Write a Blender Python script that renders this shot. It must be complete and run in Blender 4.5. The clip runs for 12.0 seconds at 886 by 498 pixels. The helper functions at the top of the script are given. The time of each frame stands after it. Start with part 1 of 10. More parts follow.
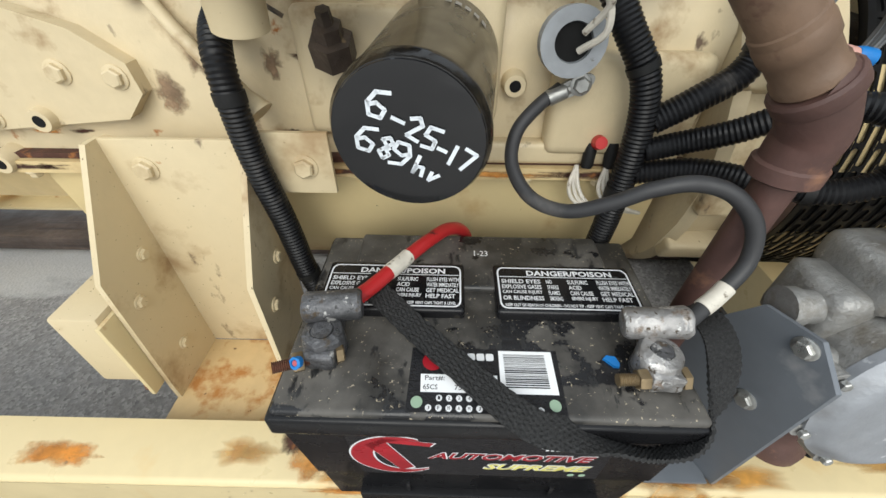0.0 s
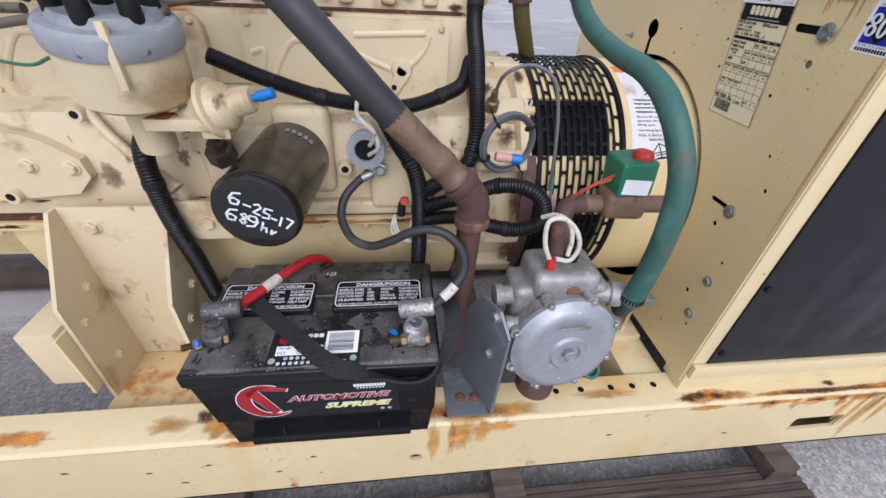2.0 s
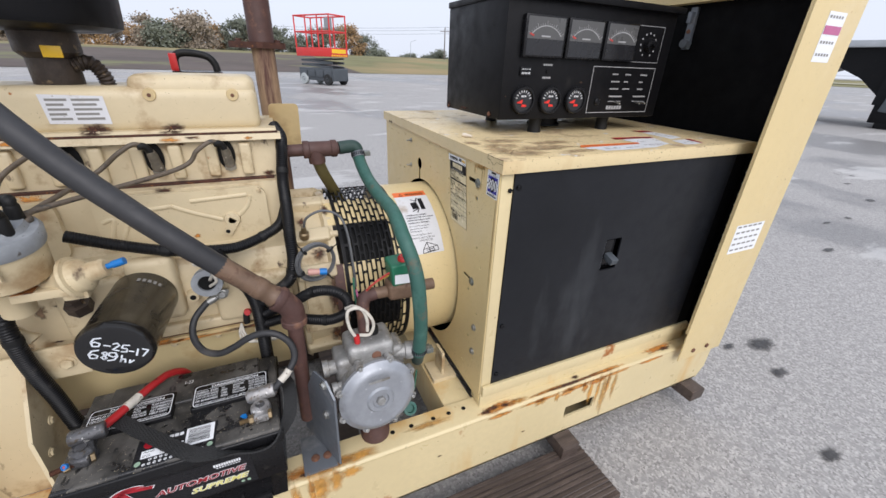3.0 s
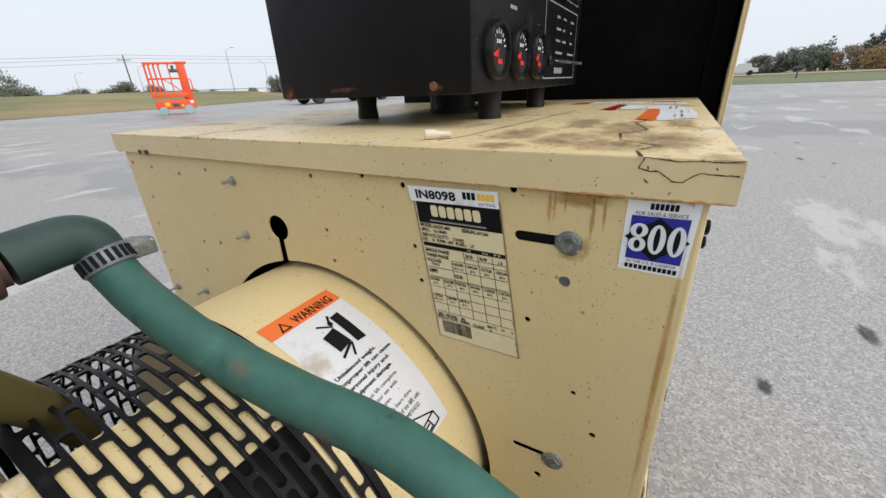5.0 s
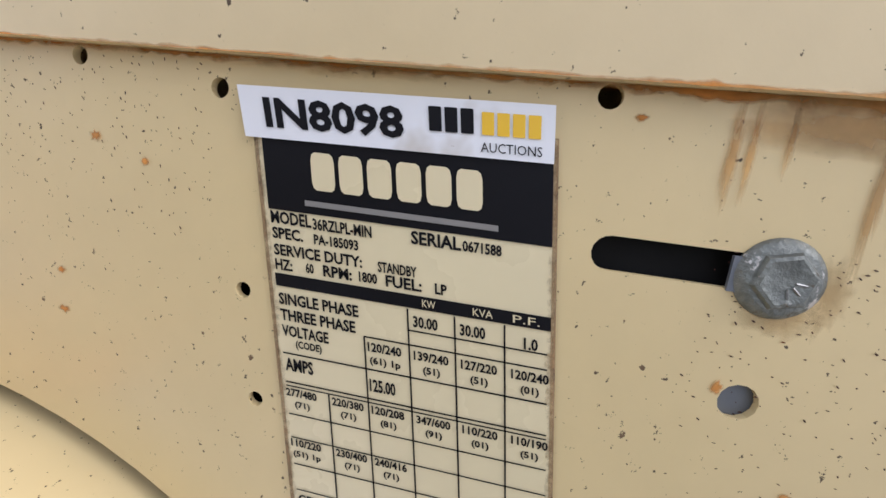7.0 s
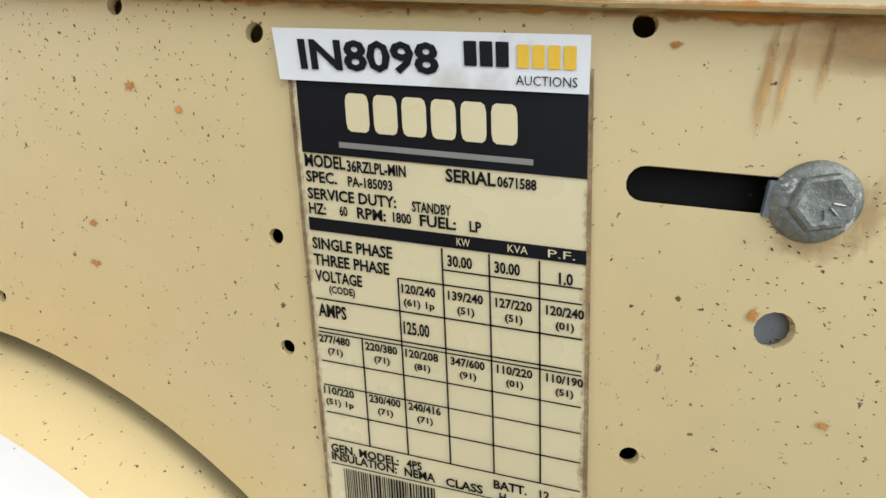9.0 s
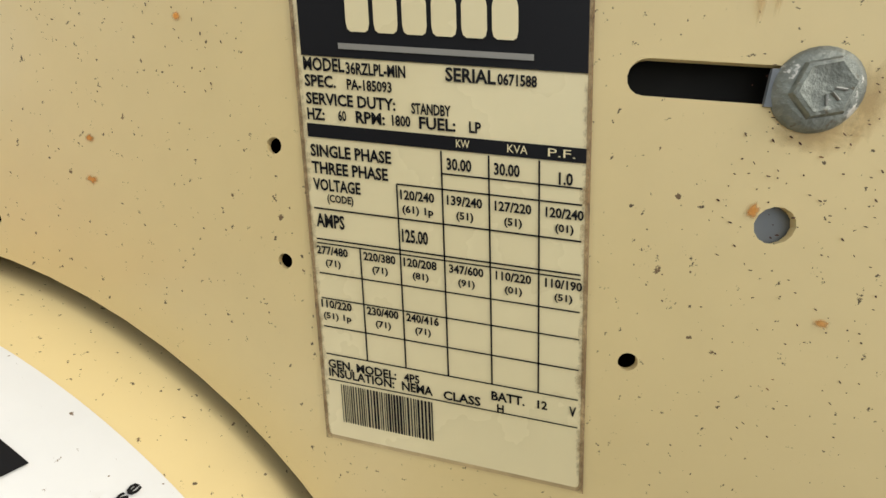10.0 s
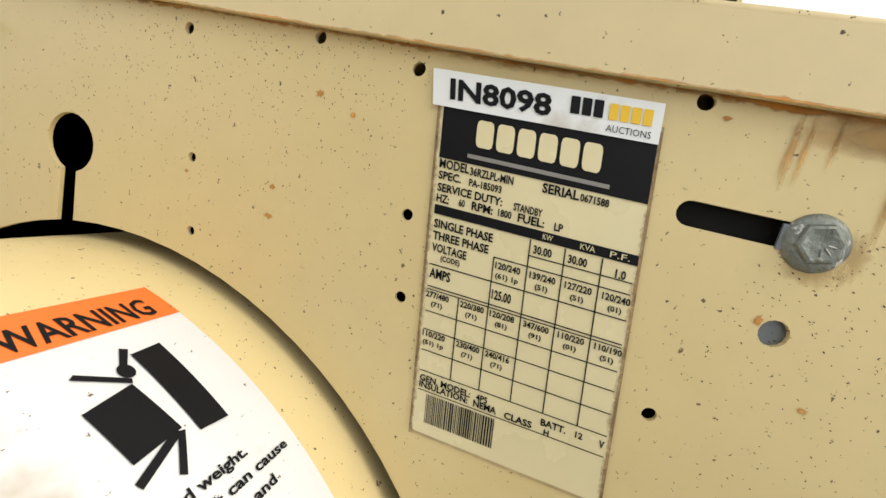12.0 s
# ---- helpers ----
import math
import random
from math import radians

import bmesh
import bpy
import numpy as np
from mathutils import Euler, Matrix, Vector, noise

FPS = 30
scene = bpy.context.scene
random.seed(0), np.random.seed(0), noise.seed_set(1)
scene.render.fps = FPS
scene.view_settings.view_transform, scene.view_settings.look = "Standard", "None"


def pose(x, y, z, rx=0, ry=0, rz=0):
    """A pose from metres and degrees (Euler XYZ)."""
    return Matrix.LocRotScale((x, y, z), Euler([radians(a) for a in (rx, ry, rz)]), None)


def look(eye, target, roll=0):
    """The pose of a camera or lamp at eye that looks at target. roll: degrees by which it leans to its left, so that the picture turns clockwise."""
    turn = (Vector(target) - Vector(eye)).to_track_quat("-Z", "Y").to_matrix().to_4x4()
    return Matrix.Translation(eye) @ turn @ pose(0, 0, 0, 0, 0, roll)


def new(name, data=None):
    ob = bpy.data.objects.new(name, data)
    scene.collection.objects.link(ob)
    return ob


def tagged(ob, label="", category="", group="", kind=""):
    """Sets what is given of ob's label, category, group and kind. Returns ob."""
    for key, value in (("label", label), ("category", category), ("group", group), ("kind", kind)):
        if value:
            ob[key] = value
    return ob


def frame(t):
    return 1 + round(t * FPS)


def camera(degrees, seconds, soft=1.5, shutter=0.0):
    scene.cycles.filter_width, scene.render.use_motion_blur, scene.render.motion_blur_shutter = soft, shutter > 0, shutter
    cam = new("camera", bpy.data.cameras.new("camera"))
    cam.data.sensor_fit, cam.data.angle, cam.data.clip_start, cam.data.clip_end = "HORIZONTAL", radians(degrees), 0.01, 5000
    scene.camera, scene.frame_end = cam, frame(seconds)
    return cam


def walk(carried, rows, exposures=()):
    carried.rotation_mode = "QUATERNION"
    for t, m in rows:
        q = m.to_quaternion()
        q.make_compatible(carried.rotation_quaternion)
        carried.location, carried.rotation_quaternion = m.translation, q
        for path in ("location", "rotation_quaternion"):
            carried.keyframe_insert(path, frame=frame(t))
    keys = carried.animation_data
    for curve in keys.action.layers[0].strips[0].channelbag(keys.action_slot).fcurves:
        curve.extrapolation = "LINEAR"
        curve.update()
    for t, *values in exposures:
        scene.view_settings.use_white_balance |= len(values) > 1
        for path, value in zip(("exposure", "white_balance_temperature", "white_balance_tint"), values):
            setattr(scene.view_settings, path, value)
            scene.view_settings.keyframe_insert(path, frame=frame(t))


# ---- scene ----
cam = camera(98.0, 12.0)
PATH = [
    (0, (0.1190, -0.1270, 0.7096), (0.0981, 1.4070, -0.5736), 0.44),
    (0.5, (0.1488, -0.1337, 0.5929), (0.1788, 1.2834, -0.8180), 0.61),
    (1, (0.1509, -0.1237, 0.5793), (0.2131, 1.2971, -0.8269), 1.54),
    (1.5, (0.1782, -0.1613, 0.6695), (0.2634, 1.3480, -0.6400), 2.45),
    (2, (0.2597, -0.3042, 0.8488), (0.4793, 1.2948, -0.3323), 3.08),
    (2.5, (0.2769, -0.4873, 0.9827), (0.7163, 1.1829, -0.0259), 2.78),
    (3, (0.3545, -0.5294, 1.0248), (1.1135, 1.1052, 0.1576), 2.13),
    (3.5, (0.3489, -0.3504, 1.0233), (1.4518, 1.0844, 0.1719), 0.59),
    (3.7, (0.3594, -0.2583, 1.0197), (1.5165, 1.1287, 0.1610), -0.36),
    (5.3, (0.4689, 0.0992, 0.9109), (2.0921, 0.9745, 0.1369), -2.68),
    (5.5, (0.4767, 0.1047, 0.9102), (2.1108, 0.9675, 0.1451), -2.51),
    (6, (0.5852, 0.2027, 0.8319), (2.4844, 0.6382, 0.3809), 5.78),
    (6.5, (0.6260, 0.2029, 0.8214), (2.5698, 0.5124, 0.4669), 6.87),
    (6.7, (0.6351, 0.1992, 0.8229), (2.5787, 0.5015, 0.4609), 6.84),
    (8.3, (0.6324, 0.2061, 0.8178), (2.5799, 0.5070, 0.4767), 5.73),
    (8.5, (0.6320, 0.2053, 0.8135), (2.5784, 0.5078, 0.4666), 5.77),
    (9, (0.6295, 0.2064, 0.8044), (2.5759, 0.5108, 0.4597), 5.89),
    (9.5, (0.6278, 0.2045, 0.7915), (2.5733, 0.5105, 0.4430), 6.10),
    (10, (0.6261, 0.2030, 0.7782), (2.5719, 0.5008, 0.4247), 6.32),
    (10.5, (0.6259, 0.1994, 0.7734), (2.5721, 0.4950, 0.4200), 6.26),
    (11, (0.6261, 0.2023, 0.7889), (2.5693, 0.5123, 0.4316), 6.52),
    (11.5, (0.6197, 0.2103, 0.8108), (2.5545, 0.5531, 0.4376), 7.40),
    (12, (0.5830, 0.2216, 0.7994), (2.5057, 0.6591, 0.4650), 13.67),
]
EXPOSURES = [(0.0, 0.6, 6250, 6), (0.5, 0.57, 6350, 6), (1.0, 0.57, 6050, 8), (1.5, 0.62, 6150, 9), (2.0, 0.46, 5750, 18), (2.5, 0.42, 5700, 19), (3.0, 0.37, 6050, 14), (3.7, 0.33, 6250, 10), (5.5, 0.35, 6350, 10), (6.0, 0.52, 7000, 10), (6.5, 0.64, 5950, 19), (8.5, 0.94, 5800, 11), (9.0, 0.92, 6200, 8), (9.5, 0.84, 6600, 5), (10.5, 0.72, 6850, 6), (11.5, 0.9, 6850, 6), (12.0, 0.9, 6850, 6)]
walk(cam, [(t, look(eye, target, roll)) for t, eye, target, roll in PATH], EXPOSURES)

G = 0.0          # ground level
PX = 0.736       # engine-side panel of the alternator box
LIFT = 0.0175    # marks near the lid ride with it

# ---------------------------------------------------------------- world and light
world = bpy.data.worlds.new("overcast_sky")
scene.world = world
world.use_nodes = True
wn, wl = world.node_tree.nodes, world.node_tree.links
wn.clear()
sky = wn.new("ShaderNodeTexSky")
sky.sky_type = "NISHITA"
sky.sun_disc = False
sky.sun_elevation, sky.sun_rotation = radians(40), radians(180)
sky.dust_density = 6.0
bg_sky, bg_cloud, mixer, wout = wn.new("ShaderNodeBackground"), wn.new("ShaderNodeBackground"), wn.new("ShaderNodeMixShader"), wn.new("ShaderNodeOutputWorld")
bg_sky.inputs["Strength"].default_value = 0.12
bg_cloud.inputs["Color"].default_value = (0.88, 0.915, 0.96, 1)
bg_cloud.inputs["Strength"].default_value = 0.82
mixer.inputs[0].default_value = 0.88
wl.new(sky.outputs[0], bg_sky.inputs["Color"])
wl.new(bg_sky.outputs[0], mixer.inputs[1])
wl.new(bg_cloud.outputs[0], mixer.inputs[2])
wl.new(mixer.outputs[0], wout.inputs[0])

sun_data = bpy.data.lights.new("sun", "SUN")
sun_data.energy, sun_data.angle, sun_data.color = 1.5, radians(50), (1.0, 0.96, 0.9)
sun = new("sun", sun_data)
sun.matrix_world = look((0.4, -6.0, 5.4), (0.6, 0.2, 0.4))

# ---------------------------------------------------------------- text outlines
def text_outline(body, bold=0.0, shear=0.0):
    cu = bpy.data.curves.new("text_source", "FONT")
    cu.body, cu.size, cu.offset, cu.shear = body, 1.0, bold, shear
    cu.resolution_u = 2
    ob = bpy.data.objects.new("text_source", cu)
    scene.collection.objects.link(ob)
    me = bpy.data.meshes.new_from_object(ob.evaluated_get(bpy.context.evaluated_depsgraph_get()))
    bpy.data.objects.remove(ob)
    bpy.data.curves.remove(cu)
    vs = [(v.co.x, v.co.y) for v in me.vertices]
    fs = [tuple(p.vertices) for p in me.polygons]
    bpy.data.meshes.remove(me)
    x0, x1 = min(v[0] for v in vs), max(v[0] for v in vs)
    y0, y1 = min(v[1] for v in vs), max(v[1] for v in vs)
    return [((x - x0) / (x1 - x0), (y - y0) / (y1 - y0)) for x, y in vs], fs


TEXTS = {}


def put_text(bm, body, x0, y0, x1, y1, to3d, bold=0.0, shear=0.0):
    """The words, stretched into the rectangle x0..x1, y0..y1 of a flat surface that to3d maps into space."""
    key = (body, bold, shear)
    if key not in TEXTS:
        TEXTS[key] = text_outline(*key)
    vs, fs = TEXTS[key]
    made = [bm.verts.new(to3d(x0 + (x1 - x0) * u, y0 + (y1 - y0) * v)) for u, v in vs]
    for f in fs:
        try:
            bm.faces.new([made[i] for i in f])
        except ValueError:
            pass


# ---------------------------------------------------------------- materials
def make(name, color, rough=0.5, metal=0.0, var=0.10, big=3.0, fine=70.0, bump=0.05, bump_scale=180.0, spots=(), coat=0.0, emit=None, rough_var=0.12, rand=0.0, spec=0.5):
    """A worn surface: two scales of tone, fine relief, and spots of other colour: (colour, scale, threshold, softness, roughness, stretch z)."""
    m = bpy.data.materials.new(name)
    m.use_nodes = True
    nt = m.node_tree
    ns, ln = nt.nodes, nt.links
    b = ns["Principled BSDF"]
    co = ns.new("ShaderNodeTexCoord")

    def noise_tex(scale, detail=4.0, rough_n=0.55, stretch=None, seed=0.0):
        n = ns.new("ShaderNodeTexNoise")
        n.inputs["Scale"].default_value, n.inputs["Detail"].default_value, n.inputs["Roughness"].default_value = scale, detail, rough_n
        mp = ns.new("ShaderNodeMapping")
        mp.inputs["Location"].default_value = (seed, seed * 1.7, seed * 0.6)
        if stretch:
            mp.inputs["Scale"].default_value = stretch
        ln.new(co.outputs["Object"], mp.inputs["Vector"])
        ln.new(mp.outputs[0], n.inputs["Vector"])
        return n.outputs["Fac"]

    def ramp(fac, a, bb, lo, hi):
        r = ns.new("ShaderNodeMapRange")
        r.inputs["From Min"].default_value, r.inputs["From Max"].default_value = lo, hi
        r.inputs["To Min"].default_value, r.inputs["To Max"].default_value = a, bb
        ln.new(fac, r.inputs["Value"])
        return r.outputs[0]

    def mix(fac, c1, c2, mode="MIX"):
        x = ns.new("ShaderNodeMix")
        x.data_type, x.blend_type = "RGBA", mode
        for value, socket in ((fac, x.inputs[0]), (c1, x.inputs[6]), (c2, x.inputs[7])):
            if isinstance(value, (int, float)):
                socket.default_value = value
            elif isinstance(value, tuple):
                socket.default_value = (*value[:3], 1)
            else:
                ln.new(value, socket)
        return x.outputs[2]

    lo, hi = tuple(c * (1 - var) for c in color), tuple(min(1, c * (1 + var)) for c in color)
    col = mix(ramp(noise_tex(big), 0, 1, 0.3, 0.7), lo, hi)
    col = mix(ramp(noise_tex(fine, 6, seed=3.1), 0, 0.5, 0.35, 0.7), col, tuple(c * (1 - 1.3 * var) for c in color))
    if rand:
        oi = ns.new("ShaderNodeObjectInfo")
        col = mix(ramp(oi.outputs["Random"], 0, rand, 0, 1), col, tuple(c * 0.4 for c in color))
    rgh = ramp(noise_tex(fine * 0.4, seed=5.3), max(0.02, rough - rough_var), min(1, rough + rough_var), 0.3, 0.7)
    for k, (sc, scale, thr, soft, srough, stretch) in enumerate(spots):
        mask = ramp(noise_tex(scale, 5, 0.6, stretch, seed=7.7 + 4.3 * k), 0, 1, thr, thr + soft)
        col = mix(mask, col, sc)
        x = ns.new("ShaderNodeMix")
        ln.new(mask, x.inputs[0])
        ln.new(rgh, x.inputs[2])
        x.inputs[3].default_value = srough
        rgh = x.outputs[0]
    ln.new(col, b.inputs["Base Color"])
    ln.new(rgh, b.inputs["Roughness"])
    b.inputs["Metallic"].default_value = metal
    b.inputs["Coat Weight"].default_value = coat
    b.inputs["Specular IOR Level"].default_value = spec
    if emit:
        b.inputs["Emission Color"].default_value, b.inputs["Emission Strength"].default_value = (*emit[:3], 1), emit[3]
    if bump:
        bp = ns.new("ShaderNodeBump")
        bp.inputs["Strength"].default_value, bp.inputs["Distance"].default_value = bump, 0.002
        ln.new(noise_tex(bump_scale, 5, 0.6, seed=1.9), bp.inputs["Height"])
        ln.new(bp.outputs[0], b.inputs["Normal"])
    return m


CREAM = (0.70, 0.565, 0.30)
RUST, RUST_DARK, DIRT = (0.36, 0.13, 0.03), (0.07, 0.028, 0.018), (0.10, 0.07, 0.04)
M = {}
M["cream"] = make("cream_paint", CREAM, 0.42, var=0.05, spots=((DIRT, 210, 0.72, 0.02, 0.8, None), ((0.50, 0.33, 0.14), 9, 0.60, 0.16, 0.55, None)), bump=0.03)
M["cream_panel"] = make("cream_panel_paint", (0.70, 0.555, 0.285), 0.40, var=0.04, spots=((DIRT, 430, 0.665, 0.02, 0.8, None), ((0.16, 0.10, 0.05), 190, 0.695, 0.02, 0.8, None), ((0.62, 0.42, 0.17), 7, 0.62, 0.2, 0.5, (1, 1, 0.35)), (RUST, 38, 0.755, 0.03, 0.8, None)), bump=0.025)
M["cream_lid"] = make("weathered_lid_paint", (0.68, 0.54, 0.30), 0.45, var=0.07, spots=(((0.40, 0.29, 0.17), 9, 0.58, 0.08, 0.8, None), ((0.62, 0.60, 0.56), 26, 0.63, 0.03, 0.35, None), ((0.17, 0.11, 0.06), 150, 0.635, 0.03, 0.85, None), ((0.08, 0.05, 0.03), 340, 0.66, 0.02, 0.9, None), (RUST, 14, 0.70, 0.06, 0.85, None)), bump=0.12)
M["cream_rim"] = make("lid_rim_paint", (0.70, 0.565, 0.32), 0.42, var=0.05, spots=((DIRT, 230, 0.665, 0.02, 0.8, None), ((0.55, 0.38, 0.18), 9, 0.62, 0.16, 0.55, (1, 1, 0.5))), bump=0.04)
M["cream_rail"] = make("rusty_rail_paint", (0.66, 0.545, 0.31), 0.38, var=0.06, spots=(((0.60, 0.36, 0.11), 4.5, 0.57, 0.14, 0.5, (1, 1, 0.25)), (RUST, 11, 0.66, 0.06, 0.85, (1, 1, 0.6)), (RUST_DARK, 60, 0.725, 0.03, 0.9, None)), bump=0.05)
M["cream_engine"] = make("engine_paint", (0.62, 0.515, 0.325), 0.46, var=0.07, spots=((DIRT, 240, 0.68, 0.02, 0.8, None), ((0.36, 0.25, 0.13), 10, 0.555, 0.14, 0.6, None), ((0.13, 0.085, 0.05), 22, 0.665, 0.06, 0.55, (1, 1, 0.5)), (RUST, 34, 0.72, 0.03, 0.85, None)), bump=0.08)
M["cream_cast"] = make("painted_cast_iron", (0.61, 0.505, 0.32), 0.46, var=0.08, spots=(((0.33, 0.22, 0.11), 16, 0.57, 0.14, 0.7, None), ((0.12, 0.08, 0.05), 26, 0.66, 0.06, 0.55, (1, 1, 0.5)), (RUST, 30, 0.69, 0.05, 0.85, None), (RUST_DARK, 42, 0.735, 0.03, 0.85, None)), bump=0.35, bump_scale=90)
M["cream_oily"] = make("oil_stained_paint", (0.62, 0.48, 0.25), 0.40, var=0.12, spots=(((0.30, 0.19, 0.09), 8, 0.52, 0.2, 0.5, None), (RUST_DARK, 40, 0.70, 0.03, 0.85, None)), bump=0.2, bump_scale=90)
M["rust"] = make("bare_rust", (0.16, 0.075, 0.045), 0.85, var=0.35, big=25, spots=(((0.32, 0.13, 0.04), 40, 0.58, 0.1, 0.9, None),), bump=0.5, bump_scale=160)
M["pipe_brown"] = make("rusted_pipe", (0.085, 0.042, 0.034), 0.62, var=0.25, big=18, spots=(((0.20, 0.10, 0.06), 22, 0.60, 0.1, 0.75, None),), bump=0.25)
M["pipe_tan"] = make("tan_fitting", (0.17, 0.105, 0.065), 0.6, var=0.3, big=18, spots=((RUST_DARK, 26, 0.58, 0.1, 0.8, None),), bump=0.25)
M["black_plastic"] = make("black_plastic", (0.009, 0.009, 0.010), 0.27, var=0.2, spots=(((0.10, 0.085, 0.065), 30, 0.66, 0.2, 0.7, None),), bump=0.06, spec=0.28)
M["dusty_lid"] = make("dusty_black_plastic", (0.034, 0.032, 0.029), 0.36, var=0.3, spots=(((0.140, 0.130, 0.115), 12, 0.40, 0.30, 0.80, None), ((0.012, 0.012, 0.013), 19, 0.552, 0.035, 0.20, None), ((0.020, 0.020, 0.020), 70, 0.58, 0.05, 0.30, (1, 0.4, 1)), ((0.42, 0.36, 0.26), 330, 0.655, 0.02, 0.9, None)), bump=0.18, spec=0.45)
M["black_paint"] = make("black_satin_paint", (0.007, 0.007, 0.008), 0.42, var=0.25, spots=(((0.020, 0.019, 0.018), 16, 0.62, 0.15, 0.6, None), ((0.20, 0.12, 0.07), 110, 0.735, 0.02, 0.9, None)), bump=0.04, spec=0.16)
M["black_panel"] = make("black_door_panel", (0.012, 0.013, 0.016), 0.40, var=0.25, spots=(((0.045, 0.048, 0.052), 5, 0.56, 0.18, 0.55, (1, 1, 0.3)),), bump=0.05, spec=0.28)
M["liner_shade_black"] = make("liner_shade_black", (0.003, 0.003, 0.0035), 0.8, var=0.3, bump=0.15, spec=0.12)
M["rubber"] = make("black_rubber", (0.011, 0.011, 0.011), 0.55, var=0.2, spots=(((0.08, 0.075, 0.07), 40, 0.63, 0.12, 0.8, None),), bump=0.1, spec=0.28)
M["loom"] = make("black_corrugated_loom", (0.007, 0.007, 0.008), 0.38, var=0.25, spots=(((0.06, 0.055, 0.05), 35, 0.62, 0.15, 0.6, None),), bump=0.05, spec=0.28)
M["grey_rubber"] = make("grey_insulation", (0.030, 0.030, 0.032), 0.55, var=0.2, spots=(((0.085, 0.08, 0.075), 18, 0.6, 0.15, 0.7, None),), bump=0.15)
M["webbing"] = make("woven_black_webbing", (0.030, 0.030, 0.030), 0.6, var=0.5, big=500, fine=900, bump=1.0, bump_scale=520, spec=0.28)
M["green_hose"] = make("green_hose", (0.040, 0.122, 0.096), 0.55, var=0.25, spots=(((0.10, 0.21, 0.17), 14, 0.56, 0.2, 0.7, None), ((0.13, 0.105, 0.07), 22, 0.565, 0.12, 0.8, None), ((0.025, 0.07, 0.06), 60, 0.62, 0.1, 0.6, None)), bump=0.3)
M["green_dark"] = make("green_rubber_dark", (0.035, 0.075, 0.062), 0.6, var=0.4, spots=(((0.06, 0.05, 0.04), 18, 0.5, 0.2, 0.7, None),), bump=0.3)
M["green_plastic"] = make("green_valve_coil", (0.02, 0.16, 0.085), 0.4, var=0.12, bump=0.04)
M["red_plastic"] = make("red_plastic", (0.50, 0.02, 0.02), 0.4, var=0.12, bump=0.04)
M["red_cable"] = make("red_cable", (0.42, 0.018, 0.020), 0.4, var=0.12, spots=(((0.05, 0.01, 0.01), 45, 0.62, 0.1, 0.5, None),), bump=0.05)
M["lead"] = make("weathered_lead", (0.13, 0.13, 0.135), 0.40, metal=0.6, var=0.4, big=60, spots=(((0.5, 0.49, 0.47), 90, 0.60, 0.05, 0.35, None), ((0.10, 0.075, 0.05), 70, 0.60, 0.08, 0.8, None), ((0.05, 0.05, 0.05), 170, 0.60, 0.05, 0.6, None)), bump=1.0, bump_scale=170)
M["lead_bright"] = make("scraped_lead", (0.36, 0.35, 0.34), 0.36, metal=0.6, var=0.3, big=60, spots=(((0.22, 0.17, 0.13), 80, 0.56, 0.1, 0.7, None), ((0.75, 0.74, 0.72), 120, 0.62, 0.05, 0.3, None), ((0.09, 0.07, 0.05), 150, 0.60, 0.05, 0.7, None)), bump=1.0, bump_scale=170)
M["brass"] = make("tarnished_brass", (0.28, 0.21, 0.12), 0.45, metal=0.7, var=0.3, bump=0.3)
M["copper"] = make("copper_stud", (0.25, 0.13, 0.09), 0.45, metal=0.7, var=0.3, bump=0.3)
M["zinc"] = make("zinc_plated_steel", (0.42, 0.42, 0.40), 0.38, metal=0.75, var=0.3, big=60, spots=(((0.16, 0.14, 0.11), 90, 0.60, 0.1, 0.6, None),), bump=0.25)
M["grey_plate"] = make("grey_steel_plate", (0.165, 0.18, 0.20), 0.42, metal=0.25, var=0.12, spots=(((0.30, 0.30, 0.30), 12, 0.60, 0.12, 0.5, None), (RUST_DARK, 60, 0.72, 0.04, 0.8, None)), bump=0.06)
M["aluminium"] = make("cast_aluminium", (0.34, 0.335, 0.32), 0.5, metal=0.5, var=0.3, big=26, spots=(((0.16, 0.135, 0.10), 20, 0.54, 0.16, 0.7, None), ((0.55, 0.54, 0.52), 60, 0.62, 0.08, 0.4, None)), bump=0.6, bump_scale=220)
M["aluminium_smooth"] = make("aluminium_cover", (0.36, 0.375, 0.40), 0.45, metal=0.45, var=0.16, big=18, spots=(((0.22, 0.22, 0.22), 12, 0.58, 0.14, 0.6, None), ((0.55, 0.56, 0.58), 45, 0.66, 0.05, 0.4, None)), bump=0.25, bump_scale=160)
M["grey_cap"] = make("grey_distributor_cap", (0.27, 0.285, 0.30), 0.5, var=0.2, big=30, spots=(((0.40, 0.38, 0.34), 22, 0.58, 0.15, 0.7, None), ((0.10, 0.09, 0.08), 90, 0.64, 0.06, 0.7, None)), bump=0.12)
M["filter_black"] = make("glossy_black_can", (0.010, 0.010, 0.011), 0.16, var=0.2, bump=0.02, coat=0.4, rough_var=0.05)
M["filter_side"] = make("dirty_black_can", (0.011, 0.0095, 0.008), 0.20, var=0.35, big=14, bump=0.1)
M["white_paint"] = make("white_marker", (0.72, 0.76, 0.80), 0.6, var=0.1, big=60, spots=(((0.2, 0.2, 0.2), 220, 0.60, 0.08, 0.6, None),), bump=0)
M["white_label"] = make("white_label", (0.84, 0.85, 0.86), 0.4, var=0.03, spots=(((0.35, 0.30, 0.22), 230, 0.72, 0.02, 0.8, None), ((0.55, 0.5, 0.42), 14, 0.68, 0.1, 0.5, None)), bump=0.01)
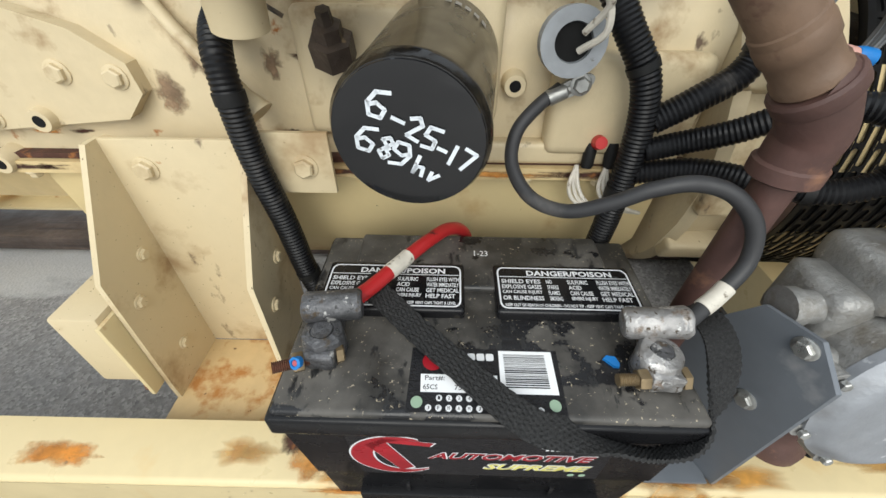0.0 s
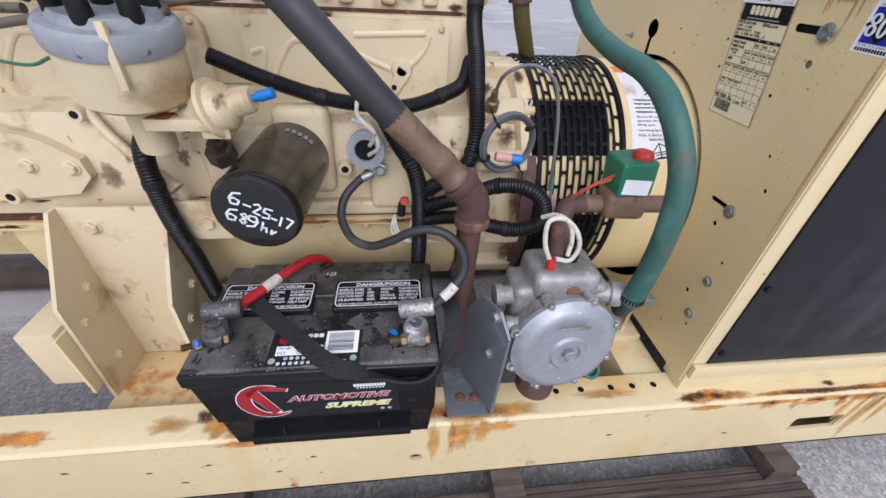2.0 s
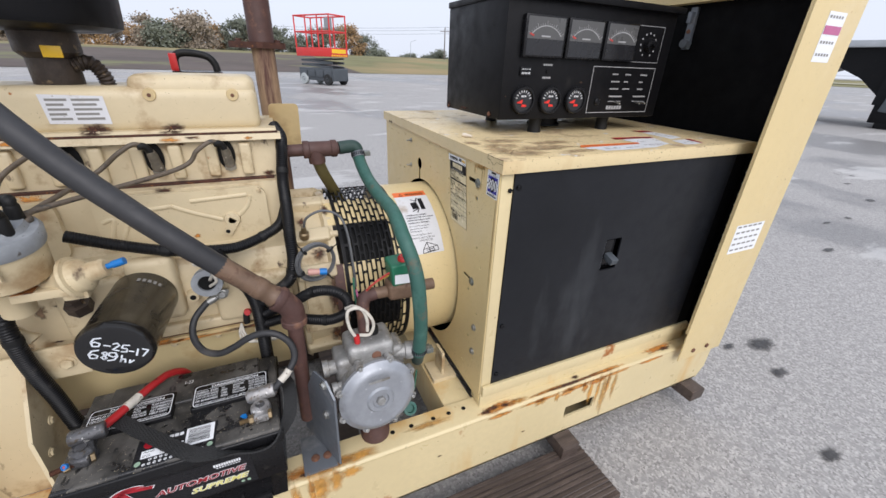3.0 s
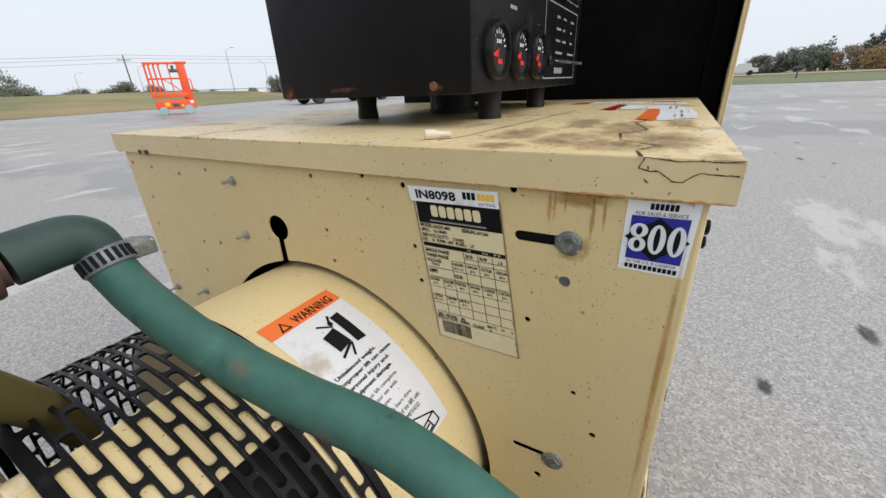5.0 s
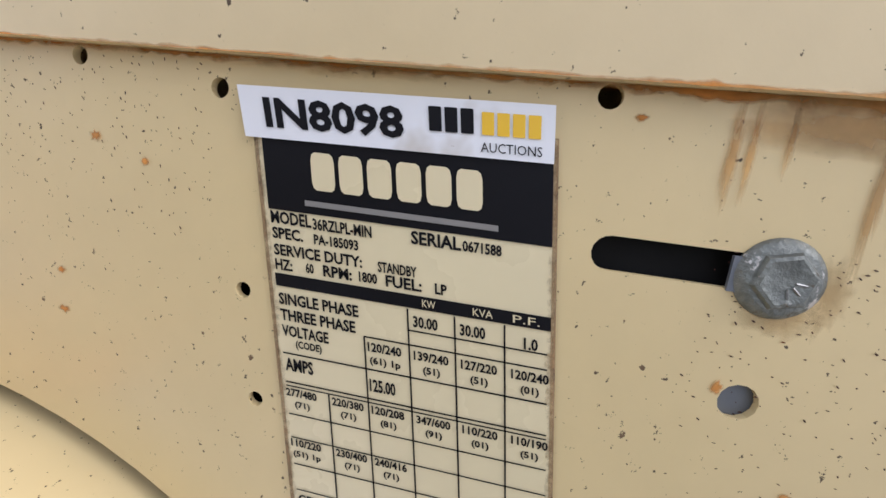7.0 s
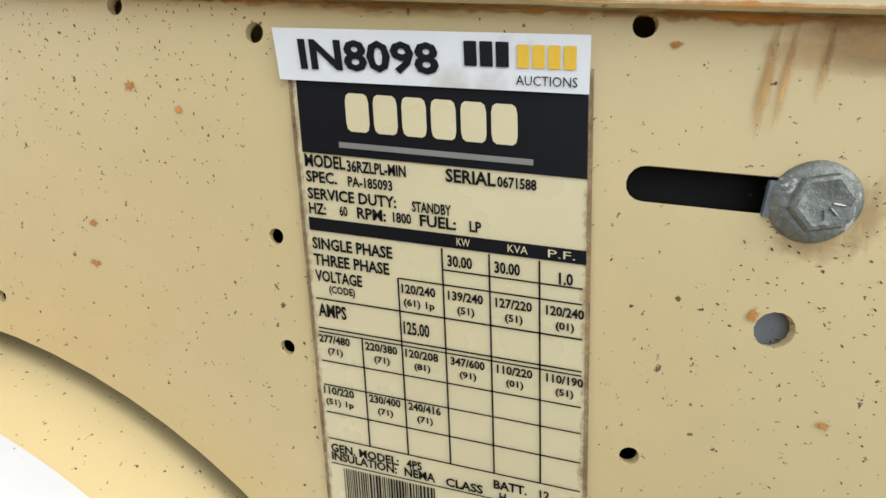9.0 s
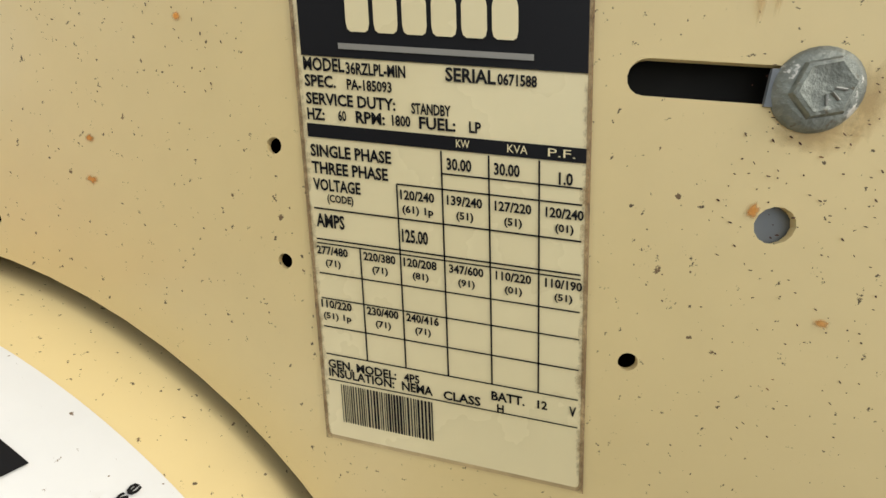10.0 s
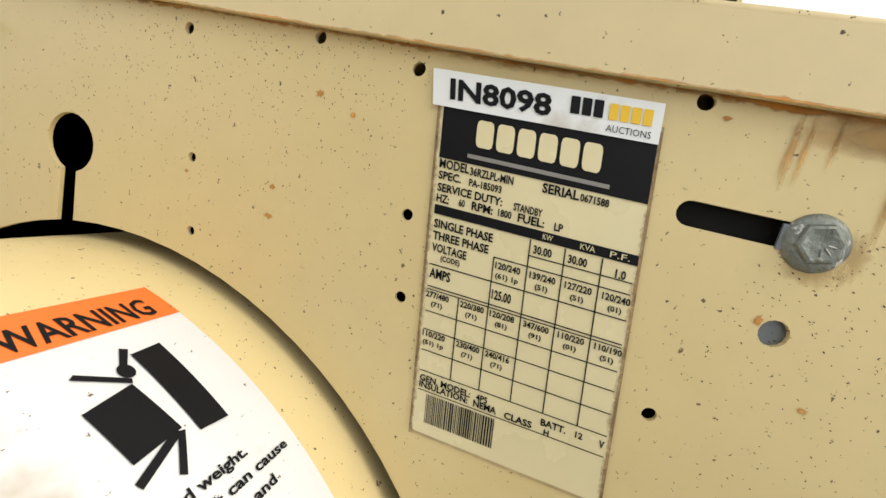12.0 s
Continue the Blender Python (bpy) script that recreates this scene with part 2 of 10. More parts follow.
M["decal_white"] = make("soiled_white_decal", (0.68, 0.68, 0.69), 0.45, var=0.05, spots=(((0.16, 0.11, 0.07), 330, 0.675, 0.02, 0.8, None), ((0.46, 0.40, 0.34), 16, 0.62, 0.12, 0.6, None)), bump=0.02)
M["plate_cream"] = make("cream_name_plate", (0.76, 0.66, 0.41), 0.3, var=0.03, spots=(((0.50, 0.36, 0.18), 18, 0.66, 0.12, 0.5, None), ((0.15, 0.1, 0.06), 280, 0.74, 0.02, 0.8, None)), bump=0.01)
M["plate_border"] = make("yellowed_plate_edge", (0.55, 0.41, 0.22), 0.5, var=0.25, big=90, bump=0.02)
M["label_black"] = make("black_label", (0.014, 0.014, 0.016), 0.35, var=0.3, big=200, bump=0.7, bump_scale=420, spec=0.35)
M["rust_foot"] = make("rust_blotched_paint", (0.64, 0.47, 0.24), 0.6, var=0.15, spots=(((0.42, 0.19, 0.05), 24, 0.50, 0.14, 0.85, None), (RUST_DARK, 70, 0.66, 0.05, 0.9, None)), bump=0.2)
M["rust_streaked"] = make("streaked_exhaust_pipe", (0.30, 0.20, 0.12), 0.7, var=0.2, spots=(((0.09, 0.04, 0.03), 30, 0.50, 0.12, 0.8, (1, 1, 0.12)),), bump=0.3)
M["oily_dark"] = make("oily_dark_metal", (0.06, 0.045, 0.035), 0.5, metal=0.3, var=0.4, big=30, spots=(((0.25, 0.18, 0.10), 50, 0.60, 0.1, 0.6, None),), bump=0.5)
M["ink"] = make("black_ink", (0.007, 0.007, 0.009), 0.5, var=0.1, bump=0, spec=0.15)
M["ink_grey"] = make("grey_ink", (0.25, 0.24, 0.22), 0.4, var=0.1, bump=0)
M["print_white"] = make("white_print", (0.72, 0.73, 0.74), 0.5, var=0.05, bump=0)
M["legend_print"] = make("faint_legend_print", (0.32, 0.32, 0.32), 0.5, var=0.15, bump=0)
M["print_blue"] = make("blue_print", (0.018, 0.018, 0.30), 0.35, var=0.05, bump=0)
M["print_orange"] = make("orange_print", (0.82, 0.17, 0.03), 0.4, var=0.05, spots=(((0.3, 0.12, 0.05), 240, 0.70, 0.02, 0.8, None),), bump=0)
M["print_yellow"] = make("yellow_print", (0.85, 0.52, 0.02), 0.4, var=0.05, bump=0)
M["print_red"] = make("deep_red_print", (0.36, 0.012, 0.022), 0.35, var=0.25, big=20, bump=0)
M["print_pale_yellow"] = make("pale_yellow_print", (0.74, 0.68, 0.20), 0.4, var=0.05, bump=0)
M["print_green"] = make("pale_green_print", (0.30, 0.42, 0.30), 0.5, var=0.1, bump=0)
M["pink_plastic"] = make("pink_plastic", (0.42, 0.08, 0.10), 0.5, var=0.2, bump=0.05)
M["blue_plastic"] = make("blue_plastic", (0.01, 0.17, 0.50), 0.4, var=0.1, bump=0.05)
M["gauge_dial"] = make("gauge_dial", (0.02, 0.02, 0.022), 0.35, var=0.1, bump=0)
M["meter_dial"] = make("meter_dial_grey", (0.085, 0.085, 0.084), 0.35, var=0.08, bump=0)
M["meter_dark"] = make("meter_lower_dark", (0.016, 0.016, 0.018), 0.25, var=0.1, bump=0)
M["needle_red"] = make("red_needle", (0.70, 0.03, 0.02), 0.4, var=0.05, bump=0)
M["white_wire"] = make("white_wire", (0.60, 0.56, 0.48), 0.5, var=0.2, big=60, spots=(((0.18, 0.15, 0.11), 120, 0.60, 0.08, 0.7, None),), bump=0.1)
M["red_wire"] = make("red_wire", (0.45, 0.05, 0.04), 0.5, var=0.12, bump=0.05)
M["green_wire"] = make("green_wire", (0.04, 0.16, 0.10), 0.5, var=0.12, bump=0.05)
M["pink_wire"] = make("pink_wire", (0.50, 0.14, 0.28), 0.5, var=0.12, bump=0.05)
M["yellow_wire"] = make("yellow_wire", (0.55, 0.33, 0.05), 0.5, var=0.12, bump=0.05)
M["grey_wire"] = make("grey_wire", (0.12, 0.125, 0.13), 0.45, var=0.2, bump=0.05)
M["olive"] = make("olive_pipe", (0.13, 0.105, 0.035), 0.55, var=0.25, bump=0.1)
M["ignition_lead"] = make("ignition_lead", (0.13, 0.10, 0.07), 0.55, var=0.25, spots=(((0.03, 0.03, 0.03), 60, 0.55, 0.1, 0.6, None),), bump=0.15)
M["boot"] = make("dirty_plug_boot", (0.13, 0.11, 0.08), 0.6, var=0.4, big=60, spots=(((0.5, 0.45, 0.36), 70, 0.62, 0.06, 0.6, None),), bump=0.3)
M["wood"] = make("wet_weathered_timber", (0.085, 0.062, 0.050), 0.6, var=0.3, big=9, spots=(((0.03, 0.02, 0.017), 3.0, 0.50, 0.2, 0.45, (1, 26, 20)), ((0.17, 0.125, 0.10), 5.0, 0.60, 0.15, 0.7, (1, 30, 20))), bump=0.8, bump_scale=60)
# near-black that paints the shade inside holes and openings, and small black parts
M["shade_black"] = make("cavity_shade_black", (0.004, 0.004, 0.004), 0.8, var=0.2, bump=0, spec=0.28)
M["orange_paint"] = make("orange_machine_paint", (0.80, 0.10, 0.02), 0.4, var=0.06, bump=0.03)
M["red_paint"] = make("red_machine_paint", (0.62, 0.035, 0.03), 0.4, var=0.06, bump=0.03)
M["machine_grey"] = make("grey_machine_paint", (0.07, 0.08, 0.09), 0.5, var=0.15, bump=0.05)
M["tyre_grey"] = make("solid_tyre", (0.42, 0.45, 0.45), 0.7, var=0.12, bump=0.1)
M["tyre_teal"] = make("pale_teal_tyre", (0.30, 0.44, 0.46), 0.7, var=0.12, bump=0.1)
M["tyre_black"] = make("black_tyre", (0.02, 0.02, 0.02), 0.8, var=0.2, bump=0.1)
M["white_car"] = make("white_car_paint", (0.75, 0.76, 0.78), 0.3, var=0.03, bump=0)
M["maroon_car"] = make("maroon_truck_paint", (0.10, 0.012, 0.02), 0.3, var=0.05, bump=0)
M["glass_dark"] = make("dark_vehicle_glass", (0.03, 0.035, 0.04), 0.08, var=0.05, bump=0)
M["pole_wood"] = make("grey_pole_wood", (0.16, 0.14, 0.125), 0.8, var=0.2, bump=0.2)
M["pole_metal"] = make("galvanised_pole", (0.42, 0.44, 0.46), 0.5, metal=0.3, var=0.1, bump=0.05)
M["bark"] = make("bark", (0.10, 0.08, 0.065), 0.9, var=0.3, bump=0.4)
# leaf colours are paler than real foliage: distance haze is painted into them
M["leaf_green"] = make("hazed_green_leaves", (0.17, 0.185, 0.135), 0.7, var=0.3, big=1.2, fine=6, bump=0, rand=0.3)
M["leaf_dark"] = make("dark_conifer", (0.10, 0.12, 0.105), 0.7, var=0.3, big=1.2, fine=6, bump=0, rand=0.3)
M["leaf_orange"] = make("hazed_autumn_leaves", (0.42, 0.27, 0.13), 0.7, var=0.3, big=1.2, fine=6, bump=0, rand=0.25)
M["leaf_tan"] = make("hazed_tan_leaves", (0.33, 0.27, 0.20), 0.7, var=0.3, big=1.2, fine=6, bump=0, rand=0.25)
M["grass"] = make("dry_grass", (0.20, 0.19, 0.075), 0.9, var=0.3, big=0.05, fine=0.9, spots=(((0.30, 0.22, 0.10), 0.06, 0.5, 0.15, 0.9, None),), bump=0.3, bump_scale=9)
M["soil"] = make("bare_field_soil", (0.11, 0.085, 0.07), 0.95, var=0.3, big=0.05, fine=1.2, spots=(((0.16, 0.16, 0.07), 0.12, 0.55, 0.1, 0.9, None),), bump=0.3, bump_scale=9)
M["verge_green"] = make("green_verge", (0.15, 0.175, 0.075), 0.9, var=0.25, big=0.1, fine=1.5, bump=0.3, bump_scale=9)
M["concrete_road"] = make("pale_concrete_road", (0.50, 0.49, 0.46), 0.8, var=0.08, big=0.1, fine=2, bump=0.05)

glass = bpy.data.materials.new("clear_glass")
glass.use_nodes = True
gb = glass.node_tree.nodes["Principled BSDF"]
gb.inputs["Roughness"].default_value, gb.inputs["Transmission Weight"].default_value, gb.inputs["IOR"].default_value = 0.03, 1.0, 1.45
M["glass"] = glass


def asphalt():
    m = bpy.data.materials.new("worn_asphalt")
    m.use_nodes = True
    ns, ln = m.node_tree.nodes, m.node_tree.links
    b = ns["Principled BSDF"]
    co = ns.new("ShaderNodeTexCoord")

    def noise_tex(scale, detail=5.0, seed=0.0, stretch=(1, 1, 1)):
        mp = ns.new("ShaderNodeMapping")
        mp.inputs["Location"].default_value, mp.inputs["Scale"].default_value = (seed, seed * 0.7, 0), stretch
        ln.new(co.outputs["Object"], mp.inputs["Vector"])
        n = ns.new("ShaderNodeTexNoise")
        n.inputs["Scale"].default_value, n.inputs["Detail"].default_value, n.inputs["Roughness"].default_value = scale, detail, 0.6
        ln.new(mp.outputs[0], n.inputs["Vector"])
        return n.outputs["Fac"]

    def rng(fac, lo, hi, a=0.0, z=1.0):
        r = ns.new("ShaderNodeMapRange")
        for k, v in (("From Min", lo), ("From Max", hi), ("To Min", a), ("To Max", z)):
            r.inputs[k].default_value = v
        ln.new(fac, r.inputs["Value"])
        return r.outputs[0]

    def mix(fac, c1, c2):
        x = ns.new("ShaderNodeMix")
        x.data_type = "RGBA"
        ln.new(fac, x.inputs[0])
        for value, socket in ((c1, x.inputs[6]), (c2, x.inputs[7])):
            if isinstance(value, tuple):
                socket.default_value = (*value, 1)
            else:
                ln.new(value, socket)
        return x.outputs[2]

    vor = ns.new("ShaderNodeTexVoronoi")
    vor.inputs["Scale"].default_value = 170
    ln.new(co.outputs["Object"], vor.inputs["Vector"])
    stones = mix(rng(vor.outputs["Color"], 0.1, 0.9), (0.215, 0.206, 0.197), (0.52, 0.50, 0.477))
    col = mix(rng(noise_tex(40, seed=2.0), 0.36, 0.52), (0.305, 0.295, 0.283), stones)
    damp = rng(noise_tex(0.30, 9, 3.7, (0.8, 0.5, 1)), 0.505, 0.54)
    wet = ns.new("ShaderNodeMix")
    wet.data_type, wet.blend_type = "RGBA", "MULTIPLY"
    ln.new(damp, wet.inputs[0])
    ln.new(col, wet.inputs[6])
    wet.inputs[7].default_value = (0.66, 0.66, 0.665, 1)
    col = wet.outputs[2]
    worn = rng(noise_tex(0.8, 9, 31.0, (0.6, 1.6, 1)), 0.575, 0.61)
    col = mix(rng(worn, 0, 1, 0, 0.7), col, (0.52, 0.51, 0.49))
    col = mix(rng(noise_tex(3.2, 3, 5.5), 0.715, 0.745), col, (0.07, 0.067, 0.066))
    ln.new(col, b.inputs["Base Color"])
    ln.new(rng(damp, 0, 1, 0.75, 0.38), b.inputs["Roughness"])
    bp = ns.new("ShaderNodeBump")
    bp.inputs["Strength"].default_value, bp.inputs["Distance"].default_value = 0.5, 0.002
    ln.new(vor.outputs["Distance"], bp.inputs["Height"])
    ln.new(bp.outputs[0], b.inputs["Normal"])
    return m


M["asphalt"] = asphalt()


def feathered(name, color, rough, spots, scale=90.0, spread=1.5, bump=0.3, most=1.0):
    """Rust and residue that break up towards their rim, by the mesh's own fade and a noise."""
    m = make(name, color, rough, var=0.4, big=40, spots=spots, bump=bump)
    ns, ln = m.node_tree.nodes, m.node_tree.links
    at = ns.new("ShaderNodeAttribute")
    at.attribute_name = "fade"
    co, tex, add, rng = ns.new("ShaderNodeTexCoord"), ns.new("ShaderNodeTexNoise"), ns.new("ShaderNodeMath"), ns.new("ShaderNodeMapRange")
    tex.inputs["Scale"].default_value, tex.inputs["Detail"].default_value, tex.inputs["Roughness"].default_value = scale, 8.0, 0.7
    ln.new(co.outputs["Object"], tex.inputs["Vector"])
    add.operation = "MULTIPLY_ADD"
    ln.new(tex.outputs["Fac"], add.inputs[0])
    add.inputs[1].default_value = spread
    ln.new(at.outputs["Fac"], add.inputs[2])
    rng.inputs["From Min"].default_value, rng.inputs["From Max"].default_value = 0.5 * spread + 0.02, 0.5 * spread + 0.92
    rng.inputs["To Max"].default_value = most
    ln.new(add.outputs[0], rng.inputs["Value"])
    ln.new(rng.outputs[0], ns["Principled BSDF"].inputs["Alpha"])
    return m


M["soft_rust_orange"] = feathered("feathered_orange_rust", (0.58, 0.225, 0.032), 0.8, ((RUST_DARK, 60, 0.66, 0.06, 0.9, None), ((0.62, 0.33, 0.10), 25, 0.5, 0.15, 0.7, None)))
M["soft_rust_dark"] = feathered("feathered_dark_rust", RUST_DARK, 0.9, (((0.25, 0.10, 0.03), 90, 0.56, 0.1, 0.9, None),), 160)
M["soft_rust_run"] = feathered("feathered_rust_run", (0.58, 0.33, 0.09), 0.5, (((0.50, 0.23, 0.05), 35, 0.55, 0.16, 0.5, (1, 1, 0.2)),), 60, 0.9, 0.02, 0.70)
M["soft_rust_wash"] = feathered("orange_rust_wash", (0.68, 0.33, 0.055), 0.55, (((0.42, 0.15, 0.03), 45, 0.64, 0.12, 0.7, (1, 1, 0.4)),), 22, 0.6, 0.05, 0.75)
M["soft_yellowing"] = feathered("yellowed_grime_film", (0.50, 0.31, 0.11), 0.6, (((0.34, 0.20, 0.07), 160, 0.60, 0.12, 0.7, None),), 200, 1.2, 0.02, 0.38)
M["soft_grime"] = feathered("plate_edge_grime", (0.30, 0.19, 0.09), 0.8, (((0.10, 0.06, 0.035), 400, 0.58, 0.06, 0.9, None),), 420, 1.9, 0.2, 0.9)
M["soft_scraped"] = feathered("feathered_sticker_residue", (0.40, 0.28, 0.15), 0.8, (((0.56, 0.45, 0.27), 60, 0.54, 0.1, 0.7, None),), 32, 1.8, 0.2, 0.72)
M["soft_streak"] = feathered("feathered_oil_streak", (0.30, 0.20, 0.12), 0.8, (((0.5, 0.4, 0.25), 60, 0.55, 0.1, 0.7, None),), 70, 2.2)
M["soft_oil"] = feathered("oil_soaked_asphalt", (0.055, 0.052, 0.051), 0.5, (((0.12, 0.115, 0.11), 70, 0.55, 0.1, 0.7, None),), 22, 1.0, 0.5)


# ---------------------------------------------------------------- mesh tools
def thing(name, at, label, category, group="", kind=""):
    e = new(name)
    e.empty_display_size = 0.05
    e.location = at
    e.matrix_basis = Matrix.Translation(at)
    return tagged(e, label, category, group, kind)


def part(name, bm, material, parent=None, label="", smooth=40.0):
    """One mesh object, built in world space, under a thing or a part."""
    bmesh.ops.remove_doubles(bm, verts=bm.verts, dist=1e-6)
    bmesh.ops.recalc_face_normals(bm, faces=bm.faces)
    me = bpy.data.meshes.new(name)
    if smooth:
        for f in bm.faces:
            f.smooth = True
        limit = radians(smooth)
        for e in bm.edges:
            if len(e.link_faces) == 2 and e.calc_face_angle(0.0) > limit:
                e.smooth = False
    bm.to_mesh(me)
    bm.free()
    me.materials.append(M[material] if isinstance(material, str) else material)
    ob = new(name, me)
    if parent:
        ob.parent = parent
        ob.matrix_parent_inverse = root_inverse(parent)
    if label:
        ob["label"] = label
    return ob


def root_inverse(parent):
    top = parent
    while top.parent:
        top = top.parent
    return Matrix.Translation(-top.location) if parent is top else Matrix.Identity(4)


def B():
    return bmesh.new()


def add_box(bm, lo, hi, bevel=0.0, turn=None, segs=2):
    lo, hi = Vector(lo), Vector(hi)
    c, s = (lo + hi) / 2, hi - lo
    got = bmesh.ops.create_cube(bm, size=1.0)
    vs = got["verts"]
    for v in vs:
        v.co = Vector((v.co.x * s.x, v.co.y * s.y, v.co.z * s.z))
    if bevel:
        es = list({e for v in vs for e in v.link_edges})
        r = bmesh.ops.bevel(bm, geom=es, offset=min(bevel, min(s) * 0.45), segments=segs, profile=0.6, affect="EDGES")
        vs = list({v for f in r["faces"] for v in f.verts} | {v for v in vs if v.is_valid})
    m = Matrix.Translation(c) @ (turn or Matrix.Identity(4))
    for v in vs:
        v.co = m @ v.co
    return vs


def frame_of(d):
    d = Vector(d).normalized()
    a = Vector((0, 0, 1)) if abs(d.z) < 0.9 else Vector((1, 0, 0))
    u = d.cross(a).normalized()
    return u, d.cross(u).normalized(), d


def add_cyl(bm, p0, p1, r0, r1=None, n=20, cap0=True, cap1=True):
    return add_lathe(bm, p0, Vector(p1) - Vector(p0), [(r0, 0.0), (r0 if r1 is None else r1, 1.0)], n, cap0, cap1, unit=True)


def add_lathe(bm, origin, axis, profile, n=24, cap0=True, cap1=True, unit=False, turn=0.0):
    """Rings of (radius, distance along axis); unit: distances in lengths of axis."""
    o, ax = Vector(origin), Vector(axis)
    u, w, d = frame_of(ax)
    step = ax if unit else d
    rings = []
    for r, h in profile:
        rings.append([bm.verts.new(o + step * h + (u * math.cos(a) + w * math.sin(a)) * max(r, 1e-5)) for a in (turn + 2 * math.pi * k / n for k in range(n))])
    for a, b in zip(rings, rings[1:]):
        for k in range(n):
            bm.faces.new((a[k], a[(k + 1) % n], b[(k + 1) % n], b[k]))
    if cap0:
        bm.faces.new(rings[0][::-1])
    if cap1:
        bm.faces.new(rings[-1])
    return rings


def smooth_path(pts, per=8):
    pts = [Vector(p) for p in pts]
    if len(pts) < 3:
        return pts
    ext = [2 * pts[0] - pts[1], *pts, 2 * pts[-1] - pts[-2]]
    out = []
    for i in range(1, len(ext) - 2):
        p0, p1, p2, p3 = ext[i - 1 : i + 3]
        for k in range(per):
            t = k / per
            out.append(0.5 * ((2 * p1) + (p2 - p0) * t + (2 * p0 - 5 * p1 + 4 * p2 - p3) * t * t + (3 * p1 - p0 - 3 * p2 + p3) * t ** 3))
    out.append(pts[-1])
    return out


def resample(pts, step):
    out, left = [pts[0]], step
    for a, b in zip(pts, pts[1:]):
        d = (b - a).length
        while d >= left and d > 1e-9:
            a = a + (b - a) * (left / d)
            out.append(a)
            d = (b - a).length
            left = step
        left -= d
    if (out[-1] - pts[-1]).length > step * 0.3:
        out.append(pts[-1])
    return out


def add_tube(bm, pts, r, n=10, per=8, ribs=0.0, depth=0.12, flat=None, wob=0.0):
    """A round tube along a smooth path; ribs: the pitch of its corrugation; flat: (half width, half thickness, up) of a strap."""
    path = smooth_path(pts, per)
    if ribs:
        path = resample(path, ribs / 2)
    rings, u = [], None
    for i, p in enumerate(path):
        d = (path[min(i + 1, len(path) - 1)] - path[max(i - 1, 0)]).normalized()
        if u is None:
            u = frame_of(d)[0]
        u = (u - d * u.dot(d)).normalized()
        w = d.cross(u)
        rr = r * (1 + (depth if (i % 2) else -depth)) if ribs else r
        if wob:
            rr *= 1 + wob * noise.noise(p * 60)
        rings.append([bm.verts.new(p + (u * math.cos(2 * math.pi * k / n) + w * math.sin(2 * math.pi * k / n)) * rr) for k in range(n)])
    for a, b in zip(rings, rings[1:]):
        for k in range(n):
            bm.faces.new((a[k], a[(k + 1) % n], b[(k + 1) % n], b[k]))
    bm.faces.new(rings[0][::-1])
    bm.faces.new(rings[-1])


def add_strap(bm, pts, sides, width, thick, per=8, cols=0):
    """A flat band along a path; sides: at each point, the way across its width; cols: ribs of a weave across it."""
    path, across = smooth_path(pts, per), smooth_path(sides, per)
    n = max(cols, 1)
    rings = []
    for i, p in enumerate(path):
        d = (path[min(i + 1, len(path) - 1)] - path[max(i - 1, 0)]).normalized()
        a = across[i]
        a = (a - d * a.dot(d)).normalized()
        nrm = d.cross(a)
        ring = []
        for sy in (-1, 1):
            for j in range(n + 1):
                sx = (2 * j / n - 1) * -sy
                h = thick / 2 + (0.0010 * ((i // 2 + j) % 2) if cols else 0.0)
                ring.append(bm.verts.new(p + a * sx * width / 2 + nrm * sy * h))
        rings.append(ring)
    m = len(rings[0])
    for a, b in zip(rings, rings[1:]):
        for k in range(m):
            bm.faces.new((a[k], a[(k + 1) % m], b[(k + 1) % m], b[k]))
    bm.faces.new(rings[0][::-1])
    bm.faces.new(rings[-1])


def add_prism(bm, poly, to3d, depth):
    """A flat outline given thickness; to3d(a, b, d) places it."""
    lo, hi = [bm.verts.new(to3d(a, b, 0.0)) for a, b in poly], [bm.verts.new(to3d(a, b, depth)) for a, b in poly]
    n = len(poly)
    bm.faces.new(lo[::-1])
    bm.faces.new(hi)
    for k in range(n):
        bm.faces.new((lo[k], lo[(k + 1) % n], hi[(k + 1) % n], hi[k]))


def add_plate(bm, outer, holes, to3d, depth):
    """A sheet with real holes through it."""
    edges, loops = [], []
    for loop in (outer, *holes):
        vs = [bm.verts.new(to3d(a, b, 0.0)) for a, b in loop]
        loops.append(vs)
        edges += [bm.edges.new((vs[k], vs[(k + 1) % len(vs)])) for k in range(len(vs))]
    got = bmesh.ops.triangle_fill(bm, edges=edges, use_beauty=True)
    faces = [g for g in got["geom"] if isinstance(g, bmesh.types.BMFace)]
    back = {v: None for vs in loops for v in vs}
    for (loop, vs) in zip((outer, *holes), loops):
        for (a, b), v in zip(loop, vs):
            back[v] = bm.verts.new(to3d(a, b, depth))
    for f in faces:
        bm.faces.new([back[v] for v in reversed(f.verts)])
    for vs in loops:
        for k in range(len(vs)):
            a, b = vs[k], vs[(k + 1) % len(vs)]
            bm.faces.new((a, b, back[b], back[a]))


def circle(cx, cy, r, n=20, r2=None):
    return [(cx + r * math.cos(2 * math.pi * k / n), cy + (r2 or r) * math.sin(2 * math.pi * k / n)) for k in range(n)]


def rrect(x0, y0, x1, y1, r, n=4):
    out = []
    for cx, cy, a0 in ((x1 - r, y1 - r, 0), (x0 + r, y1 - r, 90), (x0 + r, y0 + r, 180), (x1 - r, y0 + r, 270)):
        out += [(cx + r * math.cos(radians(a0 + 90 * k / n)), cy + r * math.sin(radians(a0 + 90 * k / n))) for k in range(n + 1)]
    return out


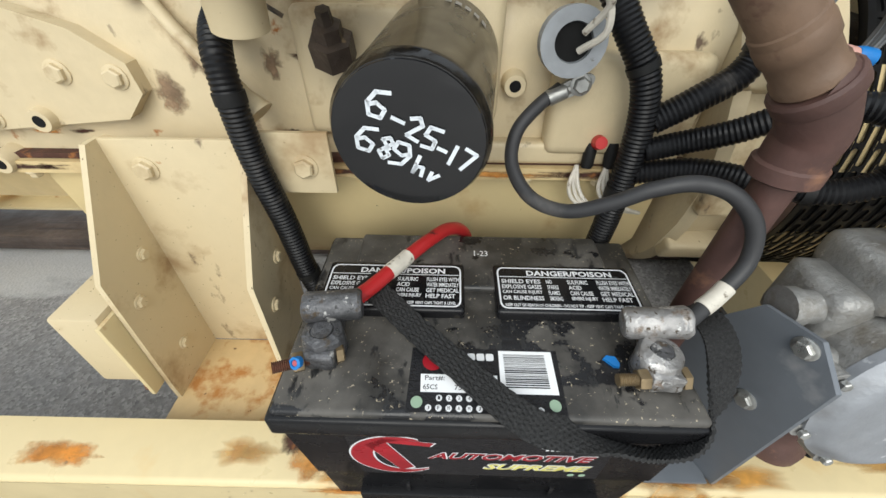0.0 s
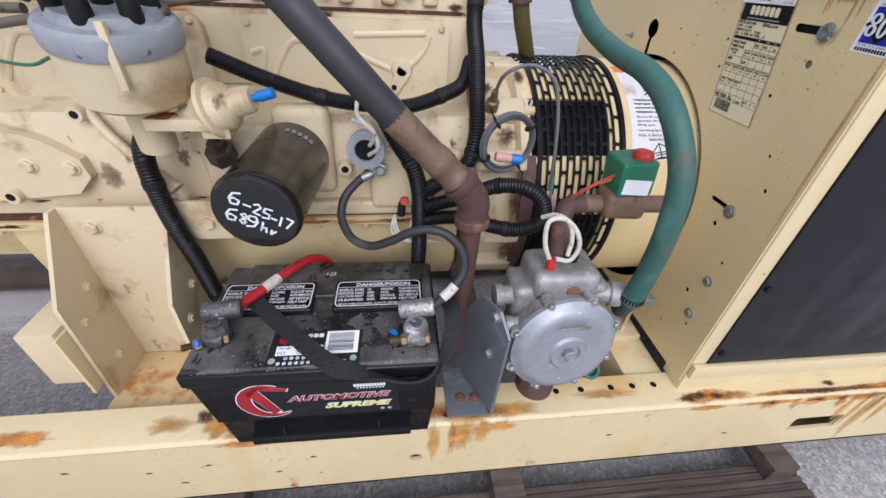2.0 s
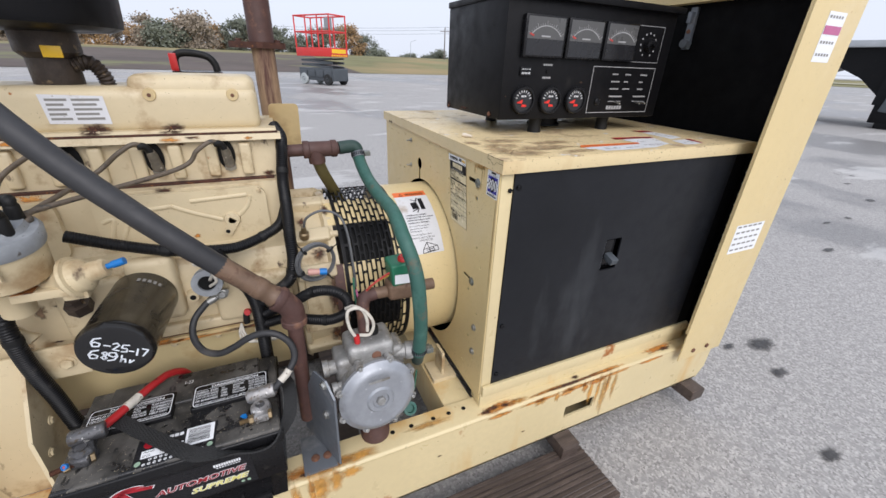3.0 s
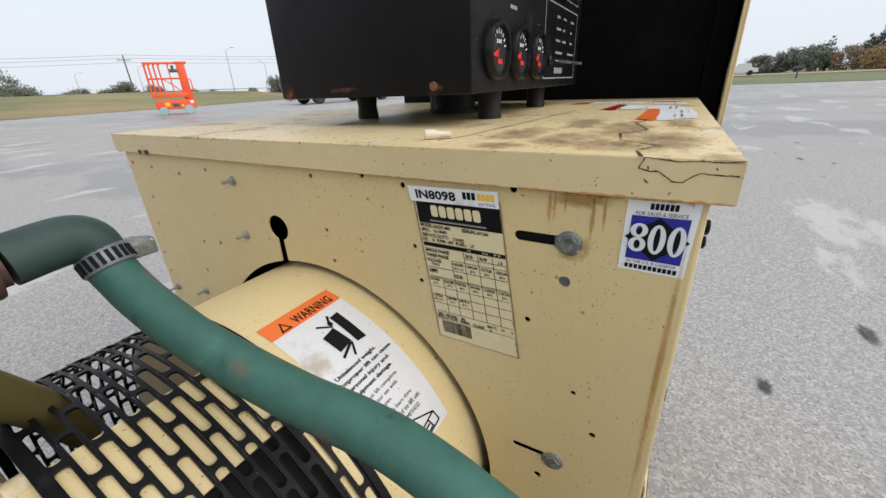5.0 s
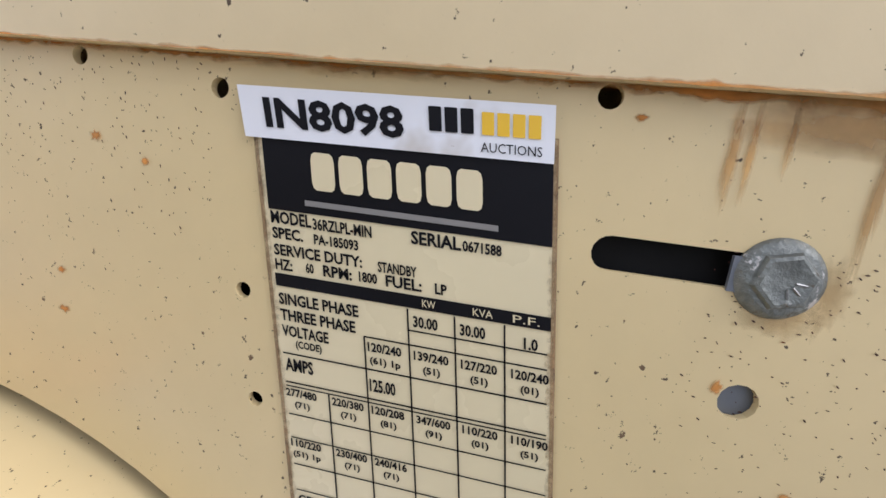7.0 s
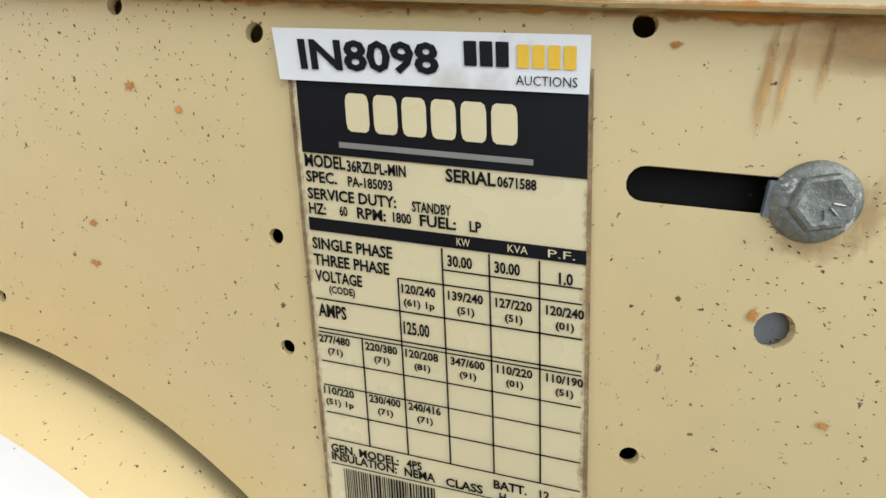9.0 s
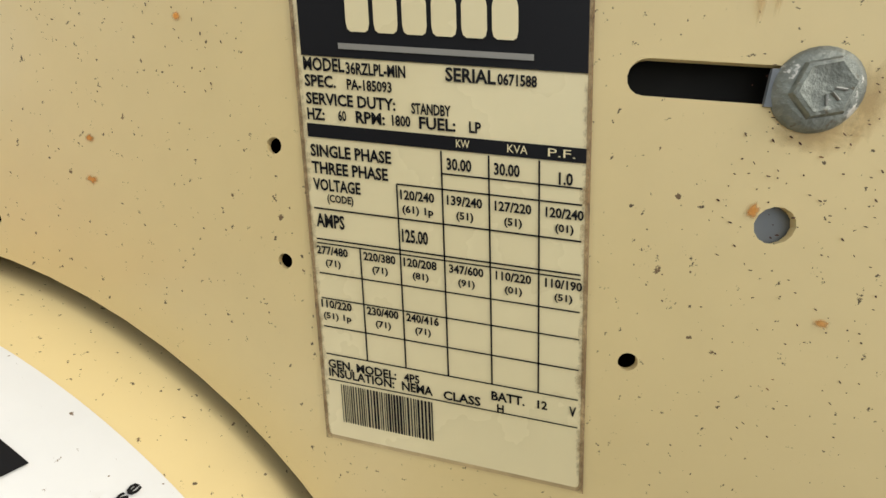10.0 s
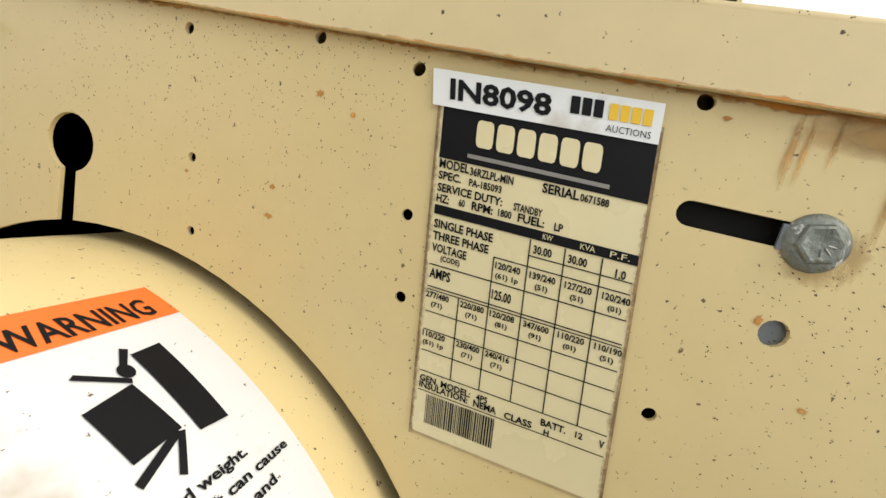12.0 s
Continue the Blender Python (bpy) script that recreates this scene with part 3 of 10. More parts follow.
def bolt(parent, at, d, r=0.008, h=0.007, material="zinc", washer=True, name="bolt"):
    """A hex head with a flange."""
    at, d = Vector(at), Vector(d).normalized()
    bm = B()
    if washer:
        add_lathe(bm, at - d * 0.001, d, [(r * 1.45, 0), (r * 1.45, 0.0022), (r * 1.2, 0.003)], 20)
    add_lathe(bm, at, d, [(r * 1.12, 0), (r * 1.12, h * 0.8), (r * 0.9, h)], 6, turn=0.4)
    return part(name, bm, material, parent, smooth=30)


def flat_sheet(bm, poly, to3d, d):
    bm.faces.new([bm.verts.new(to3d(a, b, d)) for a, b in poly])


# ---------------------------------------------------------------- ground and surroundings
def ground():
    bm = B()
    rings = [0.0, 1.5, 4.0, 12.0, 40.0, 150.0, 600.0, 2500.0]
    n = 48
    prev = None
    for r in rings:
        ring = [bm.verts.new((0.6 + r * math.cos(2 * math.pi * k / n), r * math.sin(2 * math.pi * k / n), G)) for k in range(n)] if r else [bm.verts.new((0.6, 0, G))]
        if prev:
            for k in range(n):
                a = prev[k % len(prev)], prev[(k + 1) % len(prev)]
                bm.faces.new((a[0], ring[k], ring[(k + 1) % n]) if len(prev) == 1 else (a[0], ring[k], ring[(k + 1) % n], a[1]))
        prev = ring
    tagged(part("ground", bm, "asphalt"), "grey worn asphalt yard with damp patches", "ground", kind="structure")


ground()


def sheet(name, poly, z, material, label, category):
    bm = B()
    bm.faces.new([bm.verts.new((x, y, G + z)) for x, y in poly])
    return tagged(part(name, bm, material), label, category, kind="structure")


def bank(name, near, far, z0, z1, material, label, category):
    """A strip of land that rises from its near edge to its far one."""
    bm = B()
    a, b = [bm.verts.new((x, y, G + z0)) for x, y in near], [bm.verts.new((x, y, G + z1)) for x, y in far]
    for k in range(len(near) - 1):
        bm.faces.new((a[k], a[k + 1], b[k + 1], b[k]))
    return tagged(part(name, bm, material), label, category, kind="structure")


edge_near = [(-300, -20), (-60, 23.2), (1.6, 34.7), (17.6, 37.7), (36, 43), (60, 62)]
edge_top = [(-300, 68), (-60, 68), (1.6, 70), (17.6, 72), (36, 76), (60, 84)]
edge_far = [(-300, 118), (-60, 118), (1.6, 119), (17.6, 119), (36, 120), (60, 120)]
split = [(9.0, 36.1), (9.0, 71.0)]
bank("field", edge_near[:3] + [split[0]], edge_top[:3] + [split[1]], 0.02, 1.45, "soil", "bare brown field rising beyond the yard", "field")
bank("grass_bank", [split[0]] + edge_near[3:], [split[1]] + edge_top[3:], 0.02, 1.45, "grass", "dry grass bank rising to the highway", "grass")
bank("grass_strip", edge_top, edge_far, 1.45, 2.3, "grass", "dry yellowish grass beyond the field", "grass")
sheet("road", [(-400, 118.5), (400, 118.5), (400, 132), (-400, 132)], 2.35, "concrete_road", "pale concrete highway in the distance", "road")
sheet("verge", [(42, -60), (75, -60), (75, 18), (38, 9)], 0.02, "verge_green", "green grass verge beside the yard", "grass")
sheet("far_grass", [(75, -400), (400, -400), (400, 400), (60, 400), (60, 66), (75, 18)], 0.03, "grass", "dry roadside grass in the distance", "grass")
sheet("side_road", [(84, -400), (90, -400), (108, 400), (100, 400)], 0.25, "concrete_road", "pale road running past the yard", "road")


# ---------------------------------------------------------------- timber dunnage
def timber(lo, hi, label, turn=0.0, seed=0):
    bm = B()
    add_box(bm, lo, hi, 0.004, Matrix.Rotation(turn, 4, "Z"))
    for v in bm.verts:
        v.co += Vector((0, 0.003 * noise.noise(v.co * 3 + Vector((seed, 0, 0))), 0.002 * noise.noise(v.co * 5 + Vector((0, seed, 0)))))
    tagged(part("timber_plank", bm, "wood", smooth=25), label, "plank", "timber dunnage under the skid")


for k, x in enumerate((-0.08, 0.415, 0.97, 1.5)):
    timber((x, -0.03, 0.05), (x + 0.058, 0.86, 0.09), "dark wet timber bearer lying under the steel skid", 0.0, k)


def grooved_plank(x0, x1, y0, y1, z0, z1):
    """A decking board: ridges along its length, rounded end grain."""
    bm = B()
    prof, n = [(y0, z0), (y0, z1 - 0.004)], 13
    w = (y1 - y0) / n
    for k in range(n):
        a = y0 + k * w
        d = 0.0035 if k > 3 else 0.0015
        prof += [(a + 0.12 * w, z1), (a + 0.70 * w, z1), (a + 0.80 * w, z1 - d), (a + 0.96 * w, z1 - d)]
    prof += [(y1, z1 - 0.004), (y1, z0)]
    xs = [x0 + (x1 - x0) * k / 40 for k in range(41)]
    cols = [[bm.verts.new((x, y + 0.002 * noise.noise(Vector((x * 4, y * 30, 1))), z + 0.0012 * noise.noise(Vector((x * 7, y * 60, 3))))) for y, z in prof] for x in xs]
    for a, b in zip(cols, cols[1:]):
        for k in range(len(prof)):
            bm.faces.new((a[k], a[(k + 1) % len(prof)], b[(k + 1) % len(prof)], b[k]))
    bm.faces.new(cols[0])
    bm.faces.new(cols[-1][::-1])
    tagged(part("timber_plank", bm, "wood", smooth=25), "long grooved dark timber plank lying on the asphalt", "plank", "timber dunnage under the skid")


grooved_plank(-1.3, 1.05, -0.165, 0.002, 0.012, 0.05)
timber((-1.3, 0.68, 0.008), (1.3, 0.87, 0.05), "long weathered dark timber plank lying on the asphalt", 0.0, 11)

# ---------------------------------------------------------------- skid frame
RY, RT, RB = 0.018, 0.266, 0.092
skid = thing("skid_frame", (0.0, 0.42, RB), "cream painted steel skid frame with rust streaks, on timber planks", "skid frame")


def rail(name, y_web, y_in):
    bm = B()
    s = 1 if y_in > y_web else -1
    slot = rrect(0.995, 0.150, 1.098, 0.190, 0.004, 2)
    add_plate(bm, [(-1.7, RB), (1.575, RB), (1.60, RB + 0.04), (1.60, RT - 0.006), (-1.7, RT - 0.006)], [slot, circle(0.276, 0.168, 0.0105, 16), circle(-0.52, 0.168, 0.0105, 16)], lambda a, b, d: Vector((a, y_web + s * d, b)), 0.006)
    out = part(name, bm, "cream_rail", skid, "rail web with a fork slot and a round hole", smooth=30)
    bm = B()
    prof = [(0.0, RT - 0.008), (0.002, RT - 0.002), (0.007, RT), (abs(y_in - y_web), RT), (abs(y_in - y_web), RT - 0.006), (0.0, RT - 0.0075)]
    vs = [[bm.verts.new((x, y_web + s * a, b)) for a, b in prof] for x in (-1.7, 1.6)]
    for k in range(len(prof)):
        bm.faces.new((vs[0][k], vs[0][(k + 1) % len(prof)], vs[1][(k + 1) % len(prof)], vs[1][k]))
    bm.faces.new(vs[0])
    bm.faces.new(vs[1][::-1])
    part("top_flange", bm, "cream_rail", out, "top flange with rust around the bolt holes", smooth=50)
    bm = B()
    add_box(bm, (-1.7, min(y_web, y_in), RB - 0.001), (1.57, max(y_web, y_in), RB + 0.006), 0.001)
    part("bottom_flange", bm, "cream_rail", out)
    return out


front_rail = rail("front_rail", RY, 0.085)
rail("rear_rail", 0.822, 0.755)
for x0, x1 in ((-1.2, -1.13), (0.66, 0.735), (1.5, 1.57)):
    bm = B()
    add_box(bm, (x0, 0.086, 0.14), (x1, 0.754, 0.262), 0.004)
    part("cross_member", bm, "cream_rail", skid)


def ragged(name, cx, cy, rx, ry, seed, to3d, material, parent, n=26, rough=0.45):
    """A patch of rust or residue a hair proud of its sheet, fading towards an uneven rim."""
    bm = B()
    fade = bm.verts.layers.float.new("fade")
    rings = []
    for s, f in ((0.0, 1.0), (0.35, 0.85), (0.7, 0.42), (1.0, 0.0)):
        ring = []
        for k in range(n if s else 1):
            a = 2 * math.pi * k / n
            g = 1 + rough * noise.noise(Vector((math.cos(a) * 2.1, math.sin(a) * 2.1, seed))) + 0.25 * noise.noise(Vector((math.cos(a) * 7, math.sin(a) * 7, seed)))
            v = bm.verts.new(to3d(cx + s * 1.25 * rx * g * math.cos(a), cy + s * 1.25 * ry * g * math.sin(a)))
            v[fade] = f
            ring.append(v)
        rings.append(ring)
    for k in range(n):
        bm.faces.new((rings[0][0], rings[1][k], rings[1][(k + 1) % n]))
        for p, q in zip(rings[1:], rings[2:]):
            bm.faces.new((p[k], q[k], q[(k + 1) % n], p[(k + 1) % n]))
    return part(name, bm, M.get("soft_" + material, M["soft_rust_dark"]), parent)


M["rust_orange"] = make("orange_rust", (0.40, 0.15, 0.035), 0.85, var=0.4, big=35, spots=((RUST_DARK, 60, 0.58, 0.1, 0.9, None), ((0.62, 0.42, 0.18), 45, 0.60, 0.1, 0.6, None)), bump=0.3)
M["rust_dark"] = make("dark_rust_flake", RUST_DARK, 0.9, var=0.4, big=60, spots=(((0.25, 0.10, 0.03), 90, 0.60, 0.1, 0.9, None),), bump=0.4)
M["rust_run"] = make("rust_run", (0.56, 0.32, 0.10), 0.5, var=0.2, big=20, spots=(((0.70, 0.57, 0.31), 35, 0.48, 0.16, 0.45, (1, 1, 0.2)),), bump=0.02)
st = random.Random(31)
marks = [(2.14, 0.09, 0.07, 0.035), (2.02, -0.04, 0.04, 0.02), (1.77, -0.31, 0.035, 0.02), (3.56, 0.09, 0.07, 0.02), (3.26, -0.04, 0.06, 0.02), (4.3, -0.2, 0.16, 0.05), (5.2, 0.3, 0.16, 0.05)]
marks += [(st.uniform(1.7, 7.5), st.uniform(-2.2, 1.6), st.uniform(0.02, 0.07), st.uniform(0.012, 0.03)) for k in range(34)]
for k, (x, y, rx, ry) in enumerate(marks):
    tagged(ragged("oil_stain", x, y, rx, ry, k * 3.7, lambda a, b: Vector((a, b, G + 0.004)), "oil", None), "dark oil stain soaked into the asphalt", "stain", "oil stains on the asphalt", "structure")
top = lambda a, b: Vector((a, b, RT + 0.0006))
face = lambda a, b: Vector((a, RY - 0.0006, b))
for k, (x, y, rx, ry, mt) in enumerate(((-0.018, 0.045, 0.028, 0.018, "rust_orange"), (0.01, 0.035, 0.013, 0.006, "rust_dark"), (0.345, 0.040, 0.06, 0.014, "rust_orange"), (0.365, 0.034, 0.05, 0.016, "rust_wash"), (0.43, 0.035, 0.05, 0.012, "rust_wash"), (-0.10, 0.050, 0.03, 0.012, "rust_run"), (0.012, 0.028, 0.025, 0.008, "rust_wash"), (0.33, 0.034, 0.01, 0.004, "rust_dark"), (0.60, 0.050, 0.05, 0.008, "rust_run"),
                                      (0.745, 0.030, 0.012, 0.006, "rust_dark"), (0.765, 0.034, 0.018, 0.006, "rust_dark"), (0.80, 0.032, 0.014, 0.005, "rust_dark"), (0.78, 0.032, 0.05, 0.011, "rust_orange"), (-0.30, 0.045, 0.04, 0.012, "rust_orange"), (1.35, 0.04, 0.05, 0.010, "rust_orange"), (-0.05, 0.06, 0.012, 0.01, "rust_dark"), (1.02, 0.027, 0.11, 0.0045, "rust_dark"), (1.13, 0.028, 0.06, 0.0060, "rust_orange"), (0.94, 0.028, 0.06, 0.0050, "rust_orange"), (1.37, 0.032, 0.020, 0.006, "rust_dark"), (0.835, 0.030, 0.03, 0.008, "rust_wash"), (1.03, 0.040, 0.012, 0.005, "rust_dark"))):
    o = ragged("rust_patch", x, y, rx, ry, k * 2.3, top, mt, front_rail)
    o.location.z += 0.0002 * (mt == "rust_dark")
for k, (x, z, rx, rz, mt) in enumerate(((0.352, 0.232, 0.022, 0.045, "rust_wash"), (0.305, 0.215, 0.010, 0.05, "rust_wash"), (0.335, 0.225, 0.006, 0.05, "rust_wash"), (0.385, 0.240, 0.014, 0.030, "rust_wash"), (0.415, 0.248, 0.020, 0.014, "rust_wash"), (0.02, 0.255, 0.03, 0.008, "rust_orange"), (1.13, 0.19, 0.012, 0.07, "rust_run"), (1.165, 0.21, 0.008, 0.05, "rust_run"), (1.02, 0.256, 0.06, 0.006, "rust_orange"), (1.16, 0.256, 0.06, 0.006, "rust_orange"), (1.30, 0.256, 0.05, 0.005, "rust_orange"), (0.90, 0.256, 0.06, 0.005, "rust_orange"), (1.075, 0.222, 0.009, 0.042, "rust_wash"), (1.104, 0.215, 0.006, 0.050, "rust_wash"), (1.140, 0.225, 0.008, 0.040, "rust_wash"), (1.052, 0.244, 0.010, 0.020, "rust_orange"), (0.990, 0.250, 0.022, 0.012, "rust_orange"), (0.955, 0.246, 0.009, 0.016, "rust_wash"), (0.900, 0.250, 0.020, 0.010, "rust_wash"), (1.095, 0.252, 0.030, 0.010, "rust_orange"), (0.78, 0.254, 0.030, 0.007, "rust_orange"), (1.52, 0.225, 0.01, 0.007, "rust_dark"), (1.565, 0.228, 0.01, 0.007, "rust_dark"))):
    ragged("rust_patch", x, z, rx, rz, 50 + k * 2.3, face, mt, front_rail)
for x in (0.47, 0.52, 0.565, 0.62, 0.66, 0.70):
    bm = B()
    add_lathe(bm, (x, 0.062, RT + 0.0005), (0, 0, 1), [(0.0055, 0), (0.0045, 0.0003)], 12)
    part("bolt_hole", bm, "shade_black", front_rail)
for x, y, z in ((-0.14, RY, 0.19), (-0.10, RY, 0.15), (-0.05, RY, 0.20), (0.05, RY, 0.16), (0.11, RY, 0.20), (0.62, RY, 0.19), (0.86, RY, 0.16), (-0.25, RY, 0.21)):
    ragged("paint_chip", x, z, 0.006, 0.0025, x * 31, face, "rust_dark", front_rail, 12)
rng_drop = random.Random(4)
bm = B()
for k in range(170):
    x, z = rng_drop.uniform(-0.12, 0.42), rng_drop.uniform(0.10, 0.255)
    r = rng_drop.uniform(0.0007, 0.0017)
    add_lathe(bm, (x, RY, z), (0, -1, 0), [(r, 0), (r * 0.8, r * 0.5), (r * 0.3, r * 0.8)], 6, cap0=False)
tagged(part("water_drops", bm, "glass", front_rail), kind="stuff")

# ---------------------------------------------------------------- alternator box
BX1 = 1.466
box = thing("alternator_box", (1.1, 0.42, RT), "cream sheet-steel alternator housing with a rusted lid and black side panel", "generator housing")
panel3 = lambda a, b, d=0.0: Vector((PX + d, a, b))      # depth runs into the box
small = [(0.1797, 0.8461, 0.0030), (0.3883, 0.7825, 0.0024), (0.2749, 0.7827, 0.0025), (0.2698, 0.7474, 0.0025), (0.2833, 0.8403, 0.0028), (0.3296, 0.8460, 0.0027), (0.3987, 0.8405, 0.0027), (0.1637, 0.7333, 0.0027),
         (0.769, 0.834, 0.003), (0.719, 0.830, 0.003), (0.651, 0.825, 0.003), (0.587, 0.834, 0.003), (0.744, 0.784, 0.003), (0.756, 0.740, 0.003), (0.640, 0.728, 0.003), (0.769, 0.688, 0.003), (0.599, 0.733, 0.003), (0.655, 0.680, 0.003), (0.769, 0.656, 0.003), (0.3837, 0.7469, 0.0024),
         (0.145, 0.552, 0.004), (0.1361, 0.7758, 0.0048), (0.10, 0.63, 0.003), (0.10, 0.51, 0.003), (0.13, 0.43, 0.004), (0.10, 0.38, 0.003), (0.15, 0.34, 0.003), (0.12, 0.67, 0.0025), (0.67, 0.45, 0.004), (0.70, 0.38, 0.004)]
CY, CZ, CR = 0.4205, 0.5110, 0.2250


def slot_outline(y0, y1, z, r):
    out = [(y1 + r * math.cos(a), z + r * math.sin(a)) for a in (radians(-90 + 22.5 * k) for k in range(9))]
    return out + [(y0 + r * math.cos(a), z + r * math.sin(a)) for a in (radians(90 + 22.5 * k) for k in range(9))]


arc0, arc1 = math.degrees(math.asin((0.4747 - CY) / CR)), 360 + math.degrees(math.asin((0.4623 - CY) / CR))
opening = [(CY + CR * math.sin(radians(a)), CZ + CR * math.cos(radians(a))) for a in np.linspace(arc0, arc1, 84)]
# round the opening, up the narrow neck, round the keyhole, and down the neck again
opening += [(0.4685 + 0.0168 * math.sin(radians(a)), 0.7735 - 0.0155 * math.cos(radians(a))) for a in range(340, 19, -16)]
bm = B()
add_plate(bm, [(0.056, 0.285), (0.782, 0.285), (0.782, 0.868), (0.056, 0.868)], [opening, slot_outline(0.140, 0.1732, 0.8090, 0.0045), slot_outline(0.142, 0.169, 0.583, 0.0036), *[circle(y, z, r, 14) for y, z, r in small]], panel3, 0.0022)
front_panel = part("engine_side_panel", bm, "cream_panel", box, "panel with bolt holes, slots and a keyhole cut-out", smooth=20)
# inside of the box: its shade is put into near-black walls
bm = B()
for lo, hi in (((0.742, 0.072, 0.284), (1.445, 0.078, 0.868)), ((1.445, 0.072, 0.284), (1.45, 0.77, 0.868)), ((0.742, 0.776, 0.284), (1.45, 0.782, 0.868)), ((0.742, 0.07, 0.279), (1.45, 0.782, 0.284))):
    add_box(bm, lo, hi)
part("inner_shell", bm, "liner_shade_black", box)
bm = B()
add_box(bm, (0.7385, 0.124, 0.766), (0.742, 0.148, 0.786))
part("bracket_behind_hole", bm, "grey_plate", box, "bare grey bracket behind a hole")
# lid: a shallow tray turned upside down, rim hanging over the panels
bm = B()
add_box(bm, (0.7310, 0.042, 0.8720), (BX1 + 0.004, 0.795, 0.8755), 0.0012)
lid = part("lid", bm, "cream_lid", box, "weathered lid with sticker residue and rust", smooth=30)
def seam_z(y):
    """The lower edge of the dented rim over the engine-side panel."""
    return float(np.interp(y, (0.042, 0.25, 0.795), (0.8490, 0.8485, 0.8510)))


bm = B()
edge_y = [0.042 + 0.753 * k / 60 for k in range(61)]
add_prism(bm, [(y, seam_z(y) + 0.0003 * noise.noise(Vector((y * 60, 0, 3)))) for y in edge_y] + [(0.795, 0.8740), (0.042, 0.8740)], lambda a, b, d: Vector((0.7310 + d, a, b)), 0.0025)
part("lid_rim", bm, "cream_rim", lid, "folded rim with rust at its lower edge", smooth=30)
for lo, hi in (((BX1, 0.042, 0.849), (BX1 + 0.003, 0.795, 0.8740)), ((0.7337, 0.0422, 0.849), (BX1, 0.0447, 0.8737)), ((0.7337, 0.7923, 0.849), (BX1, 0.7948, 0.8737))):
    bm = B()
    add_box(bm, lo, hi, 0.0008)
    part("lid_rim", bm, "cream_rim", lid, "folded rim with rust at its lower edge", smooth=30)



def crack_line(pts, w, to3d, parent, seed):
    bm = B()
    path = []
    for a, b in zip(pts, pts[1:]):
        for k in range(7):
            t = k / 7
            p = Vector((a[0] + (b[0] - a[0]) * t, a[1] + (b[1] - a[1]) * t, 0))
            path.append((p.x + 0.0006 * noise.noise(p * 300 + Vector((seed, 0, 0))), p.y + 0.0006 * noise.noise(p * 300 + Vector((0, seed, 5)))))
    path.append(pts[-1])
    left, right = [], []
    for i, (x, y) in enumerate(path):
        x2, y2 = path[min(i + 1, len(path) - 1)]
        x1, y1 = path[max(i - 1, 0)]
        d = Vector((x2 - x1, y2 - y1)).normalized()
        ww = w * (0.5 + abs(noise.noise(Vector((x * 400, y * 400, seed)))) * 1.6)
        left.append(bm.verts.new(to3d(x - d.y * ww, y + d.x * ww)))
        right.append(bm.verts.new(to3d(x + d.y * ww, y - d.x * ww)))
    for k in range(len(left) - 1):
        bm.faces.new((left[k], left[k + 1], right[k + 1], right[k]))
    return part("flaked_edge", bm, "rust_dark", parent, "dark edge of a torn old sticker")


rim = lambda a, b: Vector((0.7305, a, b + LIFT))
crack_line([(0.094, 0.857), (0.096, 0.8505), (0.089, 0.8490), (0.085, 0.8495), (0.082, 0.8475), (0.077, 0.8435), (0.071, 0.8435), (0.068, 0.8465), (0.063, 0.8495), (0.052, 0.8490), (0.044, 0.8490)], 0.00038, rim, lid, 3)
crack_line([(0.094, 0.8575), (0.075, 0.8558), (0.062, 0.8568), (0.055, 0.8562), (0.043, 0.8575)], 0.00034, rim, lid, 8)
lidtop = lambda a, b: Vector((a, b, 0.8760))
crack_line([(0.727, 0.095), (0.75, 0.10), (0.775, 0.088), (0.80, 0.115), (0.84, 0.12), (0.87, 0.10), (0.93, 0.115), (0.99, 0.10)], 0.0012, lidtop, lid, 11)
crack_line([(0.766, 0.262), (0.80, 0.250), (0.87, 0.243), (0.95, 0.232), (1.03, 0.226), (1.116, 0.214)], 0.0009, lidtop, lid, 15)
for k, (y, ry) in enumerate(((0.725, 0.006), (0.708, 0.008))):
    ragged("rust_patch", y, 0.8345, ry, 0.004, k * 5.1, rim, "rust_dark", lid)
for k, (x, y, rx, ry, mt) in enumerate(((0.80, 0.085, 0.05, 0.025, "scraped"), (0.88, 0.12, 0.07, 0.02, "scraped"), (0.93, 0.075, 0.04, 0.015, "scraped"), (0.80, 0.16, 0.04, 0.02, "scraped"), (0.752, 0.200, 0.018, 0.02, "scraped"), (0.830, 0.205, 0.05, 0.022, "scraped"), (0.775, 0.125, 0.03, 0.03, "scraped"), (0.93, 0.165, 0.05, 0.02, "scraped"))):
    ragged("sticker_residue", x, y, rx, ry, 80 + k, lidtop, mt, lid)
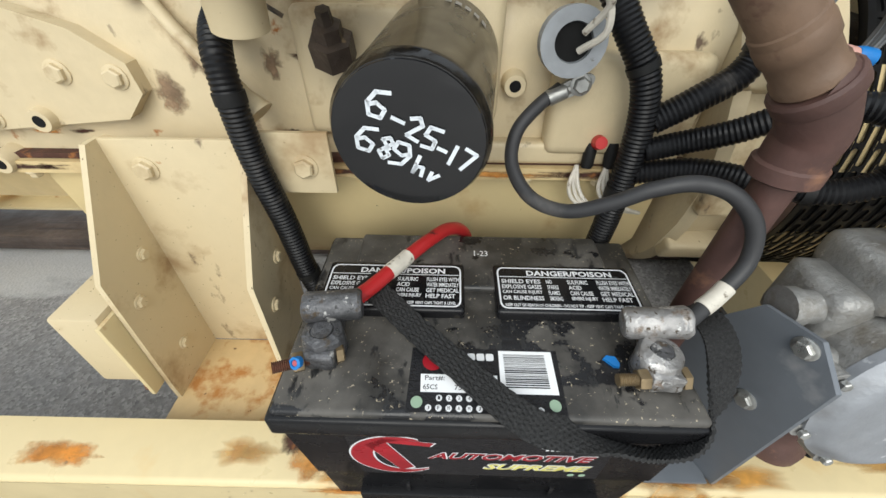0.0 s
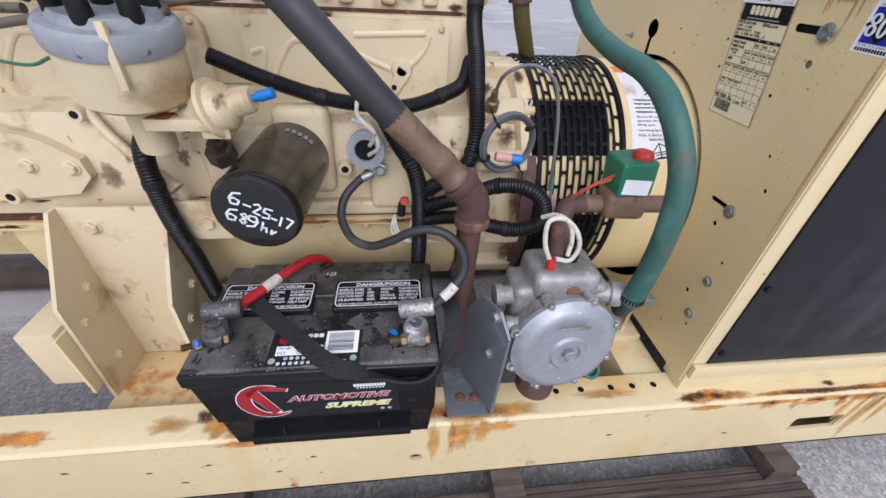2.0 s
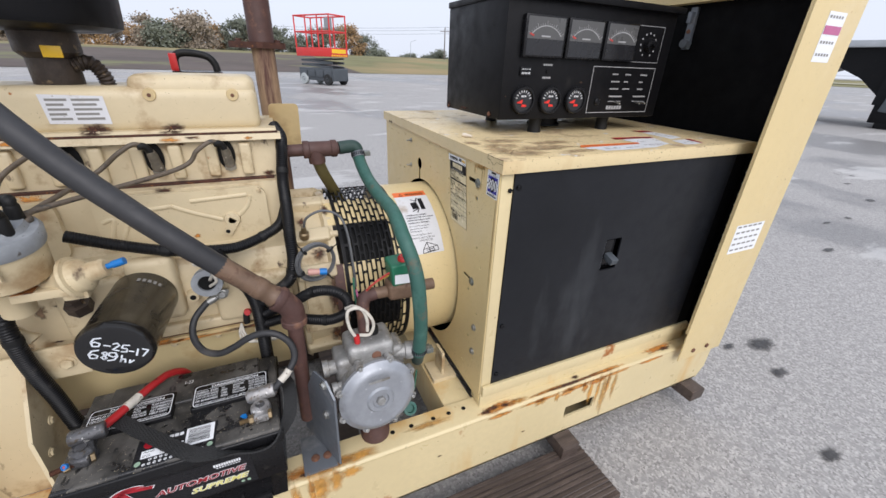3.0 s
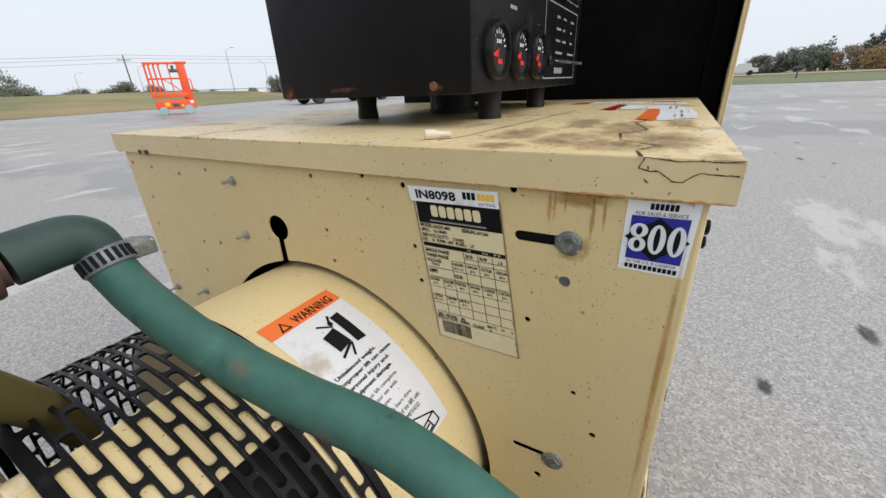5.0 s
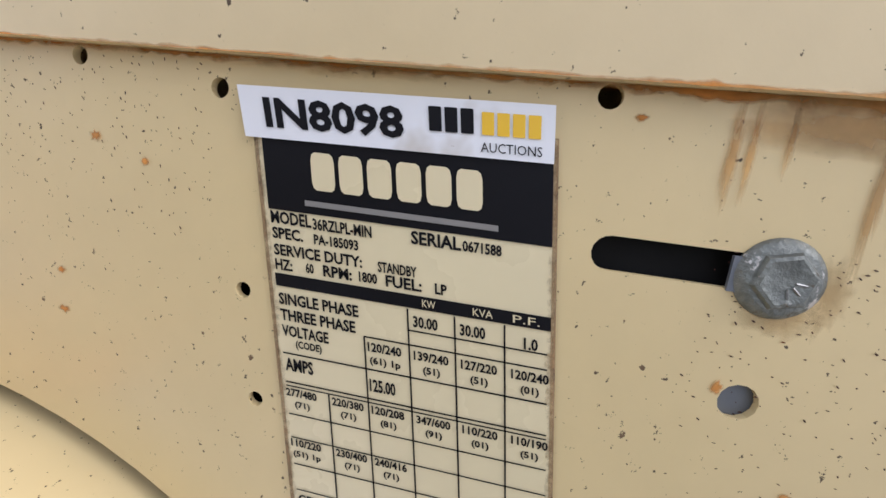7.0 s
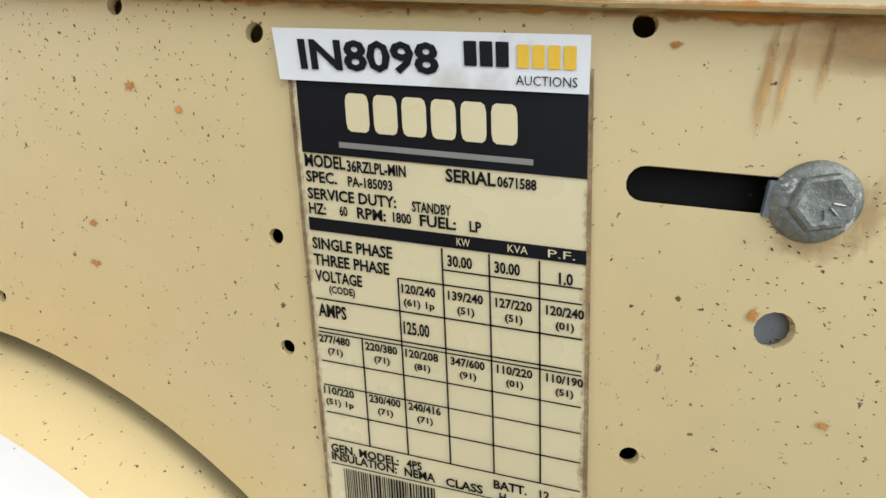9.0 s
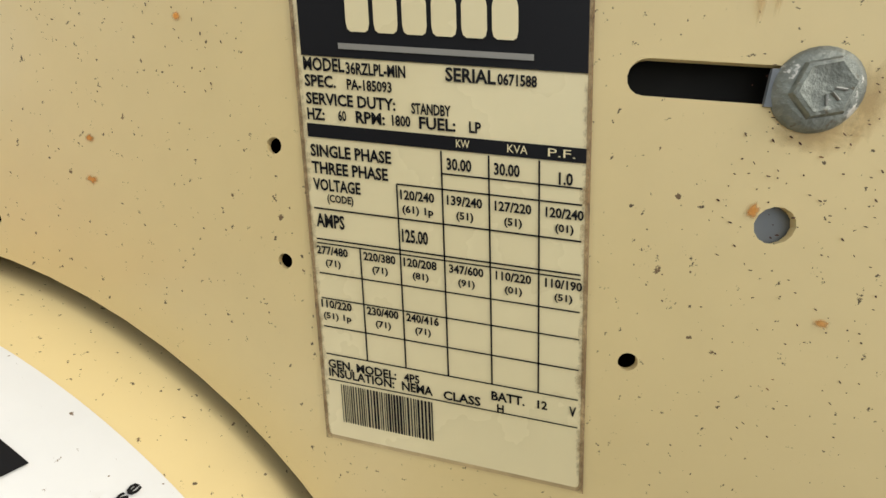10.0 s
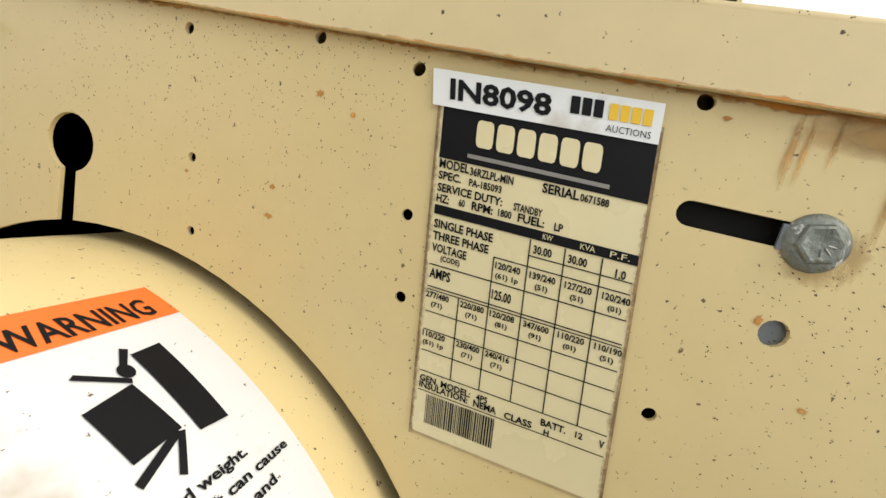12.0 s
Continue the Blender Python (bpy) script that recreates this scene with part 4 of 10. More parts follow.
# rust along the seam under the lid, thin runs and a faint bloom below it
def seam_strip(name, x, y0, y1, reach, up_, seed, material, parent):
    """A ragged band of rust that hugs the seam; reach(y): how far it spreads down (or up)."""
    bm = B()
    fade = bm.verts.layers.float.new("fade")
    prev = None
    n = int((y1 - y0) / 0.0025)
    for k in range(n + 1):
        y = y0 + (y1 - y0) * k / n
        h = reach(y) * (0.45 + 1.1 * abs(noise.noise(Vector((y * 90, seed, 0)))) + 0.5 * noise.noise(Vector((y * 300, seed, 2))))
        h = max(0.0003, h) * (1 if up_ else -1)
        row = []
        for q, f in ((-0.15, 1.0), (0.3, 0.8), (1.0, 0.0)):
            v = bm.verts.new((x, y, seam_z(y) + h * q))
            v[fade] = f * (0.55 + 0.9 * max(0.0, noise.noise(Vector((y * 35, seed, 7)))) + (0.25 if y < 0.17 else 0.0))
            row.append(v)
        if prev:
            for a, b, c, d in zip(prev, prev[1:], row, row[1:]):
                bm.faces.new((a, b, d, c))
        prev = row
    return part(name, bm, material, parent)


seam_strip("seam_rust", PX - 0.0006, 0.062, 0.66, lambda y: float(np.interp(y, (0.06, 0.12, 0.18, 0.30, 0.70), (0.006, 0.0045, 0.0028, 0.0022, 0.0015))), False, 3.0, "soft_rust_orange", front_panel)
seam_strip("edge_rust", 0.7306, 0.043, 0.70, lambda y: float(np.interp(y, (0.04, 0.12, 0.18, 0.30, 0.70), (0.0018, 0.0015, 0.0012, 0.0010, 0.0008))), True, 9.0, "soft_rust_orange", lid)
on_panel = lambda a, b: Vector((PX - 0.0005 - 0.00005 * (b > 0.8), a, b + LIFT))
for k, (y, z, rz, ry) in enumerate(((0.1512, 0.8178, 0.0118, 0.0013), (0.1475, 0.8190, 0.0105, 0.0010), (0.1400, 0.8225, 0.0075, 0.0009), (0.129, 0.8255, 0.0050, 0.020), (0.1205, 0.8130, 0.0170, 0.0014), (0.1130, 0.8180, 0.0130, 0.0011), (0.062, 0.68, 0.10, 0.0018))):
    ragged("rust_run", y, z, ry, rz, 150 + k, on_panel, "rust_run", front_panel, 30, 0.5)
for k, (y, z, ry, rz) in enumerate(((0.1720, 0.8245, 0.0014, 0.0007), (0.341, 0.7615, 0.0016, 0.0011), (0.341, 0.7480, 0.0022, 0.0012), (0.308, 0.800, 0.0012, 0.0010), (0.142, 0.7615, 0.0012, 0.0016), (0.39, 0.758, 0.0012, 0.0009), (0.325, 0.806, 0.0018, 0.0014), (0.12, 0.735, 0.0016, 0.0010))):
    ragged("rust_fleck", y, z, ry, rz, 190 + k, lambda a, b: Vector((PX - 0.0004, a, b + LIFT)), "rust_orange", front_panel, 14, 0.7)
for k, (y, z, ry, rz) in enumerate(((0.1325, 0.7815, 0.0080, 0.0045), (0.1235, 0.7880, 0.0035, 0.0080), (0.245, 0.8315, 0.030, 0.003))):
    ragged("grime_film", y, z, ry, rz, 230 + k, lambda a, b: Vector((PX - 0.0003, a, b + LIFT)), "yellowing", front_panel, 30, 0.5)
fl = random.Random(21)
bm = B()
for n_, (ya, yb, za, zb), tilt in ((330, (0.285, 0.47, 0.770, 0.848), 0.9), (190, (0.095, 0.150, 0.705, 0.816), 0.3), (90, (0.10, 0.42, 0.715, 0.845), 0.5), (120, (0.45, 0.77, 0.66, 0.845), 0.6)):
    for k in range(n_):
        y, z = fl.uniform(ya, yb), fl.triangular(za, zb, zb)
        if math.hypot(y - CY, z - CZ) < CR + 0.004 or math.hypot(y - 0.468, (z - 0.760) * 0.6) < 0.022 or (0.165 < y < 0.28 and z < 0.845 and y < 0.2540 + (z - 0.69) * 0.12) or z > seam_z(y) - 0.002:
            continue
        a = tilt + fl.uniform(-0.6, 0.6)
        l, w = fl.choice((0.00018, 0.00028, 0.0004, 0.0006)), fl.uniform(0.00012, 0.00024)
        c, s_ = math.cos(a), math.sin(a)
        bm.faces.new([bm.verts.new((PX - 0.00045, y + p * c - q * s_, z + p * s_ + q * c)) for p, q in ((-l, 0), (-0.4 * l, -w), (0.5 * l, -0.8 * w), (l, 0.1 * w), (0.3 * l, w), (-0.5 * l, 0.7 * w))])
tagged(part("dirt_specks", bm, "rust_dark", front_panel), kind="stuff")
# frame posts, base strip, side panel
bm = B()
add_box(bm, (PX + 0.0024, 0.0535, 0.285), (0.765, 0.061, 0.850), 0.0015)
part("corner_post", bm, "cream_rail", box)
bm = B()
add_box(bm, (1.42, 0.0535, 0.285), (BX1, 0.061, 0.850), 0.0015)
part("corner_post", bm, "liner_shade_black", box)
bm = B()
add_box(bm, (PX + 0.002, 0.050, RT), (BX1, 0.095, 0.304), 0.002)
add_box(bm, (PX + 0.004, 0.044, 0.302), (BX1, 0.0525, 0.332), 0.002)
part("base_strip", bm, "cream_rail", box)
bm = B()
add_plate(bm, [(0.766, 0.334), (1.42, 0.334), (1.42, 0.846), (0.766, 0.846)], [rrect(1.038, 0.590, 1.088, 0.671, 0.003, 2)], lambda a, b, d: Vector((a, 0.0510 + d, b)), 0.004)
door = part("side_panel", bm, "black_panel", box, "black steel side panel with faint scuffs", smooth=20)
bm = B()
add_box(bm, (1.036, 0.070, 0.588), (1.090, 0.080, 0.673), 0.001)
add_box(bm, (1.046, 0.060, 0.598), (1.080, 0.072, 0.664), 0.002)
recess = part("breaker", bm, "black_plastic", door, "black circuit breaker set in the panel")
bm = B()
add_box(bm, (1.053, 0.034, 0.612), (1.074, 0.064, 0.628), 0.003, Matrix.Rotation(radians(18), 4, "X"))
part("toggle", bm, "machine_grey", recess)
bm = B()
add_box(bm, (1.0365, 0.052, 0.594), (1.0400, 0.070, 0.668), 0.001)
part("frame_edge", bm, "grey_plate", recess, "bright worn frame edge")
for z in (0.50, 0.36, 0.82):
    bolt(box, (0.776, 0.051, z), (0, -1, 0), 0.005, 0.004, "black_paint", False)
# near-black sheet added behind the slot as the shade inside it
bm = B()
add_box(bm, (PX + 0.0050, 0.120, 0.796), (PX + 0.0065, 0.190, 0.842))
part("slot_backing", bm, "shade_black", box)


def flange_bolt(parent, at, d, r):
    """A scuffed flange bolt: a wide round flange, a low hex head with a dished top."""
    at, d = Vector(at), Vector(d)
    bm = B()
    add_lathe(bm, at - d * 0.0005, d, [(r * 1.50, 0), (r * 1.52, 0.0008), (r * 1.42, 0.0020), (r * 1.15, 0.0030)], 32)
    add_lathe(bm, at + d * 0.001, d, [(r * 1.14, 0), (r * 1.14, 0.0016), (r * 1.04, 0.0025), (r * 0.90, 0.0028), (r * 0.74, 0.0025), (0.0, 0.0024)], 6, cap1=False, turn=0.25)
    b = part("flange_bolt", bm, "bolt_worn", parent, "scuffed zinc flange bolt", smooth=35)
    bm = B()
    for k in range(3):
        a = radians(100 + 38 * k)
        u, w, _ = frame_of(d)
        c0, c1 = (at + d * 0.0036 + (u * math.cos(a) + w * math.sin(a)) * r * q for q in (0.25, 0.62))
        add_tube(bm, [c0, (c0 + c1) / 2, c1], 0.0003, 5, 2)
    part("grade_mark", bm, "zinc", b)


M["bolt_worn"] = make("worn_zinc_bolt", (0.215, 0.228, 0.205), 0.45, metal=0.6, var=0.35, big=160, fine=500, spots=(((0.60, 0.58, 0.54), 300, 0.62, 0.05, 0.4, None), ((0.16, 0.12, 0.07), 210, 0.62, 0.08, 0.8, None)), bump=0.4, bump_scale=500)
for y, z, r in ((0.1350, 0.8084, 0.0065), (0.1315, 0.5800, 0.0066)):
    flange_bolt(box, (PX, y, z), (-1, 0, 0), r)
    bm = B()
    add_box(bm, (PX - 0.0006, y + 0.004, z - 0.0045), (PX + 0.0004, y + 0.0105, z + 0.0042))
    part("clamp_washer", bm, "grey_plate", box)
for y, z in ((0.534, 0.825), (0.534, 0.755), (0.676, 0.640), (0.762, 0.627)):
    bolt(box, (PX, y, z), (-1, 0, 0), 0.0042, 0.004)
    bm = B()
    add_cyl(bm, (PX, y, z), (PX - 0.014, y, z), 0.002, n=10)
    part("screw_tip", bm, "zinc", box)
for z in (0.47, 0.40):
    bolt(box, (PX, 0.104, z), (-1, 0, 0), 0.006, 0.005)
bolt(box, (0.758, 0.0535, 0.815), (0, -1, 0), 0.004, 0.004, "black_paint", False)

# ------------------------------------------------ name plate and stickers on the panel
def quad_map(tl, tr, bl, br, d):
    def f(u, v):
        y = (tl[0] * (1 - u) + tr[0] * u) * (1 - v) + (bl[0] * (1 - u) + br[0] * u) * v
        z = (tl[1] * (1 - u) + tr[1] * u) * (1 - v) + (bl[1] * (1 - u) + br[1] * u) * v
        return Vector((PX - d, y, z))
    return f


def letters_as_blocks(bm, n, x0, y0, x1, y1, to3d, gap=0.16, slant=0.0):
    """A brand name as plain rounded blocks."""
    w = (x1 - x0) / n
    for k in range(n):
        a, b = x0 + k * w + gap * w / 2, x0 + (k + 1) * w - gap * w / 2
        bm.faces.new([bm.verts.new(to3d(x + slant * (y - y0), y)) for x, y in rrect(a, min(y0, y1), b, max(y0, y1), min(b - a, abs(y1 - y0)) * 0.22, 2)])


def plate():
    tl, tr, bl, br = (0.2730, 0.8353), (0.1900, 0.8353), (0.2518, 0.6896), (0.1688, 0.6896)
    q = quad_map(tl, tr, bl, br, 0.0004)
    bm = B()
    bm.faces.new([bm.verts.new(q(u, v)) for u, v in rrect(0, 0, 1, 1, 0.02, 2)])
    p = part("name_plate", bm, "plate_border", front_panel, "cream rating plate with a black heading and a printed table")
    q = quad_map(tl, tr, bl, br, 0.0007)
    bm = B()
    bm.faces.new([bm.verts.new(q(u, v)) for u, v in rrect(0.013, 0.0, 0.985, 0.99, 0.012, 2)])
    part("plate_ground", bm, "plate_cream", p)
    q3 = quad_map(tl, tr, bl, br, 0.0009)
    for side in (0.0, 1.0):
        bm = B()
        fade = bm.verts.layers.float.new("fade")
        prev = None
        for k in range(61):
            v_ = k / 60
            w_ = 0.028 + 0.016 * noise.noise(Vector((v_ * 14, side * 9, 1.0)))
            row = []
            for f, e in ((1.15, 0.0), (0.5, 0.4), (0.0, 1.0)):
                vert = bm.verts.new(q3(abs(side - (e * w_ + 0.0)), v_))
                vert[fade] = f * (0.75 + 0.5 * noise.noise(Vector((v_ * 9, side * 5, 4.0))))
                row.append(vert)
            if prev:
                for a_, b_, c_, d_ in zip(prev, prev[1:], row, row[1:]):
                    bm.faces.new((a_, b_, d_, c_))
            prev = row
        part("edge_grime", bm, "soft_grime", p)
    flat = quad_map(tl, tr, bl, br, 0.0010)
    skew = lambda u, v: u
    q = lambda u, v: flat(skew(u, v), v)
    zv = lambda py: float(np.interp(py, (45, 190, 301, 326, 436, 478, 635, 683, 745, 838), (0.030, 0.183, 0.310, 0.336, 0.478, 0.542, 0.732, 0.795, 0.862, 0.952)))
    ink, pale = B(), B()
    bar = lambda bm, u0, py0, u1, py1: bm.faces.new([bm.verts.new(q(u, v)) for u, v in ((u0, zv(py0)), (u1, zv(py0)), (u1, zv(py1)), (u0, zv(py1)))])
    bar(ink, 0.03, 45, 0.985, 190)
    bar(ink, 0.03, 301, 0.985, 326)
    q2 = lambda u, v: quad_map(tl, tr, bl, br, 0.0013)(skew(u, v), v)
    for k in range(6):
        one = B()
        letters_as_blocks(one, 1, 0.195 + 0.0975 * k, zv(80), 0.195 + 0.0975 * (k + 1), zv(146), lambda a, b: q2(a, b))
        part("brand_block", one, "plate_cream", p)
    bm_line = B()
    bm_line.faces.new([bm_line.verts.new(q2(u, v)) for u, v in ((0.17, zv(166)), (0.82, zv(166)), (0.82, zv(176)), (0.17, zv(176)))])
    part("maker_line", bm_line, "ink_grey", p)
    txt = lambda s, u0, py, u1, h: put_text(ink, s, u0, zv(py + h / 2), u1, zv(py - h / 2), lambda a, b: q(a, b), 0.030)
    heading = (("MODEL", 0.035, 203, 0.185, 22), ("36RZLPL-MIN", 0.19, 206, 0.40, 20), ("SPEC.", 0.035, 230, 0.15, 20), ("PA-185093", 0.19, 232, 0.35, 18), ("SERIAL", 0.535, 205, 0.70, 22), ("0671588", 0.705, 207, 0.83, 18),
               ("SERVICE DUTY:", 0.035, 259, 0.36, 20), ("STANDBY", 0.415, 262, 0.55, 18), ("HZ:", 0.035, 285, 0.10, 20), ("60", 0.15, 284, 0.18, 18), ("RPM:", 0.215, 284, 0.32, 20), ("1800", 0.345, 284, 0.41, 18), ("FUEL:", 0.44, 284, 0.565, 20), ("LP", 0.61, 284, 0.65, 18))
    ratings = (("SINGLE PHASE", 0.035, 346, 0.335, 19), ("THREE PHASE", 0.035, 372, 0.32, 19), ("VOLTAGE", 0.035, 398, 0.215, 19), ("(CODE)", 0.085, 420, 0.185, 16), ("AMPS", 0.035, 452, 0.145, 19), ("30.00", 0.53, 346, 0.615, 18), ("30.00", 0.69, 346, 0.775, 18), ("1.0", 0.90, 350, 0.945, 18), ("125.00", 0.36, 458, 0.455, 18))
    footing = (("GEN. MODEL:", 0.035, 703, 0.31, 19), ("4P5", 0.34, 703, 0.40, 18), ("INSULATION:", 0.035, 722, 0.30, 19), ("NEMA", 0.33, 722, 0.45, 19), ("CLASS", 0.49, 724, 0.63, 19), ("H", 0.69, 730, 0.715, 17), ("BATT.", 0.67, 706, 0.79, 19), ("12", 0.835, 706, 0.87, 17), ("V", 0.945, 708, 0.97, 20))
    for row in heading + ratings + footing:
        txt(*row)
    centres = (0.088, 0.270, 0.422, 0.588, 0.752, 0.920)
    for first, py, cells in ((2, 399, ("120/240 (61) 1p", "139/240 (51)", "127/220 (51)", "120/240 (01)")), (0, 497, ("277/480 (71)", "220/380 (71)", "120/208 (81)", "347/600 (91)", "110/220 (01)", "110/190 (51)")), (0, 593, ("110/220 (51) 1p", "230/400 (71)", "240/416 (71)"))):
        for k, cell in enumerate(cells):
            volts, code = cell.split(" ", 1)
            c, w = centres[first + k], 0.030 if len(code) < 5 else 0.056
            txt(volts, c - 0.061, py, c + 0.061, 15)
            txt(code, c - w, py + 23, c + w, 15)
    for s, u0, u1 in (("KW", 0.565, 0.61), ("KVA", 0.735, 0.80), ("P.F.", 0.865, 0.95)):
        put_text(pale, s, u0, zv(320), u1, zv(306), lambda a, b: q2(a, b))
    line = lambda u0, py0, u1, py1: bar(ink, u0, py0 - 1.2, u1, py1 + 1.2)
    for py, u0 in ((361, 0.512), (384, 0.35), (436, 0.03), (478, 0.03), (485, 0.03), (538, 0.03), (583, 0.03), (635, 0.03), (683, 0.03), (738, 0.03)):
        line(u0, py, 0.975, py)
    for u, p0, p1 in ((0.512, 328, 683), (0.673, 328, 683), (0.838, 328, 683), (0.350, 384, 683), (0.198, 485, 683)):
        bar(ink, u - 0.003, p0, u + 0.003, p1)
    rnd = random.Random(8)
    u = 0.08
    while u < 0.445:
        w = rnd.choice((0.003, 0.005, 0.008))
        bar(ink, u, 745, u + w, 838)
        u += w + rnd.choice((0.004, 0.006))
    part("printed_table", ink, "ink", p)
    part("column_heading", pale, "plate_cream", p)
    # lot sticker overlapping the top of the plate
    tl, tr, bl, br = (0.2769, 0.8413), (0.1920, 0.8428), (0.2739, 0.8279), (0.1903, 0.8291)
    s3 = quad_map(tl, tr, bl, br, 0.0016)
    bm = B()
    bm.faces.new([bm.verts.new(s3(u, v)) for u, v in ((0, 0), (1, 0), (1, 1), (0, 1))])
    s = part("lot_sticker", bm, "white_label", front_panel, "white auction lot sticker with black numbers")
    s4 = quad_map(tl, tr, bl, br, 0.0019)
    ink = B()
    put_text(ink, "IN8098", 0.085, 0.80, 0.55, 0.20, lambda a, b: s4(a, b), 0.032)
    letters_as_blocks(ink, 3, 0.625, 0.16, 0.77, 0.60, lambda a, b: s4(a, b), 0.2)
    for k in range(4):
        yel = B()
        letters_as_blocks(yel, 1, 0.785 + 0.045 * k, 0.20, 0.830 + 0.045 * k, 0.60, lambda a, b: s4(a, b), 0.2)
        part("yellow_block", yel, "print_yellow", s)
    put_text(ink, "AUCTIONS", 0.785, 0.90, 0.965, 0.73, lambda a, b: s4(a, b))
    part("lettering", ink, "ink", s)
    # service sticker
    tl, tr, bl, br = (0.0995, 0.8463), (0.0575, 0.8472), (0.1000, 0.7962), (0.0595, 0.7950)
    c3 = lambda d: quad_map(tl, tr, bl, br, d)
    bm = B()
    bm.faces.new([bm.verts.new(c3(0.0004)(u, v)) for u, v in ((0, 0), (1, 0), (1, 1), (0, 1))])
    s = part("service_sticker", bm, "white_label", front_panel, "white and blue service sticker with a large 800")
    blue, ink, wht = B(), B(), B()
    blue.faces.new([blue.verts.new(c3(0.0007)(u, v)) for u, v in ((0.09, 0.205), (0.91, 0.205), (0.91, 0.825), (0.09, 0.825))])
    for (u0, v0), (u1, v1) in (((0.08, 0.5), (0.92, 0.54)),):
        cxm, cym = 0.50, 0.51
        ink.faces.new([ink.verts.new(c3(0.0010)(u, v)) for u, v in ((cxm, 0.215), (0.97, cym), (cxm, 0.815), (0.03, cym))][:4])
    # corners of the diamond hidden by the blue field stay inside it
    for k, (u0, u1) in enumerate(((0.10, 0.36), (0.38, 0.63), (0.66, 0.91))):
        cu, cv, ru, rv = (u0 + u1) / 2, 0.51, (u1 - u0) / 2, 0.205
        if k == 0:
            for cv2, rv2 in ((0.405, 0.10), (0.605, 0.105)):
                oval = lambda s_: [c3(0.0013)(cu + ru * s_ * math.cos(a), cv2 + rv2 * s_ ** 0.4 * math.sin(a)) for a in (2 * math.pi * j / 24 for j in range(24))]
                a, b = [wht.verts.new(p) for p in oval(1.0)], [wht.verts.new(c3(0.0013)(cu + ru * 0.36 * math.cos(t), cv2 + rv2 * 0.62 * math.sin(t))) for t in (2 * math.pi * j / 24 for j in range(24))]
                for j in range(24):
                    wht.faces.new((a[j], a[(j + 1) % 24], b[(j + 1) % 24], b[j]))
        else:
            a = [wht.verts.new(c3(0.0013)(cu + ru * math.cos(t), cv + rv * math.sin(t))) for t in (2 * math.pi * j / 28 for j in range(28))]
            b = [wht.verts.new(c3(0.0013)(cu + ru * 0.34 * math.cos(t), cv + rv * 0.80 * math.sin(t))) for t in (2 * math.pi * j / 28 for j in range(28))]
            for j in range(28):
                wht.faces.new((a[j], a[(j + 1) % 28], b[(j + 1) % 28], b[j]))
    letters_as_blocks(ink, 6, 0.32, 0.03, 0.72, 0.115, lambda a, b: c3(0.0007)(a, b), 0.2)
    put_text(ink, "FOR SALES & SERVICE", 0.14, 0.195, 0.86, 0.145, lambda a, b: c3(0.0007)(a, b))
    put_text(ink, "IN THE U.S. & CANADA", 0.12, 0.88, 0.86, 0.84, lambda a, b: c3(0.0007)(a, b))
    for k in range(11):
        ink.faces.new([ink.verts.new(c3(0.0007)(u, v)) for u, v in ((0.10 + k * 0.073, 0.90), (0.155 + k * 0.073, 0.90), (0.155 + k * 0.073, 0.965), (0.10 + k * 0.073, 0.965))])
    part("blue_field", blue, "print_blue", s)
    part("black_print", ink, "ink", s)
    part("large_figure", wht, "print_white", s)


plate()

# lid warning stickers, torn
def lid_label(pts, z, material, name="torn_label"):
    bm = B()
    bm.faces.new([bm.verts.new((x, y, z)) for x, y in pts])
    return part(name, bm, material, lid, "torn warning sticker on the lid")


LZ = 0.8586 + LIFT
sheet = lid_label([(0.958, 0.096), (0.964, 0.082), (0.976, 0.079), (0.985, 0.058), (1.062, 0.056), (1.10, 0.060), (1.128, 0.058), (1.165, 0.071), (1.205, 0.084), (1.216, 0.112), (1.236, 0.150), (1.150, 0.156), (1.126, 0.150), (1.133, 0.116)], LZ, "white_label")
lid_label([(0.955, 0.099), (1.04, 0.097), (1.128, 0.100), (1.136, 0.114), (1.05, 0.116), (0.972, 0.119)], LZ + 0.0004, "print_orange", "orange_heading")
lid_label([(1.115, 0.157), (1.18, 0.158), (1.236, 0.152), (1.244, 0.168), (1.16, 0.176), (1.122, 0.180)], LZ + 0.0004, "print_red", "red_heading")
lid_label([(1.268, 0.128), (1.318, 0.138), (1.328, 0.160), (1.324, 0.228), (1.282, 0.236), (1.276, 0.190)], LZ, "white_label")
lid_label([(1.281, 0.226), (1.323, 0.222), (1.320, 0.246), (1.274, 0.258)], LZ + 0.0004, "print_red", "red_heading")
lid_label([(1.234, 0.066), (1.262, 0.062), (1.304, 0.070), (1.320, 0.118), (1.250, 0.113)], LZ, "white_label")
lid_label([(1.292, 0.069), (1.304, 0.070), (1.320, 0.118), (1.304, 0.118)], LZ + 0.0004, "print_red", "red_heading")
bm = B()
worn = random.Random(5)
for x0, x1, y0, y1, dy in ((1.00, 1.10, 0.064, 0.092, 0.0075), (1.115, 1.185, 0.078, 0.098, 0.0075), (1.150, 1.215, 0.118, 0.146, 0.0075), (1.288, 1.314, 0.146, 0.216, 0.009), (1.252, 1.288, 0.072, 0.106, 0.009)):
    for k in range(int((y1 - y0) / dy)):
        x = x0
        while x < x1:
            w = worn.uniform(0.006, 0.020)
            if worn.random() < 0.6:
                bm.faces.new([bm.verts.new((u, v, LZ + 0.0005)) for u, v in ((x, y0 + k * dy), (min(x + w, x1), y0 + k * dy), (min(x + w, x1), y0 + k * dy + 0.0024), (x, y0 + k * dy + 0.0024))])
            x += w + 0.004
tagged(part("label_print", bm, "ink_grey", lid), kind="stuff")
